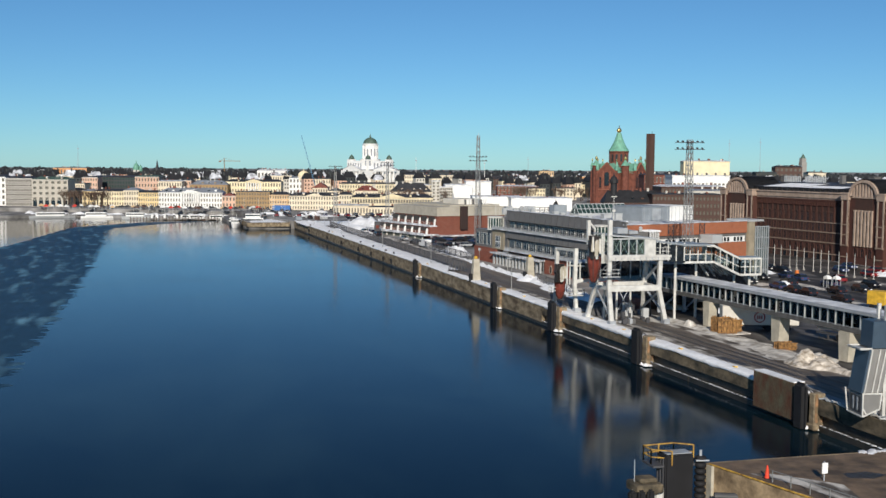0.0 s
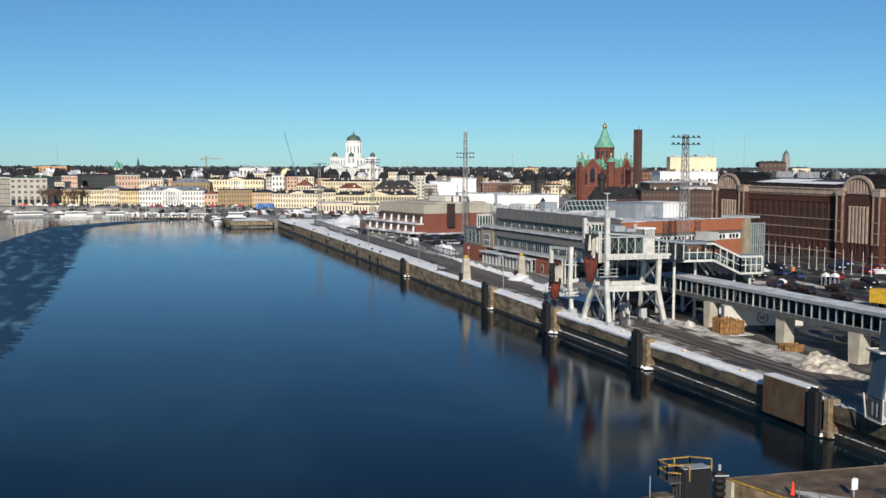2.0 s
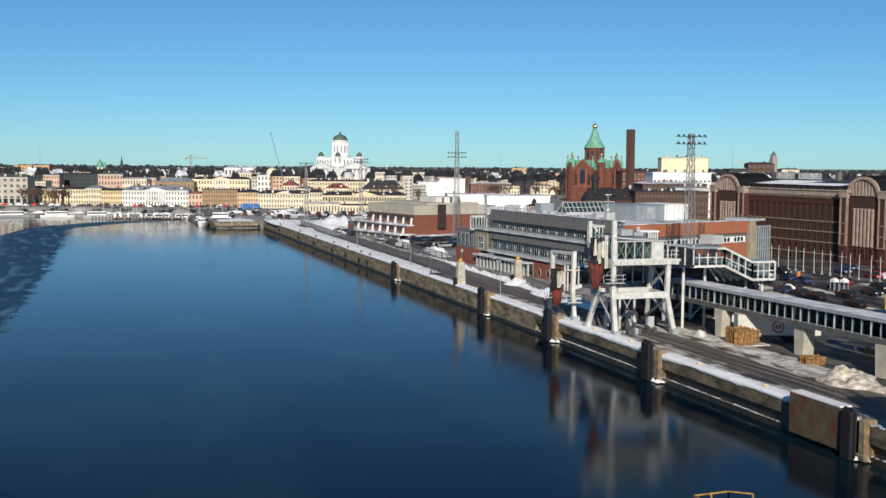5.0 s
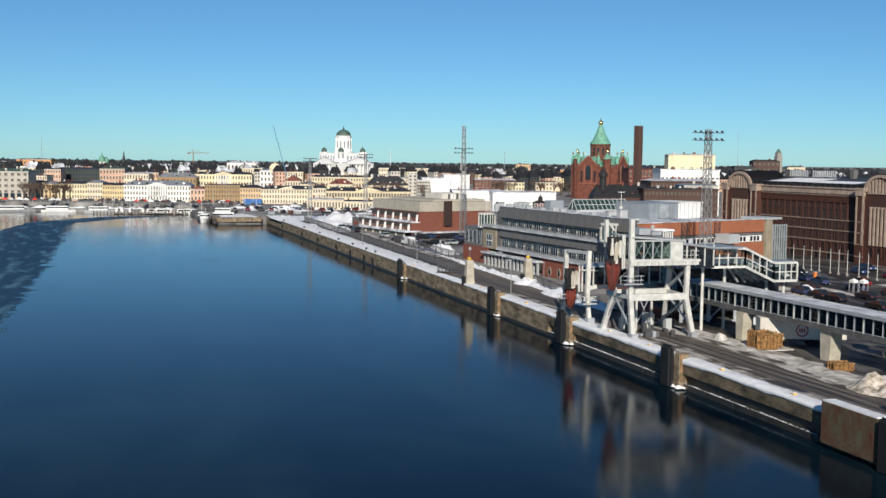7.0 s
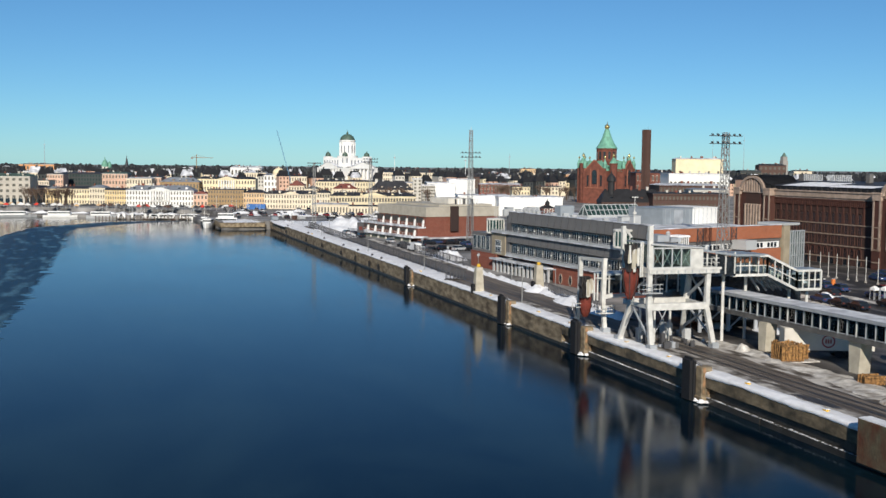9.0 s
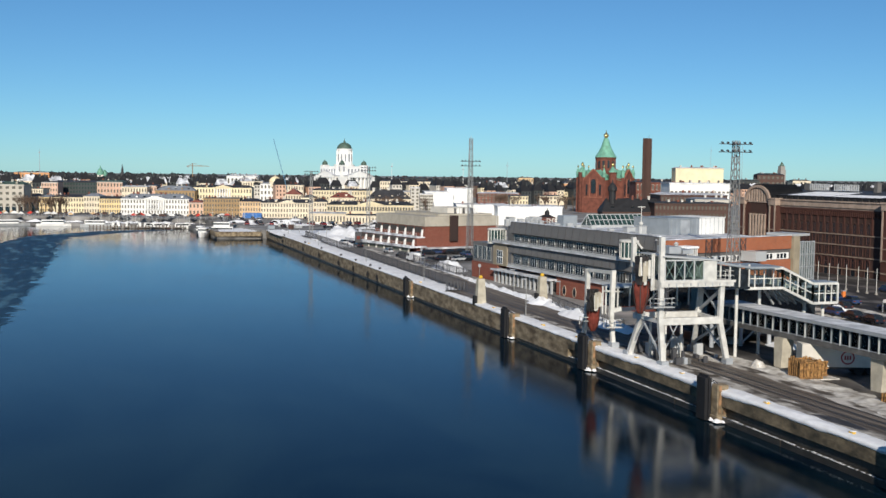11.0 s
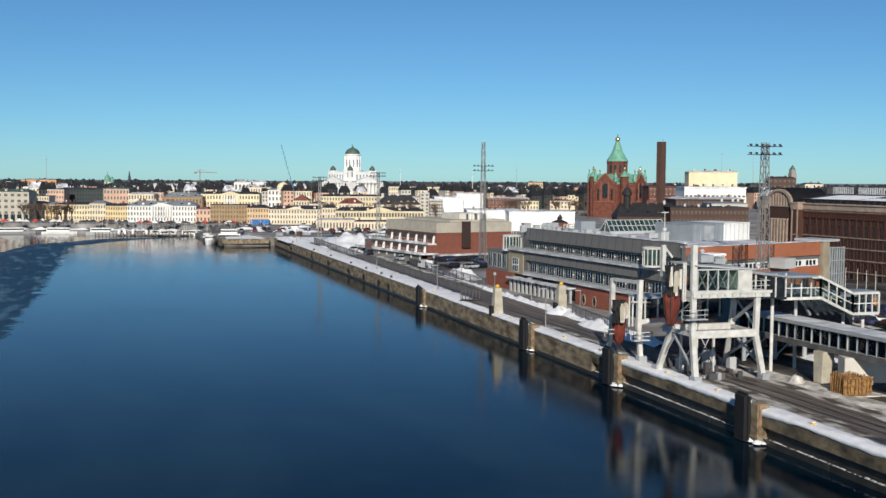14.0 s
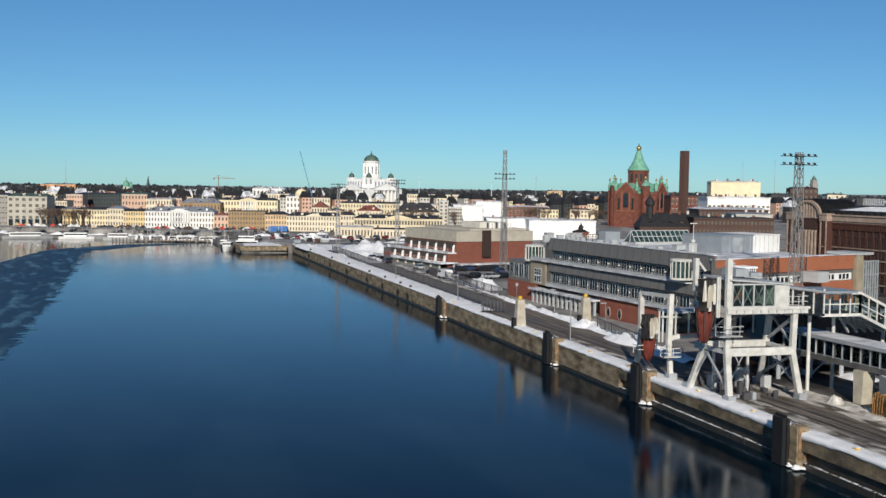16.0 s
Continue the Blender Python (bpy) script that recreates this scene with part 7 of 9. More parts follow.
house("low white guard house by the market", 31.7, 275.2, 15.4, 12.0, 4.3, -14, M_CREAM, M_ROOF_SNOW, 1, 12, 0.5, "hip")
house("low cream annexe with plain windows", 45.1, 269.3, 13.1, 12.0, 3.7, -14, M_CREAM, M_ROOF_DARK, 1, 10, 0.5, "hip")
house("black glass office block behind the waterfront", -70.1, 575.9, 29.2, 20.0, 12.6, -14, M_BLACK_WALL, M_ROOF_DARK, 5, 16, 0.8, "hip", glass=M_GLASS_GREEN)
house("pink brown house with plain windows", -85.2, 559.3, 10.0, 12.0, 12.4, -14, M_PINK, M_ROOF_DARK, 4, 6, 0.7, "hip")
house("white flat-roofed house with plain windows", -101.6, 626.6, 12.8, 12.0, 13.4, -14, M_WHITE, M_ROOF_DARK, 4, 6, 0.4, "hip")
house("cream house with crenellated edge", -90.2, 456.3, 10.2, 12.0, 10.2, -14, M_CREAM, M_ROOF_DARK, 4, 8, 0.3, "hip")
house("long copper-coloured hall on the ridge", -115.2, 995.5, 33.8, 30.0, 16.1, -14, M_ORANGE_WALL, M_ROOF_DARK, 2, 10, 0.6, "hip")
house("rose house with green mansard", -50.4, 497.4, 14.4, 12.0, 13.7, -14, M_PINK, M_COPPER_DARK, 4, 8, 1.0, "hip")
house("pale house behind the city palace", -37.3, 483.0, 14.2, 12.0, 11.2, -14, M_CREAM, M_ROOF_SNOW, 3, 9, 0.7, "hip")
house("pink house behind the city palace", -27.9, 490.8, 6.9, 12.0, 11.8, -14, M_PINK, M_ROOF_DARK, 3, 4, 0.7, "hip")
house("ochre house under a blue-grey roof", -14.4, 486.8, 22.7, 12.0, 9.2, -14, M_OCHRE, M_ROOF_GREY, 2, 12, 2.7, "hip")
house("cream house with a white portico", 13.1, 489.6, 33.8, 12.0, 11.0, -14, M_PALE_YELLOW, M_ROOF_DARK, 3, 20, 1.4, "hip", columns=7, pediment=True)
house("beige house on the slope", 50.3, 645.9, 18.0, 12.0, 13.1, -14, M_CREAM, M_ROOF_SNOW, 3, 10, 1.3, "hip")
house("white hall with arched roof", 62.8, 788.6, 26.4, 20.0, 15.9, -14, M_WHITE, M_ROOF_SNOW, 2, 8, 1.5, "hip")
house("white chapel block with plain windows", 58.6, 601.8, 14.7, 12.0, 12.0, -14, M_WHITE, M_ROOF_GREY, 3, 6, 1.2, "hip")
house("cream house beside the chapel", 69.2, 577.9, 15.5, 12.0, 11.6, -14, M_CREAM, M_ROOF_DARK, 3, 9, 0.8, "hip")
house("dark-roofed house with red gable", 42.5, 418.5, 8.6, 12.0, 8.8, -14, M_CREAM, M_ROOF_RED, 3, 6, 3.2, "gable")
house("cream house among dark roofs", 48.6, 406.2, 7.8, 12.0, 7.5, -14, M_CREAM, M_ROOF_DARK, 2, 5, 1.6, "gable")
house("long yellow house below the cathedral", 92.9, 508.4, 45.0, 12.0, 9.4, -14, M_PALE_YELLOW, M_ROOF_DARK, 3, 26, 1.1, "hip")
house("red-roofed house behind the palace", 63.3, 391.6, 12.4, 12.0, 7.9, -14, M_CREAM, M_ROOF_RED, 2, 8, 2.8, "hip")
house("dark hipped roofs behind the palace", 91.8, 404.3, 23.9, 12.0, 7.0, -14, M_CREAM, M_ROOF_DARK, 2, 14, 5.1, "hip")
house("cream house with white parapet", 112.8, 461.1, 15.3, 12.0, 9.7, -14, M_CREAM, M_ROOF_SNOW, 4, 10, 0.7, "hip")
house("long flat cream block on the hill", 171.7, 653.2, 43.0, 24.0, 14.0, -14, M_CREAM, M_ROOF_DARK, 4, 24, 0.9, "hip")
house("dark flat-roofed block on the hill", 199.8, 749.6, 27.4, 24.0, 16.0, -14, M_BLACK_WALL, M_ROOF_DARK, 2, 10, 0.5, "hip")
house("narrow grey stair tower", 105.4, 400.9, 4.8, 12.0, 13.1, -14, M_PANEL, M_ROOF_SNOW, 7, 2, 0.0, "flat")
house("white gridded office block", 105.5, 379.8, 6.8, 12.0, 10.1, -14, M_PANEL, M_ROOF_SNOW, 6, 6, 0.0, "flat", win=(1.0, 0.9))
house("big plain white block", 117.5, 396.5, 15.3, 26.0, 11.0, -14, M_WHITE, M_ROOF_SNOW, 1, 0, 0.0, "flat")
house("taller part of the plain white block", 130.6, 400.7, 14.2, 24.0, 12.9, -14, M_WHITE, M_ROOF_SNOW, 1, 0, 0.0, "flat")
house("low white hall with a curved roof", 100.2, 276.5, 22.5, 20.0, 7.9, -14, M_WHITE, M_ROOF_SNOW, 1, 0, 0.3, "flat")
house("long white sheet-clad hall", 114.5, 257.2, 27.2, 24.0, 7.8, -14, M_WHITE, M_ROOF_SNOW, 1, 0, 0.0, "flat")
house("red brick block with white windows", 190.1, 501.6, 27.3, 12.0, 8.3, -14, M_BRICK_CHURCH, M_ROOF_SNOW, 3, 12, 0.8, "hip", win=(1.3, 1.6))
house("pale yellow villa among bare trees", 188.3, 460.3, 10.8, 12.0, 7.7, -14, M_PALE_YELLOW, M_ROOF_DARK, 3, 6, 0.7, "hip")
house("cream villa among bare trees", 214.0, 473.9, 12.9, 12.0, 7.5, -14, M_CREAM, M_ROOF_DARK, 3, 6, 0.7, "hip")
house("cream tower block with orange side", 295.7, 722.5, 12.5, 12.0, 17.3, -14, M_PEACH, M_ROOF_DARK, 4, 6, 0.5, "hip")
house("long dark-roofed street block", 258.2, 680.5, 33.1, 12.0, 10.3, -14, M_CREAM, M_ROOF_DARK, 3, 14, 3.3, "hip")
house("dark-roofed street block with plain windows", 283.4, 652.3, 34.3, 12.0, 9.0, -14, M_CREAM, M_ROOF_DARK, 3, 14, 4.2, "hip")
house("dark-roofed street block on the ridge", 239.5, 737.9, 44.3, 12.0, 9.9, -14, M_BROWN_WALL, M_ROOF_DARK, 3, 14, 3.0, "hip")
house("orange gabled house beside the church", 271.0, 572.9, 8.5, 12.0, 14.6, -14, M_ORANGE_WALL, M_ROOF_DARK, 3, 3, 2.5, "gable", win=(1.0, 2.0))
house("black-roofed house with a small black turret", 110.3, 154.3, 20.6, 9.0, 9.6, -14, M_BROWN_WALL, M_ROOF_BLACK, 1, 6, 4.4, "hip", turret=(-6.5, 2.6), lift=2.2)
house("brick house with a small black dome", 102.3, 208.3, 5.0, 6.0, 5.5, -14, M_BRICK_CHURCH, M_ROOF_BLACK, 1, 3, 0.9, "hip", turret=(0, 1.5))
house("red brown brick block", 191.6, 293.4, 18.1, 14.0, 18.3, -14, M_BRICK_CHURCH, M_ROOF_DARK, 4, 10, 0.6, "hip")
house("white long attic block", 170.6, 216.0, 24.4, 14.0, 18.6, -14, M_WHITE, M_ROOF_SNOW, 3, 14, 0.2, "flat", win=(1.0, 0.6))
house("brown block with deep snowy eaves", 147.7, 180.5, 24.5, 16.0, 14.8, -14, M_BROWN_WALL, M_ROOF_SNOW, 5, 18, 0.7, "hip")
house("brown flat block with dark eaves", 126.8, 144.6, 25.3, 16.0, 12.7, -14, M_BROWN_WALL, M_ROOF_BLACK, 5, 20, 0.2, "hip")
house("yellow cream block on the ridge with rounded ends", 232.7, 324.0, 24.5, 8.0, 25.3, -14, M_PALE_YELLOW, M_ROOF_SNOW, 2, 5, 0.6, "hip", win=(1.0, 1.6))
house("dark castle-like block on the ridge", 586.1, 796.7, 27.5, 12.0, 22.4, -14, M_BROWN_WALL, M_ROOF_DARK, 4, 6, 1.7, "hip")
house("dark block on the ridge", 536.9, 758.2, 20.3, 12.0, 17.3, -14, M_BLACK_WALL, M_ROOF_DARK, 2, 6, 0.5, "hip")
house("pale block on the ridge", 525.0, 657.3, 15.9, 12.0, 17.7, -14, M_CREAM, M_ROOF_DARK, 2, 5, 1.0, "hip")
house("grey gable block beside the warehouse", 143.7, 160.7, 12.3, 12.0, 13.7, -14, M_PANEL, M_ROOF_GREY, 3, 8, 0.6, "hip")

# ---- white domed cathedral ----
cath = thing("cathedral", "white neoclassical cathedral with green domes", "church", pose(136.8, 722, DECK, 0, 0, 26))


def cpart(name, bm, material, label=""):
    return part(name, bm, material, cath, label)


def zc(z):
    return z - DECK


bm = B()
box(bm, -17.6, 17.6, -17.6, 17.6, 0, zc(20.1))
cpart("lower_body", bm, M_WHITE)
bm = B()
box(bm, -10.5, 10.5, -16.5, 16.5, zc(20.1), zc(28.2))
box(bm, -16.5, 16.5, -10.5, 10.5, zc(20.1), zc(28.2))
cpart("cross_body", bm, M_WHITE)
for a in range(4):
    R = pose(0, 0, 0, 0, 0, 90 * a)
    bm = B()
    v0 = [bm.verts.new(c) for c in ((-12, -20, zc(20.6)), (12, -20, zc(20.6)), (0, -20, zc(24.6)))]
    v1 = [bm.verts.new(c) for c in ((-12, -10, zc(20.6)), (12, -10, zc(20.6)), (0, -10, zc(24.6)))]
    bm.faces.new(v0)
    bm.faces.new(v1[::-1])
    for i in range(3):
        bm.faces.new((v0[i], v0[(i + 1) % 3], v1[(i + 1) % 3], v1[i]))
    part("portico_gable", bm, M_WHITE, cath, at=R)
    bm = B()
    for s in (-1, 1):
        bm.faces.new([bm.verts.new(c) for c in ((0, -20.3, zc(24.9)), (s * 12.6, -20.3, zc(20.7)), (s * 12.6, -10, zc(20.7)), (0, -10, zc(24.9)))])
    part("portico_roof", bm, M_ROOF_SNOW, cath, at=R)
    bm = B()
    box(bm, -11.4, 11.4, -20.3, -17, zc(19.2), zc(20.6))
    part("entablature", bm, M_WHITE, cath, at=R)
    for k in range(6):
        bm = B()
        ring(bm, [(1.0, 0), (0.85, zc(19.2))], 10, -9.8 + 3.92 * k, -19.2)
        part("column", bm, M_WHITE, cath, at=R)
    for k in range(6):
        bm = B()
        box(bm, -9.2 + 3.4 * k, -8.0 + 3.4 * k, -16.6, -16.4, zc(22), zc(26))
        part("window", bm, M_ROOF_GREY, cath, at=R)
for sx, sy in ((-1, -1), (1, -1), (1, 1), (-1, 1)):
    R = pose(sx * 11.2, sy * 11.2, 0)
    bm = B()
    box(bm, -2.6, 2.6, -2.6, 2.6, 0, zc(29.2))
    part("corner_tower", bm, M_WHITE, cath, at=R)
    bm = B()
    ring(bm, [(2.4, zc(29.2)), (2.3, zc(30.4)), (1.7, zc(31.8)), (0.5, zc(32.6)), (0.1, zc(33.6))], 14)
    smooth(part("small_dome", bm, M_COPPER_DARK, cath, "green copper dome", at=R))
    for k in range(2):
        bm = B()
        box(bm, -0.8, 0.8, -2.7, 2.7, zc(24), zc(28))
        part("tower_window", bm, M_ROOF_GREY, cath, at=R @ pose(0, 0, 0, 0, 0, 90 * k))
bm = B()
ring(bm, [(8.4, zc(28)), (8.4, zc(29.6)), (6.2, zc(29.8)), (6.1, zc(41.2)), (6.6, zc(41.5)), (6.6, zc(42.4)), (5.9, zc(42.5))], 24)
cpart("drum", bm, M_WHITE)
for k in range(12):
    bm = B()
    box(bm, -0.5, 0.5, -6.2, -6.0, zc(32), zc(38))
    part("drum_window", bm, M_ROOF_GREY, cath, at=pose(0, 0, 0, 0, 0, 30 * k))
    bm = B()
    ring(bm, [(0.45, zc(30)), (0.4, zc(41))], 8, 0, -6.25)
    part("drum_column", bm, M_WHITE, cath, at=pose(0, 0, 0, 0, 0, 30 * k + 15))
bm = B()
ring(bm, [(6.1, zc(42.4))] + [(6.0 * math.cos(math.pi / 2 * k / 8), zc(42.5) + 5.0 * math.sin(math.pi / 2 * k / 8)) for k in range(8)] + [(0.9, zc(47.4)), (0.8, zc(48.6)), (0.2, zc(49.4)), (0.12, zc(51.0))], 24)
smooth(cpart("main_dome", bm, M_COPPER_DARK, "dark green copper dome"))

# ---- red brick orthodox church ----
usp = thing("brick_church", "red brick church with green tent roof and gilded cupolas", "church", pose(218.6, 404, DECK, 0, 0, 37))


def up(name, bm, material, label="", at=None):
    return part(name, bm, material, usp, label, at)


bm = B()
box(bm, -14, 14, -7.5, 7.5, 0, zc(21.5))
box(bm, -7, 7, -14.5, 14.5, 0, zc(22.5))
up("body", bm, M_BRICK_CHURCH)
bm = B()
box(bm, -10, 10, -10, 10, 0, zc(20.5))
up("aisles", bm, M_BRICK_CHURCH)
for a in range(4):
    R = pose(0, 0, 0, 0, 0, 90 * a)
    bm = B()
    f = 14.6 if a % 2 == 0 else 14.1
    v0 = [bm.verts.new(c) for c in ((-6.2, -f, zc(21.5)), (6.2, -f, zc(21.5)), (0, -f, zc(27.5)))]
    v1 = [bm.verts.new(c) for c in ((-6.2, -f + 1.2, zc(21.5)), (6.2, -f + 1.2, zc(21.5)), (0, -f + 1.2, zc(27.5)))]
    bm.faces.new(v0)
    bm.faces.new(v1[::-1])
    for i in range(3):
        bm.faces.new((v0[i], v0[(i + 1) % 3], v1[(i + 1) % 3], v1[i]))
    up("gable", bm, M_BRICK_CHURCH, at=R)
    bm = B()
    for s in (-1, 1):
        bm.faces.new([bm.verts.new(c) for c in ((0, -f + 0.8, zc(26.8)), (s * 7.2, -f + 0.8, zc(21.4)), (s * 7.2, -3, zc(22.4)), (0, -3, zc(27.6)))])
    up("green_roof", bm, M_COPPER, at=R)
    bm = B()
    box(bm, -1.5, 1.5, -f - 0.12, -f + 0.2, zc(14), zc(20.5))
    n = 9
    a0 = [bm.verts.new((1.5 * math.cos(math.pi * k / 8), -f - 0.12, zc(20.5) + 1.5 * math.sin(math.pi * k / 8))) for k in range(n)]
    bm.faces.new(a0)
    up("arched_window", bm, M_GLASS, at=R)
    for s in (-1, 1):
        bm = B()
        box(bm, s * 4.2 - 0.5, s * 4.2 + 0.5, -f - 0.1, -f + 0.2, zc(13), zc(19))
        up("slit_window", bm, M_GLASS, at=R)
        bm = B()
        box(bm, s * 6.3 - 0.6, s * 6.3 + 0.6, -f - 0.3, -f + 0.6, 0, zc(23))
        up("buttress", bm, M_BRICK_CHURCH, at=R)
        bm = B()
        ring(bm, [(1.0, zc(23)), (1.0, zc(25.2)), (1.2, zc(25.3)), (0.1, zc(28.5))], 8, s * 6.3, -f + 0.4)
        up("turret", bm, M_COPPER, "green turret", at=R)
        bm = B()
        ring(bm, [(0.15, zc(28.2)), (0.5, zc(28.8)), (0.45, zc(29.3)), (0.05, zc(29.9))], 10, s * 6.3, -f + 0.4)
        smooth(up("turret_cupola", bm, M_GOLD, "gilded cupola", at=R))
for sx, sy in ((-1, -1), (1, -1), (1, 1), (-1, 1)):
    R = pose(sx * 9.6, sy * 9.6, 0)
    bm = B()
    ring(bm, [(2.2, 0), (2.2, zc(25.2)), (2.5, zc(25.4)), (2.5, zc(25.8))], 10)
    up("corner_turret", bm, M_BRICK_CHURCH, at=R)
    bm = B()
    ring(bm, [(2.5, zc(25.8)), (1.0, zc(28.2)), (0.4, zc(29.0))], 10)
    up("corner_roof", bm, M_COPPER, at=R)
    bm = B()
    ring(bm, [(0.3, zc(29)), (0.8, zc(29.9)), (0.7, zc(30.6)), (0.05, zc(31.6))], 10)
    smooth(up("corner_cupola", bm, M_GOLD, "gilded cupola", at=R))
bm = B()
ring(bm, [(6.6, zc(20)), (6.6, zc(26.8)), (5.5, zc(27.2)), (5.4, zc(33.2)), (5.9, zc(33.5)), (5.9, zc(34.3))], 12)
up("drum", bm, M_BRICK_CHURCH)
for k in range(12):
    bm = B()
    box(bm, -0.6, 0.6, -5.5, -5.25, zc(28.2), zc(32.4))
    up("drum_window", bm, M_GLASS, at=pose(0, 0, 0, 0, 0, 30 * k + 15))
    bm = B()
    box(bm, -0.3, 0.3, -5.75, -5.3, zc(27.2), zc(33.3))
    up("drum_pilaster", bm, M_BRICK_CHURCH, at=pose(0, 0, 0, 0, 0, 30 * k))
bm = B()
ring(bm, [(6.2, zc(34.3)), (4.4, zc(37.0)), (2.9, zc(40.0)), (1.7, zc(43.5)), (1.1, zc(45.2))], 12)
up("tent_roof", bm, M_COPPER, "green copper tent roof")
bm = B()
ring(bm, [(0.9, zc(45.2)), (1.0, zc(45.6)), (1.5, zc(46.4)), (1.3, zc(47.2)), (0.3, zc(48.2)), (0.08, zc(49.6))], 14)
smooth(up("cupola", bm, M_GOLD, "gilded onion cupola"))
for a in range(4):
    # round-arched window pairs, stone-like brick courses and lean-to roofs on each side
    R = pose(0, 0, 0, 0, 0, 90 * a)
    f = 10.1
    for x in (-9.0, 9.0):
        for z in (9.5, 15.0):
            bm = B()
            pts = [(x - 0.7, zc(z)), (x + 0.7, zc(z))] + [(x + 0.7 * math.cos(math.pi * k / 6), zc(z + 2.6) + 0.7 * math.sin(math.pi * k / 6)) for k in range(7)]
            bm.faces.new([bm.verts.new((px, -f - 0.06, pz)) for px, pz in pts])
            bmesh.ops.solidify(bm, geom=bm.faces[:], thickness=0.1)
            up("aisle_window", bm, M_GLASS, at=R)
    for z in (12.8, 18.9):
        bm = B()
        box(bm, -10.25, 10.25, -10.25, -10.0, zc(z), zc(z) + 0.45)
        up("brick_course", bm, M_BRICK_PALE, at=R)
    bm = B()
    for s in (-1, 1):
        bm.faces.new([bm.verts.new(c) for c in ((s * 6.5, -10.5, zc(20.4)), (s * 11.2, -10.5, zc(20.4)), (s * 9.0, -5.5, zc(24.2)), (s * 4.0, -5.5, zc(24.6)))])
    up("lean_to_roof", bm, M_COPPER, "green copper lean-to roof", at=R)
    f = 14.6 if a % 2 == 0 else 14.1
    bm = B()
    for s in (-1, 1):
        beam(bm, (s * 6.4, -f - 0.1, zc(21.6)), (0, -f - 0.1, zc(27.6)), 0.5)
    for x in (-2.3, 2.3):
        box(bm, x - 0.25, x + 0.25, -f - 0.3, -f + 0.1, zc(12), zc(22.5))
    box(bm, -6.3, 6.3, -f - 0.2, -f + 0.1, zc(11.6), zc(12.1))
    up("gable_moulding", bm, M_BRICK_PALE, "lighter brick moulding", at=R)
bm = B()
ring(bm, [(4.2, 0), (4.2, zc(19.5)), (3.2, zc(21.6)), (0.6, zc(22.8))], 14, 10.5, -9.5)
up("apse", bm, (M_BRICK_CHURCH,))
bm = B()
ring(bm, [(4.5, zc(19.6)), (3.4, zc(21.9)), (0.5, zc(23.2))], 14, 10.5, -9.5)
up("apse_roof", bm, M_COPPER)

# ---- single landmarks on the skyline ----
root = thing("brick_chimney", "tall square dark brick chimney", "chimney", pose(145.6, 213.6, DECK, 0, 0, 20))
bm = B()
box(bm, -1.25, 1.25, -1.25, 1.25, 0, 36.0)
part("shaft", bm, M_BROWN_WALL, root)
bm = B()
for s in (-1, 1):
    box(bm, s * 0.8 - 0.25, s * 0.8 + 0.25, -1.42, 1.42, 0, 35.4)
    box(bm, -1.42, 1.42, s * 0.8 - 0.25, s * 0.8 + 0.25, 0, 35.35)
part("shaft_rib", bm, M_BROWN_WALL, root)
bm = B()
tube(bm, (0.8, 0, 36), (0.8, 0, 37.2), 0.05)
part("rod", bm, M_STEEL_DARK, root)

root = thing("stone_tower", "distant grey granite church tower", "tower", pose(802, 1100, DECK))
bm = B()
box(bm, -3.8, 3.8, -3.8, 3.8, 0, 29)
box(bm, -3.2, 3.2, -3.2, 3.2, 29, 34)
part("shaft", bm, M_GREY_STONE, root)
bm = B()
ring(bm, [(3.4, 34), (2.2, 36.5), (0.3, 39.5)], 8)
part("tower_roof", bm, M_COPPER_DARK, root)

root = thing("green_domed_tower", "distant tower with pale green copper dome", "tower", pose(-52.4, 822, DECK))
bm = B()
box(bm, -2.6, 2.6, -2.6, 2.6, 0, 15.5)
part("shaft", bm, M_PANEL, root)
bm = B()
ring(bm, [(2.9, 15.5), (2.7, 17.8), (1.8, 20.0), (0.5, 21.4), (0.1, 24)], 12)
part("dome", bm, M_COPPER, root)
bm = B()
ring(bm, [(2.0, 13), (2.0, 16), (1.4, 18.5), (0.1, 20)], 10, 3.6, 1)
part("side_dome", bm, M_COPPER, root)

root = thing("church_spire", "distant dark pointed church spire", "spire", pose(-34.6, 817, DECK))
bm = B()
box(bm, -1.6, 1.6, -1.6, 1.6, 0, 15)
part("shaft", bm, M_BROWN_WALL, root)
bm = B()
ring(bm, [(1.8, 15), (0.9, 20), (0.1, 25)], 8)
part("spire", bm, M_ROOF_DARK, root)

root = thing("chapel_dome", "pale yellow dome on a white drum", "dome", pose(62.0, 604, DECK))
bm = B()
ring(bm, [(4.4, 10), (4.4, 13.2)], 20)
part("drum", bm, M_CREAM, root)
bm = B()
ring(bm, [(4.3 * math.cos(math.pi / 2 * k / 7), 13.2 + 4.0 * math.sin(math.pi / 2 * k / 7)) for k in range(7)] + [(0.3, 17.3), (0.1, 18.6)], 20)
smooth(part("dome", bm, M_PALE_YELLOW, root))

root = thing("tower_crane", "distant rusty orange tower crane", "crane", pose(31.2, 903, DECK))
bm = B()
beam(bm, (0, 0, 0), (0, 0, 26.8), 0.7)
part("mast", bm, M_RUST, root)
bm = B()
beam(bm, (-5.0, 0, 24.2), (15.5, 0, 24.0), 0.5)
beam(bm, (0, 0, 26.8), (10, 0, 24.2), 0.15)
beam(bm, (0, 0, 26.8), (-4.6, 0, 24.3), 0.15)
part("jib", bm, M_RUST, root)
bm = B()
box(bm, -5.2, -3.2, -0.8, 0.8, 22.8, 24.2)
part("counterweight", bm, M_CONC_GREY, root)

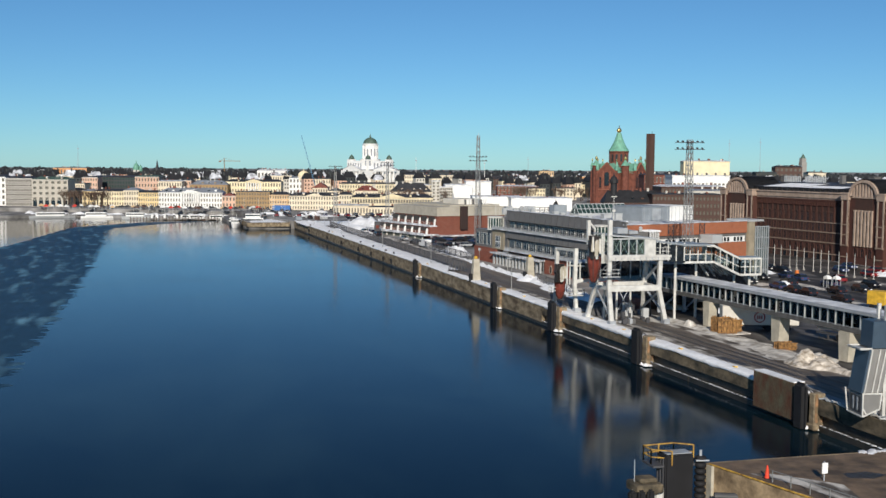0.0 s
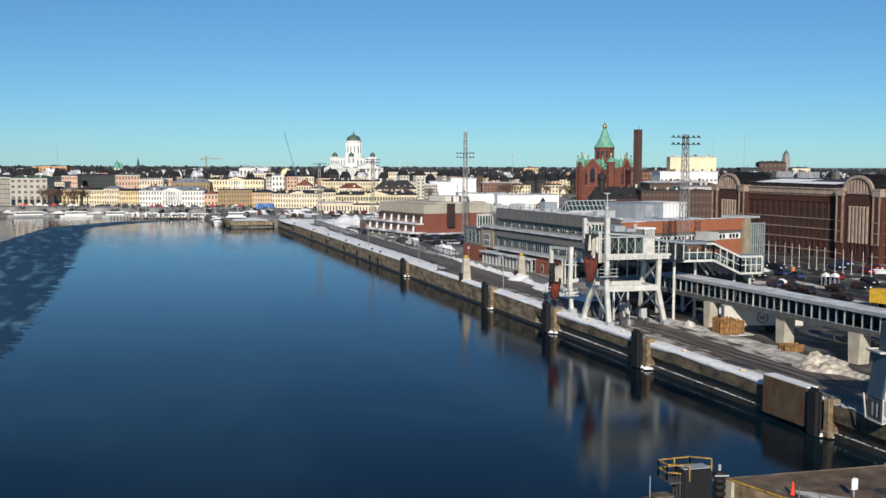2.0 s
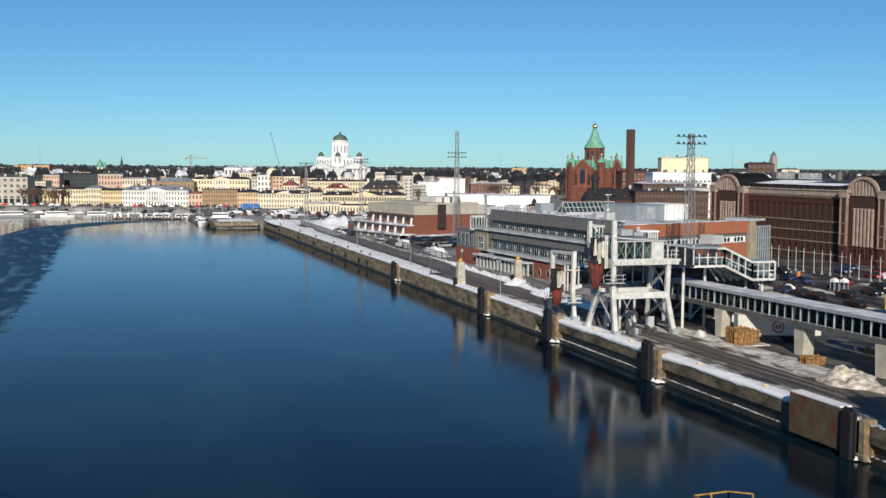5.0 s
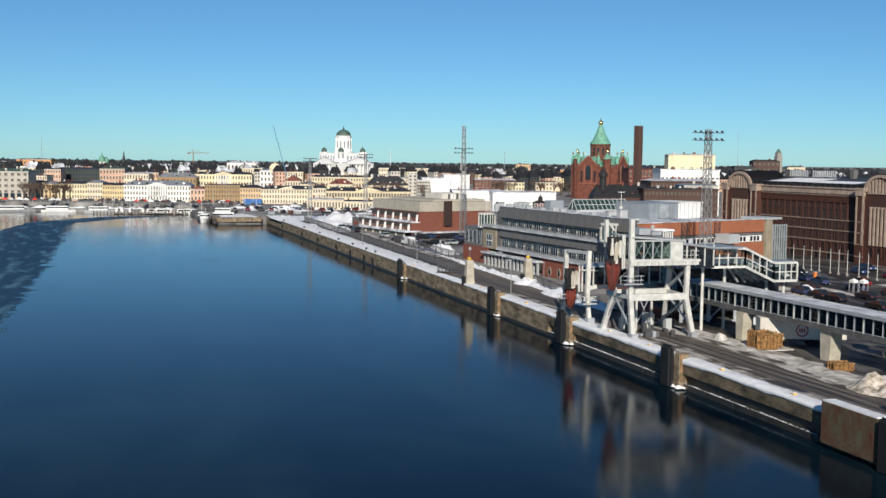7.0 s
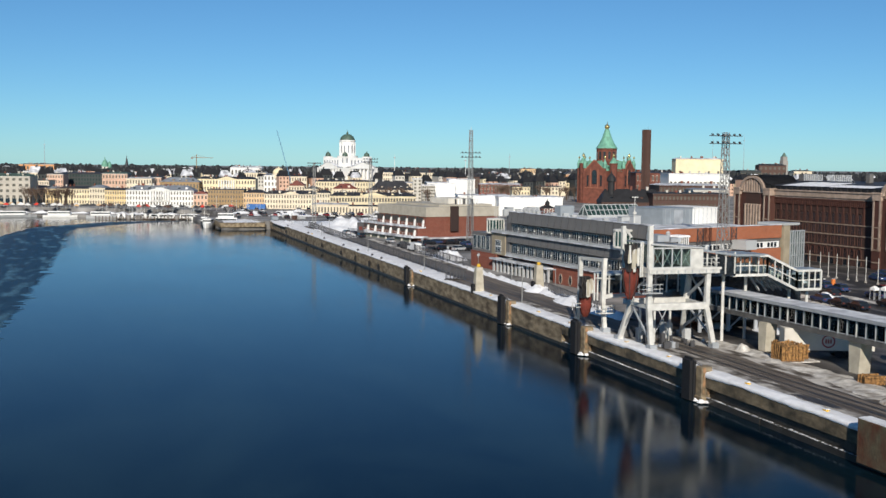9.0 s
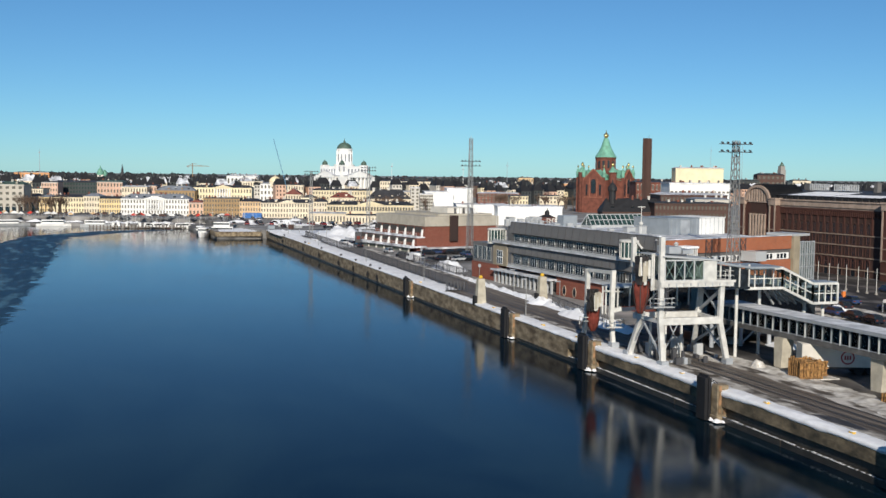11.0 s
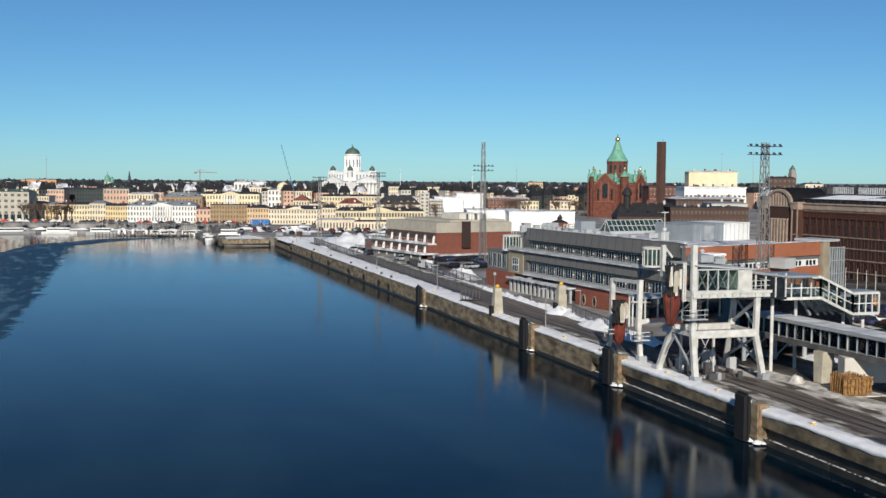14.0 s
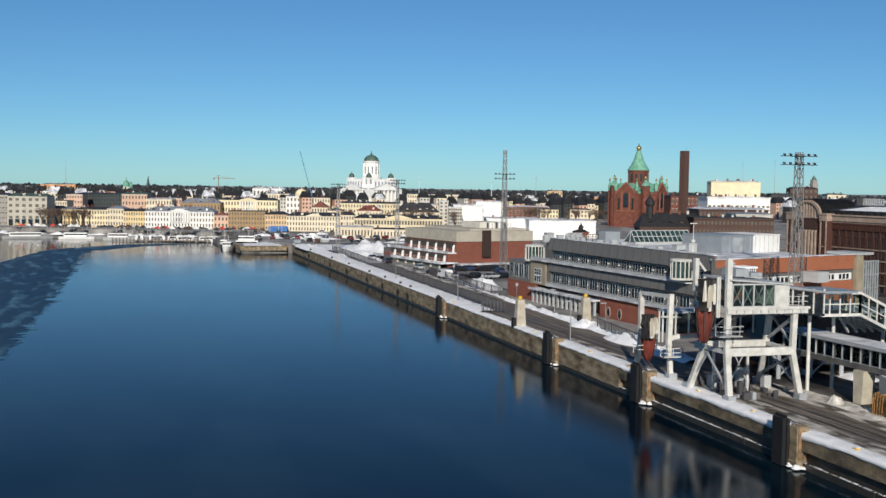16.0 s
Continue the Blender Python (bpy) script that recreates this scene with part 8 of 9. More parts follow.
root = thing("mobile_crane", "distant blue-grey crane boom over the roofs", "crane", pose(42, 419, DECK))
bm = B()
beam(bm, (0, 0, 1.5), (-9.4, 4, 38.4), 0.26)
for k in range(14):
    t = k / 14
    p = Vector((0, 0, 1.5)).lerp(Vector((-9.4, 4, 38.4)), t)
    beam(bm, p + Vector((-0.4, 0, 0)), p + Vector((0.2, 0.1, 1.6)), 0.14)
part("boom", bm, paint("crane_blue", 0.10, 0.22, 0.34), root)
bm = B()
box(bm, -2, 3, -1.5, 1.5, 0.6, 3.2)
part("carrier", bm, M_STEEL_DARK, root)
for x, y in ((-1.2, -1.4), (2.2, -1.4), (-1.2, 1.4), (2.2, 1.4)):
    bm = B()
    wheel(bm, x, y, 0.6)
    part("wheel", bm, M_RUBBER, root)

for x, y, h, la in ((171, 700, 28, "thin white mast on the skyline"), (270, 700, 30, "thin dark mast on the skyline"), (-104, 900, 38, "thin radio mast on the skyline"), (555, 800, 52, "thin radio mast on the skyline"), (520, 800, 50, "thin radio mast on the skyline"), (205, 620, 26, "thin white mast on the skyline")):
    root = thing("radio_mast", la, "mast", pose(x, y, DECK), "thin masts on the skyline")
    bm = B()
    tube(bm, (0, 0, 0), (0, 0, h), 0.35, 0.1, 6)
    part("pole", bm, M_STEEL_GREY if "dark" in la or "radio" in la else M_WHITE, root)
    bm = B()
    box(bm, -0.8, 0.8, -0.3, 0.3, h * 0.9, h * 0.9 + 0.5)
    part("antenna", bm, M_STEEL_GREY, root)

# far roofs and the dark ridge behind
rng = random.Random(11)
bm = B()
for k in range(850):
    px = rng.random()
    far = 800 + 620 * rng.random()
    ang = radians(-16 + (px - 0.5) * 46)
    # rows of roofs fan out behind the waterfront
    x, y = -66 + far * math.sin(-ang) * 1.0, -217 + far * math.cos(ang)
    w, d, h = 4 + 6 * rng.random(), 7 + 5 * rng.random(), (25.8 - far * (0.0068 + 0.0050 * rng.random())) - DECK
    mi = rng.choice((0, 1, 2, 3, 4, 4, 4))
    box(bm, x - w / 2, x + w / 2, y, y + d, DECK, DECK + h - 4.2, mi)
    v = [bm.verts.new(c) for c in ((x - w / 2 - 0.3, y - 0.3, DECK + h - 4.2), (x + w / 2 + 0.3, y - 0.3, DECK + h - 4.2), (x + w / 2 + 0.3, y + d, DECK + h - 4.2), (x - w / 2 - 0.3, y + d, DECK + h - 4.2))]
    r = [bm.verts.new((x - w / 3, y + d / 2, DECK + h)), bm.verts.new((x + w / 3, y + d / 2, DECK + h))]
    m2 = rng.choice((5, 5, 5, 5, 6))
    for q in ((v[0], v[1], r[1], r[0]), (v[1], v[2], r[1]), (v[2], v[3], r[0], r[1]), (v[3], v[0], r[0])):
        bm.faces.new(q).material_index = m2
    if far < 1200:
        nc = max(2, int(w / 1.9))
        for r_ in range(3):
            for c_ in range(nc):
                wx, wz = x - w / 2 + w * (c_ + 0.5) / nc, DECK + h - 6.3 - 2.6 * r_
                box(bm, wx - 0.42, wx + 0.42, y - 0.06, y + 0.05, wz, wz + 1.3, 8)
    if rng.random() < 0.9:
        cx = x + (rng.random() - 0.5) * w * 0.6
        box(bm, cx - 0.5, cx + 0.5, y + d * 0.4, y + d * 0.4 + 0.8, DECK + h - 1, DECK + h + 0.8 + rng.random(), 4)
solid("distant_roofs", bm, (M_CREAM, M_PINK, M_PALE_YELLOW, M_PANEL, M_BLACK_WALL, M_ROOF_BLACK, M_ROOF_SNOW, M_ROOF_GREY, M_GLASS), "crowded distant city roofs, walls and chimneys", "houses", "stuff")

bm = B()
rng = random.Random(12)
for k in range(1300):
    ang = radians(-16 + (rng.random() - 0.5) * 50)
    far = 1500 + 400 * rng.random()
    x, y = -66 - far * math.sin(ang), -217 + far * math.cos(ang)
    top = 25.8 - far * (0.0042 + 0.0058 * rng.random())
    r = 3 + 6 * rng.random()
    ring(bm, [(r * 0.5, DECK), (r, DECK + (top - DECK) * 0.45), (r * 0.7, DECK + (top - DECK) * 0.8), (r * 0.15, top)], 5, x, y, a0=rng.random() * 3)
solid("distant_woods", bm, M_FAR, "dark bare woods along the horizon", "woods", "stuff")


# ---- parked cars ----
def car_kind(name, paint_m, L=4.4, W=1.76, H=1.45, van=False):
    root = thing("car", name, "car", pose(0, 0, -50))
    bm = B()
    hood = 0.62 * H
    pts = [(-L / 2, 0.35), (-L / 2 + 0.1, hood), (-L * 0.22, hood + 0.05), (L * 0.5 - 0.15, hood), (L / 2, 0.6), (L / 2, 0.35)]
    if van:
        pts = [(-L / 2, 0.35), (-L / 2, H - 0.1), (L * 0.3, H - 0.1), (L * 0.46, H * 0.55), (L / 2, 0.6), (L / 2, 0.35)]
    a = [bm.verts.new((x, -W / 2, z)) for x, z in pts]
    b = [bm.verts.new((x, W / 2, z)) for x, z in pts]
    n = len(pts)
    bm.faces.new(a)
    bm.faces.new(b[::-1])
    for i in range(n):
        bm.faces.new((a[i], a[(i + 1) % n], b[(i + 1) % n], b[i]))
    bmesh.ops.bevel(bm, geom=bm.edges[:], offset=0.09, segments=2, affect="EDGES")
    part("body", bm, paint_m, root)
    bm = B()
    if van:
        box(bm, L * 0.05, L * 0.36, -W / 2 - 0.01, W / 2 + 0.01, H * 0.6, H * 0.86)
    else:
        q = [(-L * 0.42, hood - 0.02), (-L * 0.30, H - 0.06), (L * 0.08, H - 0.06), (L * 0.26, hood - 0.02)]
        a = [bm.verts.new((x, -W / 2 + (0.08 if i in (0, 3) else 0.2), z)) for i, (x, z) in enumerate(q)]
        b = [bm.verts.new((x, W / 2 - (0.08 if i in (0, 3) else 0.2), z)) for i, (x, z) in enumerate(q)]
        bm.faces.new(a)
        bm.faces.new(b[::-1])
        for i in range(4):
            bm.faces.new((a[i], a[(i + 1) % 4], b[(i + 1) % 4], b[i]))
    part("glazing", bm, M_GLASS, root)
    bm = B()
    if van:
        box(bm, -L / 2 + 0.1, L * 0.28, -W / 2 + 0.1, W / 2 - 0.1, H - 0.12, H - 0.04)
    else:
        box(bm, -L * 0.29, L * 0.07, -W / 2 + 0.22, W / 2 - 0.22, H - 0.08, H)
    part("roof", bm, paint_m, root)
    for x in (-L * 0.3, L * 0.31):
        for y in (-W / 2 + 0.1, W / 2 - 0.1):
            bm = B()
            wheel(bm, x, y, 0.32, 0.22)
            part("wheel", bm, M_RUBBER, root)
    for y in (-W / 2 + 0.3, W / 2 - 0.3):
        bm = B()
        box(bm, L / 2 - 0.06, L / 2 + 0.02, y - 0.18, y + 0.18, 0.58, 0.74)
        part("headlight", bm, M_WHITE, root)
        bm = B()
        box(bm, -L / 2 - 0.02, -L / 2 + 0.06, y - 0.16, y + 0.16, 0.6, 0.8)
        part("tail_light", bm, M_RED, root)
    return root


def gloss(name, r, g, b):
    return mat(name, (r, g, b), 0.25, vary=0.08, grain=0.03)


KINDS = [car_kind("black parked passenger car", gloss("black_car_paint", 0.015, 0.015, 0.018)),
         car_kind("silver grey parked passenger car", gloss("silver_car_paint", 0.42, 0.43, 0.44)),
         car_kind("dark red parked passenger car", gloss("red_car_paint", 0.22, 0.02, 0.02)),
         car_kind("dark blue parked passenger car", gloss("blue_car_paint", 0.03, 0.05, 0.12)),
         car_kind("white parked delivery van", gloss("white_car_paint", 0.72, 0.72, 0.72), 5.2, 1.95, 2.2, True)]
USED = set()


def park(k, x, y, rz, group, z=DECK):
    if k not in USED:
        USED.add(k)
        KINDS[k].matrix_basis = pose(x, y, z, 0, 0, rz)
        tagged(KINDS[k], group=group)
        return KINDS[k]
    return tagged(copy_thing(KINDS[k], pose(x, y, z, 0, 0, rz)), group=group)


park(1, 15.6, 112, 95, "cars along the quay road")
park(0, 14.8, 96, 95, "cars along the quay road")
park(4, 14.6, 84, 95, "cars along the quay road")
park(3, 17.4, 88, 95, "cars along the quay road")
park(0, 18.0, 80, 60, "cars along the quay road")
park(0, 22.5, 84, 20, "cars along the quay road")
park(1, 26.0, 82, 20, "cars along the quay road")
park(0, 29.4, 83, 20, "cars along the quay road")
park(0, 12.5, 135, 95, "cars along the quay road")
park(1, 11.5, 150, 95, "cars along the quay road")
park(3, 14.8, 152, 95, "cars along the quay road")
for k, (x, y, a) in enumerate(((24, 104, 10), (27.5, 106, 10), (31, 105, 8), (34.5, 107, 12), (38.5, 106, 10), (42, 108, 8), (33, 98, 95), (38, 97, 92), (43, 99, 96), (20.5, 99, 95))):
    park((0, 3, 0, 0, 0, 0, 3, 0, 1, 0)[k], x, y, a, "cars before the brick building")
rng = random.Random(31)
for row in range(7):
    for k in range(15):
        if rng.random() < 0.52:
            continue
        x, y = 52 + 6.6 * row + rng.random() * 0.4, -66 + 5.0 * k + 1.5 * row
        if y > -22 + (x - 45) * 0.55 and x < 64:
            continue
        park(rng.choice((0, 0, 1, 0, 0, 3, 2, 3)), x, y, rng.choice((84, 264)) + rng.random() * 6, "cars in the car park")
for k in range(18):
    rng = random.Random(70 + k)
    park(rng.choice((0, 1, 2, 3, 4, 4)), -8 + 5.0 * k + rng.random() * 2, 262 + 8 * rng.random() - 0.2 * k, 80 + 20 * rng.random(), "cars on the market square")
for k in range(14):
    rng = random.Random(170 + k)
    heap("snow_heap", 50 + 50 * rng.random(), -62 + 90 * rng.random() * (1 if k % 2 else 0.6), 2.0 + 2 * rng.random(), 1.5 + 2 * rng.random(), 0.7 + 0.5 * rng.random(), "small snow heap in the car park", 30.0 + k, n=10)

for k in range(40):
    rng = random.Random(900 + k)
    u, w = rng.random(), rng.random()
    park(rng.choice((0, 0, 0, 1, 3, 0)), -3 + 62 * u, 240 + 78 * w + 6 * u, rng.choice((70, 160, 80)) + 20 * rng.random(), "cars on the open quay")
for k in range(26):
    rng = random.Random(1200 + k)
    heap("snow_heap", -4 + 62 * rng.random(), 236 + 84 * rng.random(), 2 + 3.5 * rng.random(), 1.5 + 2 * rng.random(), 0.6 + 0.7 * rng.random(), "ploughed snow heap on the open quay", 90.0 + k, n=8)
# flagpoles in front of the warehouse
for k in range(13):
    root = thing("flagpole", "tall bare white flagpole in the car park", "flagpole", pose(79.4 + 0.12 * k, 13.6 - 2.85 * k + 0.35 * math.sin(k * 2.1), DECK), "row of flagpoles")
    bm = B()
    tube(bm, (0, 0, 0.3), (0, 0, 5.0), 0.07, 0.05, 8)
    part("pole", bm, M_STEEL_WHITE, root)
    bm = B()
    ring(bm, [(0.3, 0), (0.25, 0.35)], 10)
    part("foot", bm, M_CONC_GREY, root)

# snow left between the rows of cars
for k in range(16):
    rng = random.Random(300 + k)
    x, y = 48 + 30 * rng.random(), -62 + 70 * rng.random()
    a, b = 1.0 + 1.6 * rng.random(), 2.5 + 4.0 * rng.random()
    sheet("packed_snow", [(x - a, y - b), (x + a, y - b * 0.8), (x + a * 1.2, y + b * 0.7), (x - a * 0.7, y + b)], DECK + 0.02 + 0.001 * k, M_DIRTY_SNOW, "patch of old snow between parked cars", "snow", 0.5, 0.9)

# yellow lorry, white tents and an orange sign
root = thing("yellow_lorry", "bright yellow lorry in the car park", "lorry", pose(51.6, -62.6, DECK, 0, 0, -72))
bm = B()
box(bm, -2.4, 1.0, -1.2, 1.2, 0.9, 3.1)
bmesh.ops.bevel(bm, geom=bm.edges[:], offset=0.08, segments=1, affect="EDGES")
part("cargo_body", bm, M_YELLOW, root)
bm = B()
profile_y(bm, [(1.1, 0.6), (3.0, 0.6), (3.0, 1.7), (2.6, 2.9), (1.1, 2.9)], -1.15, 1.15)
part("cab", bm, gloss("lorry_yellow", 0.75, 0.48, 0.03), root)
bm = B()
box(bm, 1.4, 2.5, -1.17, 1.17, 1.8, 2.6)
part("cab_window", bm, M_GLASS, root)
bm = B()
profile_y(bm, [(2.98, 1.75), (3.04, 1.75), (2.68, 2.7), (2.62, 2.7)], -1.0, 1.0)
part("windscreen", bm, M_GLASS, root)
for x in (-1.6, 2.1):
    for y in (-1.0, 1.0):
        bm = B()
        wheel(bm, x, y, 0.5)
        part("wheel", bm, M_RUBBER, root)


def tent(x, y, w, h, material, label, group, z=DECK, rz=0):
    root = thing("market_tent", label, "tent", pose(x, y, z, 0, 0, rz), group)
    bm = B()
    v = [bm.verts.new((a * w / 2, b * w / 2, h)) for a, b in ((-1, -1), (1, -1), (1, 1), (-1, 1))]
    t = bm.verts.new((0, 0, h + w * 0.35))
    lo = [bm.verts.new((q.co.x, q.co.y, h - 0.4)) for q in v]
    for i in range(4):
        bm.faces.new((v[i], v[(i + 1) % 4], t))
        bm.faces.new((lo[i], lo[(i + 1) % 4], v[(i + 1) % 4], v[i]))
    part("canopy", bm, material, root)
    for a, b in ((-1, -1), (1, -1), (1, 1), (-1, 1)):
        bm = B()
        tube(bm, (a * w * 0.47, b * w * 0.47, 0), (a * w * 0.47, b * w * 0.47, h), 0.06)
        part("tent_pole", bm, M_STEEL_GREY, root)
    return root


for x, y in ((63.6, -30), (64.9, -31)):
    tent(x, y, 1.1, 2.0, M_WHITE, "small white pointed tent in the car park", "white tents in the car park")
root = thing("orange_booth", "small orange booth in the car park", "booth", pose(70, -10, DECK))
bm = B()
box(bm, -0.32, 0.32, -0.3, 0.3, 0, 1.35)
bmesh.ops.bevel(bm, geom=bm.edges[:], offset=0.1, segments=1, affect="EDGES")
part("booth_body", bm, paint("booth_orange", 0.70, 0.20, 0.04), root)
bm = B()
box(bm, -0.36, 0.36, -0.34, 0.34, 1.35, 1.42)
part("booth_roof", bm, M_ROOF_SNOW, root)

# ---- market square: stalls, boats and pontoons ----
M_TENT_RED, M_TENT_BLUE = paint("red_tent", 0.62, 0.05, 0.03), paint("blue_tarpaulin", 0.05, 0.16, 0.42)
rng = random.Random(5)
for k in range(64):
    t = k / 64
    x = -104 + 104 * t + rng.random() * 2
    y = 354 - 44 * t - 6 * rng.random() + rng.random() * 16
    m, la = rng.choice(((M_TENT_RED, "red market stall tent"), (M_WHITE, "white market stall tent"), (M_WHITE, "white market stall tent"), (M_STEEL_DARK, "dark green market stall tent"), (M_STEEL_DARK, "dark green market stall tent"), (M_BROWN_WALL, "brown market stall tent"), (M_PEACH, "faded orange market stall tent")))
    tent(x, y, 1.5 + 1.0 * rng.random(), 1.6, m, la, "market stalls on the square", 1.25 if y < 358 - 0.4 * (x + 80) - 18 else DECK, 20 * rng.random())
for k in range(30):
    rng = random.Random(300 + k)
    t = rng.random()
    heap("snow_heap", -110 + 92 * t, 346 - 34 * t + 6 * rng.random(), 2 + 3 * rng.random(), 1 + rng.random(), 0.5 + 0.7 * rng.random(), "dirty snow heap on the market quay", 60.0 + k, z=1.25, n=8)
root = thing("blue_container_row", "low sheds under blue tarpaulin", "shed", pose(8.6, 330, DECK, 0, 0, -14))
bm = B()
box(bm, -4.2, 4.2, -1.4, 1.4, 0, 1.6)
part("shed_wall", bm, M_TENT_BLUE, root)
bm = B()
profile = [(-4.4, 1.6), (4.4, 1.6), (4.0, 2.4), (-4.0, 2.4)]
profile_y(bm, profile, -1.6, 1.6)
part("tarpaulin", bm, M_TENT_BLUE, root)


def boat(x, y, rz, L, W, H, hull_m, label, decks=1, group="boats in the harbour"):
    root = thing("boat", label, "boat", pose(x, y, 0, 0, 0, rz), group)
    bm = B()
    rows = []
    for t, w, zb in ((0, 0.75, 0.0), (0.3, 1.0, 0.0), (0.65, 0.95, 0.0), (0.88, 0.55, 0.12), (1.0, 0.05, 0.3)):
        xx = -L / 2 + L * t
        zt = H * (1 + 0.35 * max(0, t - 0.5))
        rows.append([bm.verts.new((xx, s * W / 2 * w * f, z)) for s, f, z in ((-1, 0.75, -0.3 + zb), (-1, 1, zt), (1, 1, zt), (1, 0.75, -0.3 + zb))])
    for a, b in zip(rows, rows[1:]):
        for i in range(4):
            bm.faces.new((a[i], a[(i + 1) % 4], b[(i + 1) % 4], b[i]))
    bm.faces.new(rows[0][::-1])
    bm.faces.new(rows[-1])
    part("hull", bm, hull_m, root)
    z = H
    for d in range(decks):
        bm = B()
        s = 1 - 0.25 * d
        box(bm, -L * 0.36 * s, L * 0.26 * s, -W * 0.38 * s, W * 0.38 * s, z, z + 1.7)
        bmesh.ops.bevel(bm, geom=bm.edges[:], offset=0.1, segments=1, affect="EDGES")
        part("deckhouse", bm, M_WHITE, root)
        bm = B()
        box(bm, -L * 0.34 * s, L * 0.265 * s, -W * 0.39 * s, W * 0.39 * s, z + 0.75, z + 1.3)
        part("window_strip", bm, M_GLASS, root)
        z += 1.75
    bm = B()
    tube(bm, (-L * 0.1, 0, z), (-L * 0.1, 0, z + 2.2), 0.08, 0.04)
    beam(bm, (-L * 0.1, -0.6, z + 1.5), (-L * 0.1, 0.6, z + 1.5), 0.06)
    part("mast", bm, M_STEEL_WHITE, root)
    bm = B()
    railing(bm, [(L * 0.28, -W * 0.3), (L * 0.42, 0), (L * 0.28, W * 0.3)], H * 1.1, 0.8, 0.05)
    part("railing", bm, M_STEEL_WHITE, root)
    return root


M_HULL_DARK = mat("dark_hull", (0.02, 0.025, 0.03), 0.4, vary=0.3)
boat(-21.4, 243, -105, 11, 4.0, 1.6, M_WHITE, "small white passenger boat moored at the pier", 1)
boat(-14.5, 249, 170, 13, 4.2, 1.7, M_HULL_DARK, "dark-hulled tug with a white deckhouse", 2)
boat(-21.0, 262, -100, 9, 3.2, 1.3, M_HULL_DARK, "dark work boat moored by the pier", 1)
boat(-96, 330, 8, 20, 4.4, 0.9, M_CLAD_PALE, "long pale sightseeing boat laid up for winter", 1)
boat(-76, 327, -6, 15, 3.8, 0.9, M_WHITE, "white sightseeing boat laid up for winter", 1)
boat(-59, 315.5, -8, 13, 3.6, 1.2, M_CLAD_PALE, "pale boat moored by the market", 1)
for k in range(11):
    boat(-52 + 3.1 * k + 1.2 * math.sin(5 * k), 308.5 - 0.8 * k + 2 * math.sin(7 * k), 75 + 60 * math.sin(k * 3), 4.2 + 1.8 * math.sin(k * 2.3), 1.6, 0.6, (M_HULL_DARK, M_WHITE, M_HULL_DARK, M_BROWN_WALL)[k % 4], "small boat moored at the pontoon", 1, "small boats at the pontoon")
root = thing("pontoon", "long grey timber pontoon on dark piles", "pontoon", pose(-42, 303, 0, 0, 0, -12))
bm = B()
box(bm, -20, 19, -0.9, 0.9, 0.35, 0.75)
part("deck", bm, M_CONC_GREY, root)
for k in range(28):
    bm = B()
    tube(bm, (-20 + 1.42 * k, -1.0, -1), (-20 + 1.42 * k, -1.0, 1.5), 0.16, n=6)
    part("pile", bm, M_BARK, root)
for k in range(26):
    rng = random.Random(500 + k)
    bm = B()
    h = 5 + 5 * rng.random()
    tube(bm, (0, 0, 0.6), (0, 0, h), 0.07, 0.03, 5)
    beam(bm, (-0.9, 0, h * 0.6), (0.9, 0, h * 0.6), 0.05)
    solid("sail_mast", bm, M_STEEL_WHITE, "thin white boat mast at the market quay", "mast", group="masts at the market quay", at=pose(-60 + 100 * rng.random(), 318 - 30 * rng.random() * 0.4, 1.0))
# railings and kiosk on the far pier
root = thing("pier_shelter", "small flat-roofed shelter by the market", "shelter", pose(-7, 300, 1.2))
bm = B()
box(bm, -2.4, 2.4, -1.6, 1.6, 4.0, 4.35)
part("shelter_roof", bm, M_ROOF_DARK, root)
for a, b in ((-1, -1), (1, -1), (1, 1), (-1, 1)):
    bm = B()
    tube(bm, (a * 0.5, b * 0.5, 0), (a * 1.9, b * 1.2, 4.0), 0.12)
    part("shelter_post", bm, M_STEEL_DARK, root)
for k in range(9):
    rng = random.Random(620 + k)
    bm = B()
    w, h = 1.0 + 1.6 * rng.random(), 0.7 + 0.9 * rng.random()
    box(bm, -w / 2, w / 2, -0.9, 0.9, 0, h)
    bmesh.ops.bevel(bm, geom=bm.edges[:], offset=0.1, segments=1, affect="EDGES")
    solid("quay_container", bm, rng.choice((M_CLAD_BLUE, M_STEEL_DARK, M_PANEL, M_BROWN_WALL, M_CLAD_PALE)), "small storage box on the far quay", "container", group="boxes on the far quay", at=pose(1 + 14 * rng.random(), 236 + 26 * rng.random(), DECK, 0, 0, 60 * rng.random()))
root = thing("city_bus", "white city bus beside the palace", "bus", pose(47, 285, DECK, 0, 0, 48))
bm = B()
box(bm, -5.5, 5.5, -1.25, 1.25, 0.4, 3.0)
bmesh.ops.bevel(bm, geom=bm.edges[:], offset=0.15, segments=2, affect="EDGES")
part("body", bm, M_WHITE, root)
bm = B()
box(bm, -5.2, 5.2, -1.27, 1.27, 1.4, 2.4)
part("window_strip", bm, M_GLASS, root)
for x in (-3.5, 3.4):
    for y in (-1.1, 1.1):
        bm = B()
        wheel(bm, x, y, 0.48)
        part("wheel", bm, M_RUBBER, root)
# dark sign column on the quay
root = thing("sign_column", "dark upright information column", "sign", pose(13.6, 140, DECK))
bm = B()
box(bm, -0.9, 0.9, -0.3, 0.3, 0.2, 4.2)
part("column_body", bm, M_STEEL_DARK, root)
bm = B()
box(bm, -0.5, 0.5, -0.34, -0.29, 2.0, 3.0)
part("sign_face", bm, M_RED, root)


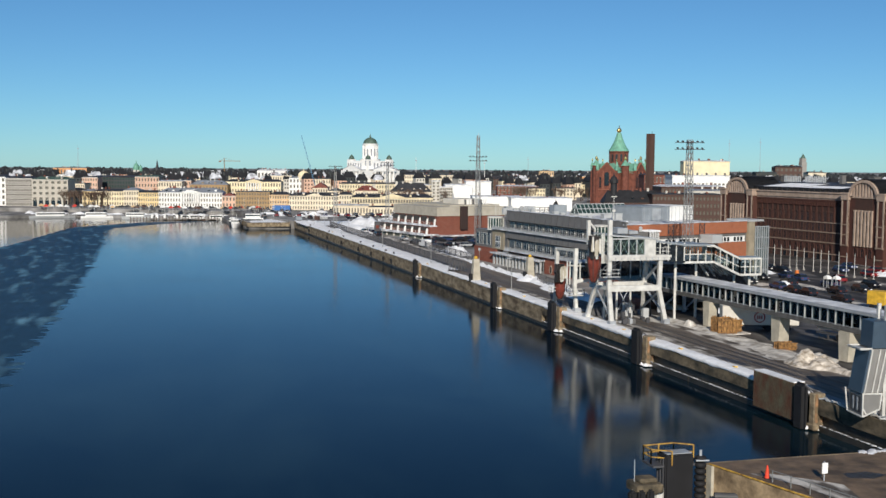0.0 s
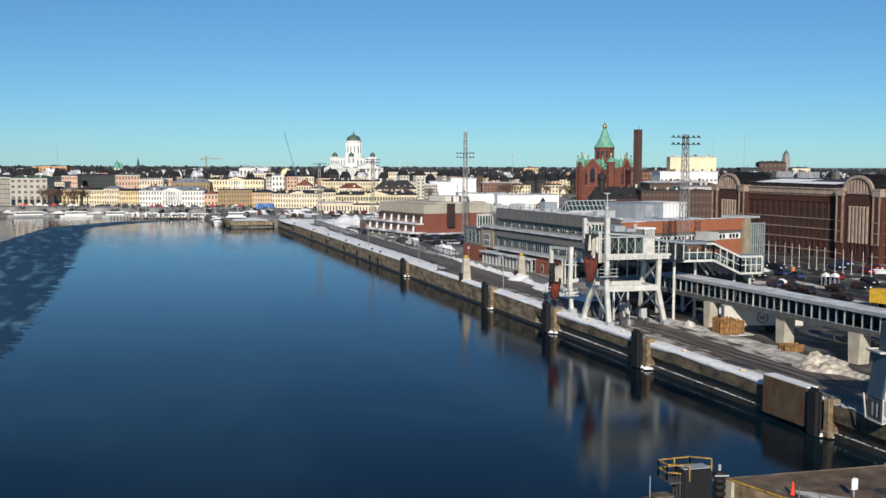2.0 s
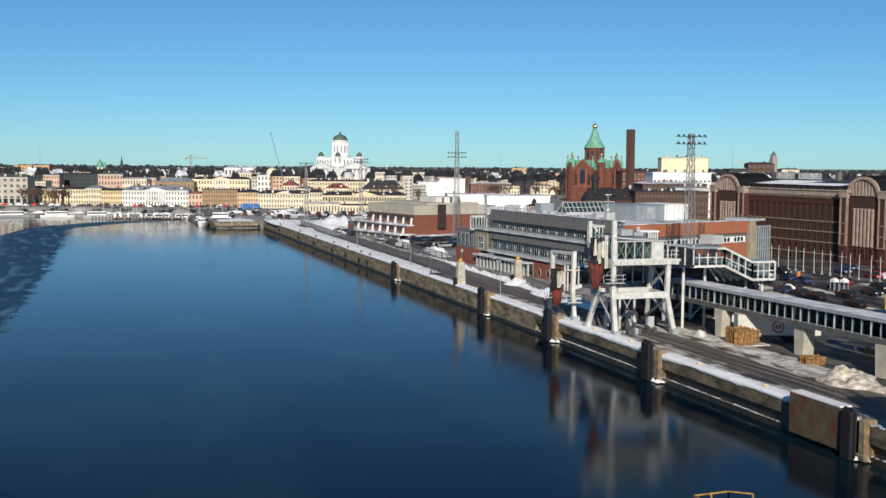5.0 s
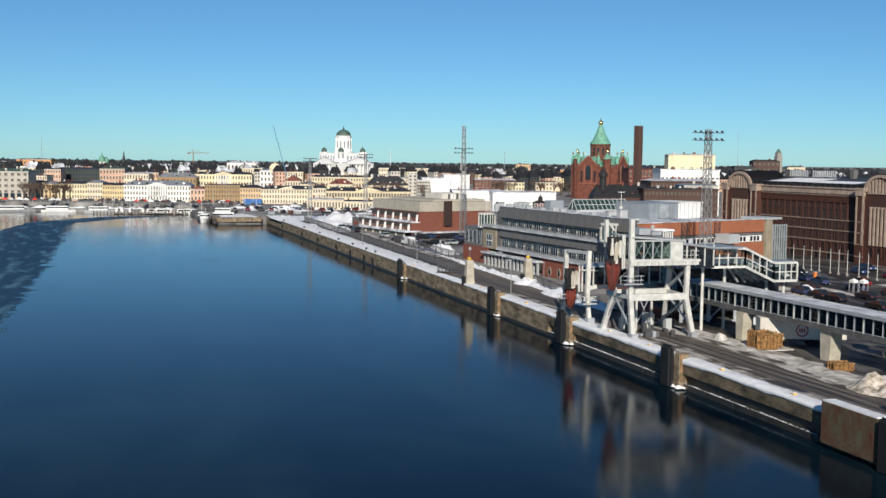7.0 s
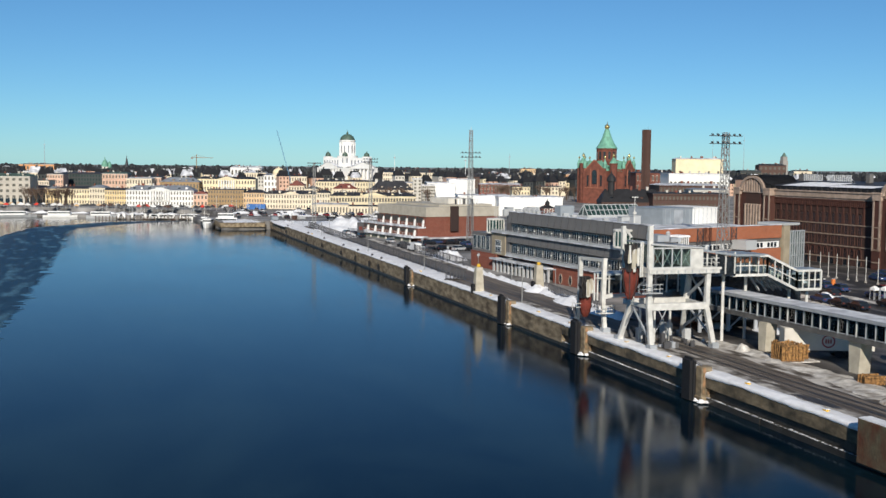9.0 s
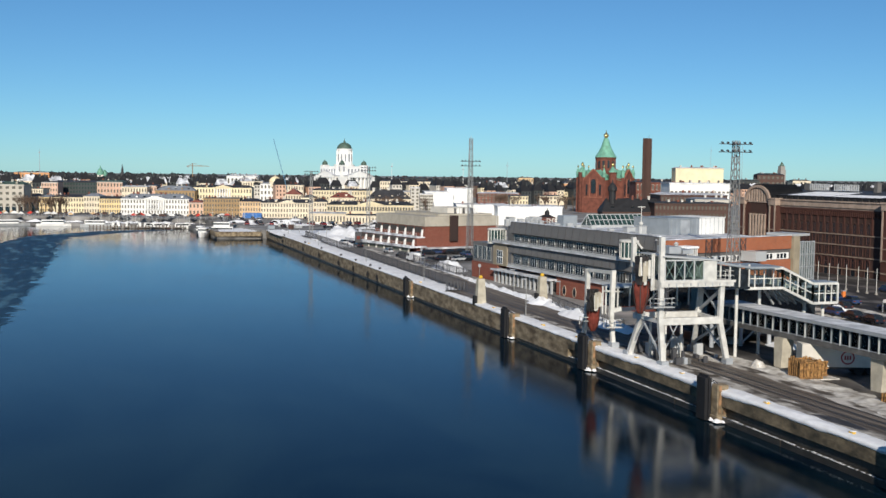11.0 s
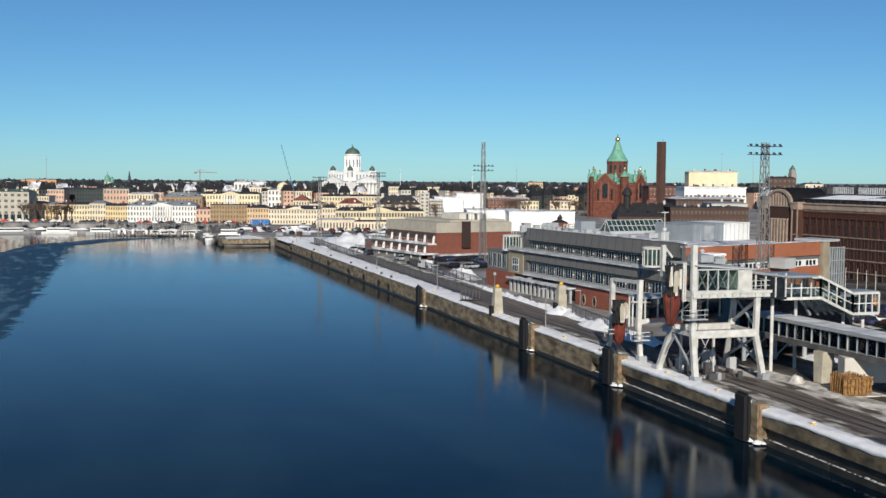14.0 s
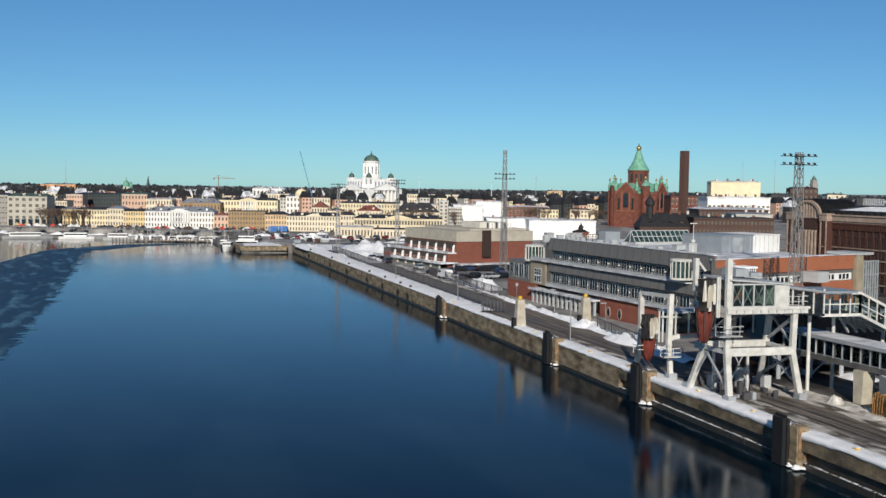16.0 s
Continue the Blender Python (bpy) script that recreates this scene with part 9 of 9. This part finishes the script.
# ---- bare winter trees ----
def bare_tree(seed, h):
    root = thing("bare_tree", "bare winter tree with fine brown twigs", "tree", pose(0, 0, -60), "bare trees by the church")
    rng = random.Random(seed)
    bm, tw = B(), B()

    def grow(p, d, length, r, level):
        q = p + d * length
        tube(bm if level < 2 else tw, p, q, r, r * 0.6, 5 if level < 2 else 3)
        if level == 4:
            return
        for k in range((5, 4, 4, 3)[level]):
            n = (d + Vector((rng.uniform(-1, 1), rng.uniform(-1, 1), rng.uniform(-0.2, 0.7))) * (0.75 if level else 0.6)).normalized()
            s = p.lerp(q, rng.uniform(0.55, 1.0))
            grow(s, n, length * rng.uniform(0.5, 0.75), r * 0.5, level + 1)

    grow(Vector((0, 0, 0)), Vector((0, 0, 1)), h * 0.34, h * 0.028, 0)
    part("trunk", bm, M_BARK, root)
    part("crown", tw, M_TWIG, root)
    return root


trees = [bare_tree(3, 12), bare_tree(8, 11), bare_tree(21, 13)]
rng = random.Random(9)
spots = []
for k in range(34):
    spots.append((170 + 92 * rng.random(), 420 + 70 * rng.random()))
for k in range(22):
    spots.append((48 + 56 * rng.random(), 372 + 26 * rng.random()))
for k in range(16):
    spots.append((-92 + 20 * rng.random(), 360 + 20 * rng.random()))
for k in range(14):
    spots.append((150 + 50 * rng.random(), 640 + 60 * rng.random()))
for i, (x, y) in enumerate(spots):
    at = pose(x, y, DECK, 0, 0, 360 * rng.random()) @ Matrix.Diagonal((1, 1, 1, 1)) if i >= 3 else pose(x, y, DECK)
    if i < 3:
        trees[i].matrix_basis = at
    else:
        copy_thing(trees[i % 3], at)

# snow on the far pier and along the market edge
sheet("pier_snow", [(-17.4, 229.6), (-3, 231.4), (-1.5, 240), (-6, 256), (-16, 246)], 2.47, M_SNOW, "trodden snow on the far pier", "snow", 0.5, 1.5)
for k in range(5):
    bm = B()
    box(bm, -0.5, 0.5, -0.08, 0.1, 0, 0.5)
    solid("pier_fender_board", bm, M_PANEL, "pale board on the end of the pier", "board", group="boards on the pier end", at=pose(-13.5 + 1.7 * k, 229.2 + 0.2 * k, 1.0, 0, 0, 7))

# ice floes afloat between the jetty and the quay
for k in range(34):
    rng = random.Random(1500 + k)
    s = 0.2 + 0.55 * rng.random() ** 2
    bm = B()
    n = 6
    a = [2 * math.pi * (i + 0.6 * rng.random()) / n for i in range(n)]
    top = [bm.verts.new((s * (0.6 + 0.6 * rng.random()) * math.cos(t), s * (0.6 + 0.6 * rng.random()) * math.sin(t), 0.10)) for t in a]
    low = [bm.verts.new((v.co.x * 1.05, v.co.y * 1.05, -0.06)) for v in top]
    bm.faces.new(top)
    for i in range(n):
        bm.faces.new((low[i], low[(i + 1) % n], top[(i + 1) % n], top[i]))
    x = -1.0 - 11 * rng.random() ** 1.6
    solid("ice_floe", bm, M_ROOF_SNOW, "small floating ice floe by the quay", "ice", group="ice floes by the jetty", at=pose(x, -141.2 + 9 * rng.random() ** 2, 0))
# thin poles and signs along the road and the forecourt
for x, y, h in ((12.9, -57.8, 9.3), (11.8, 26, 4.2), (12.2, 48, 4.0), (12.6, 70, 4.4), (10.2, 118, 3.4), (8.2, 160, 4.0), (7.6, 204, 4.5), (2.2, 142, 4.2), (2.4, 196, 4.5)):
    root = thing("thin_pole", "thin grey steel pole beside the road", "pole", pose(x, y, DECK), "thin poles along the quay")
    bm = B()
    tube(bm, (0, 0, 0), (0, 0, h), 0.06, 0.045, 6)
    part("pole", bm, M_GALV, root)
    bm = B()
    box(bm, -0.25, 0.25, -0.03, 0.03, h - 0.7, h - 0.15)
    part("sign_plate", bm, M_STEEL_GREY, root)
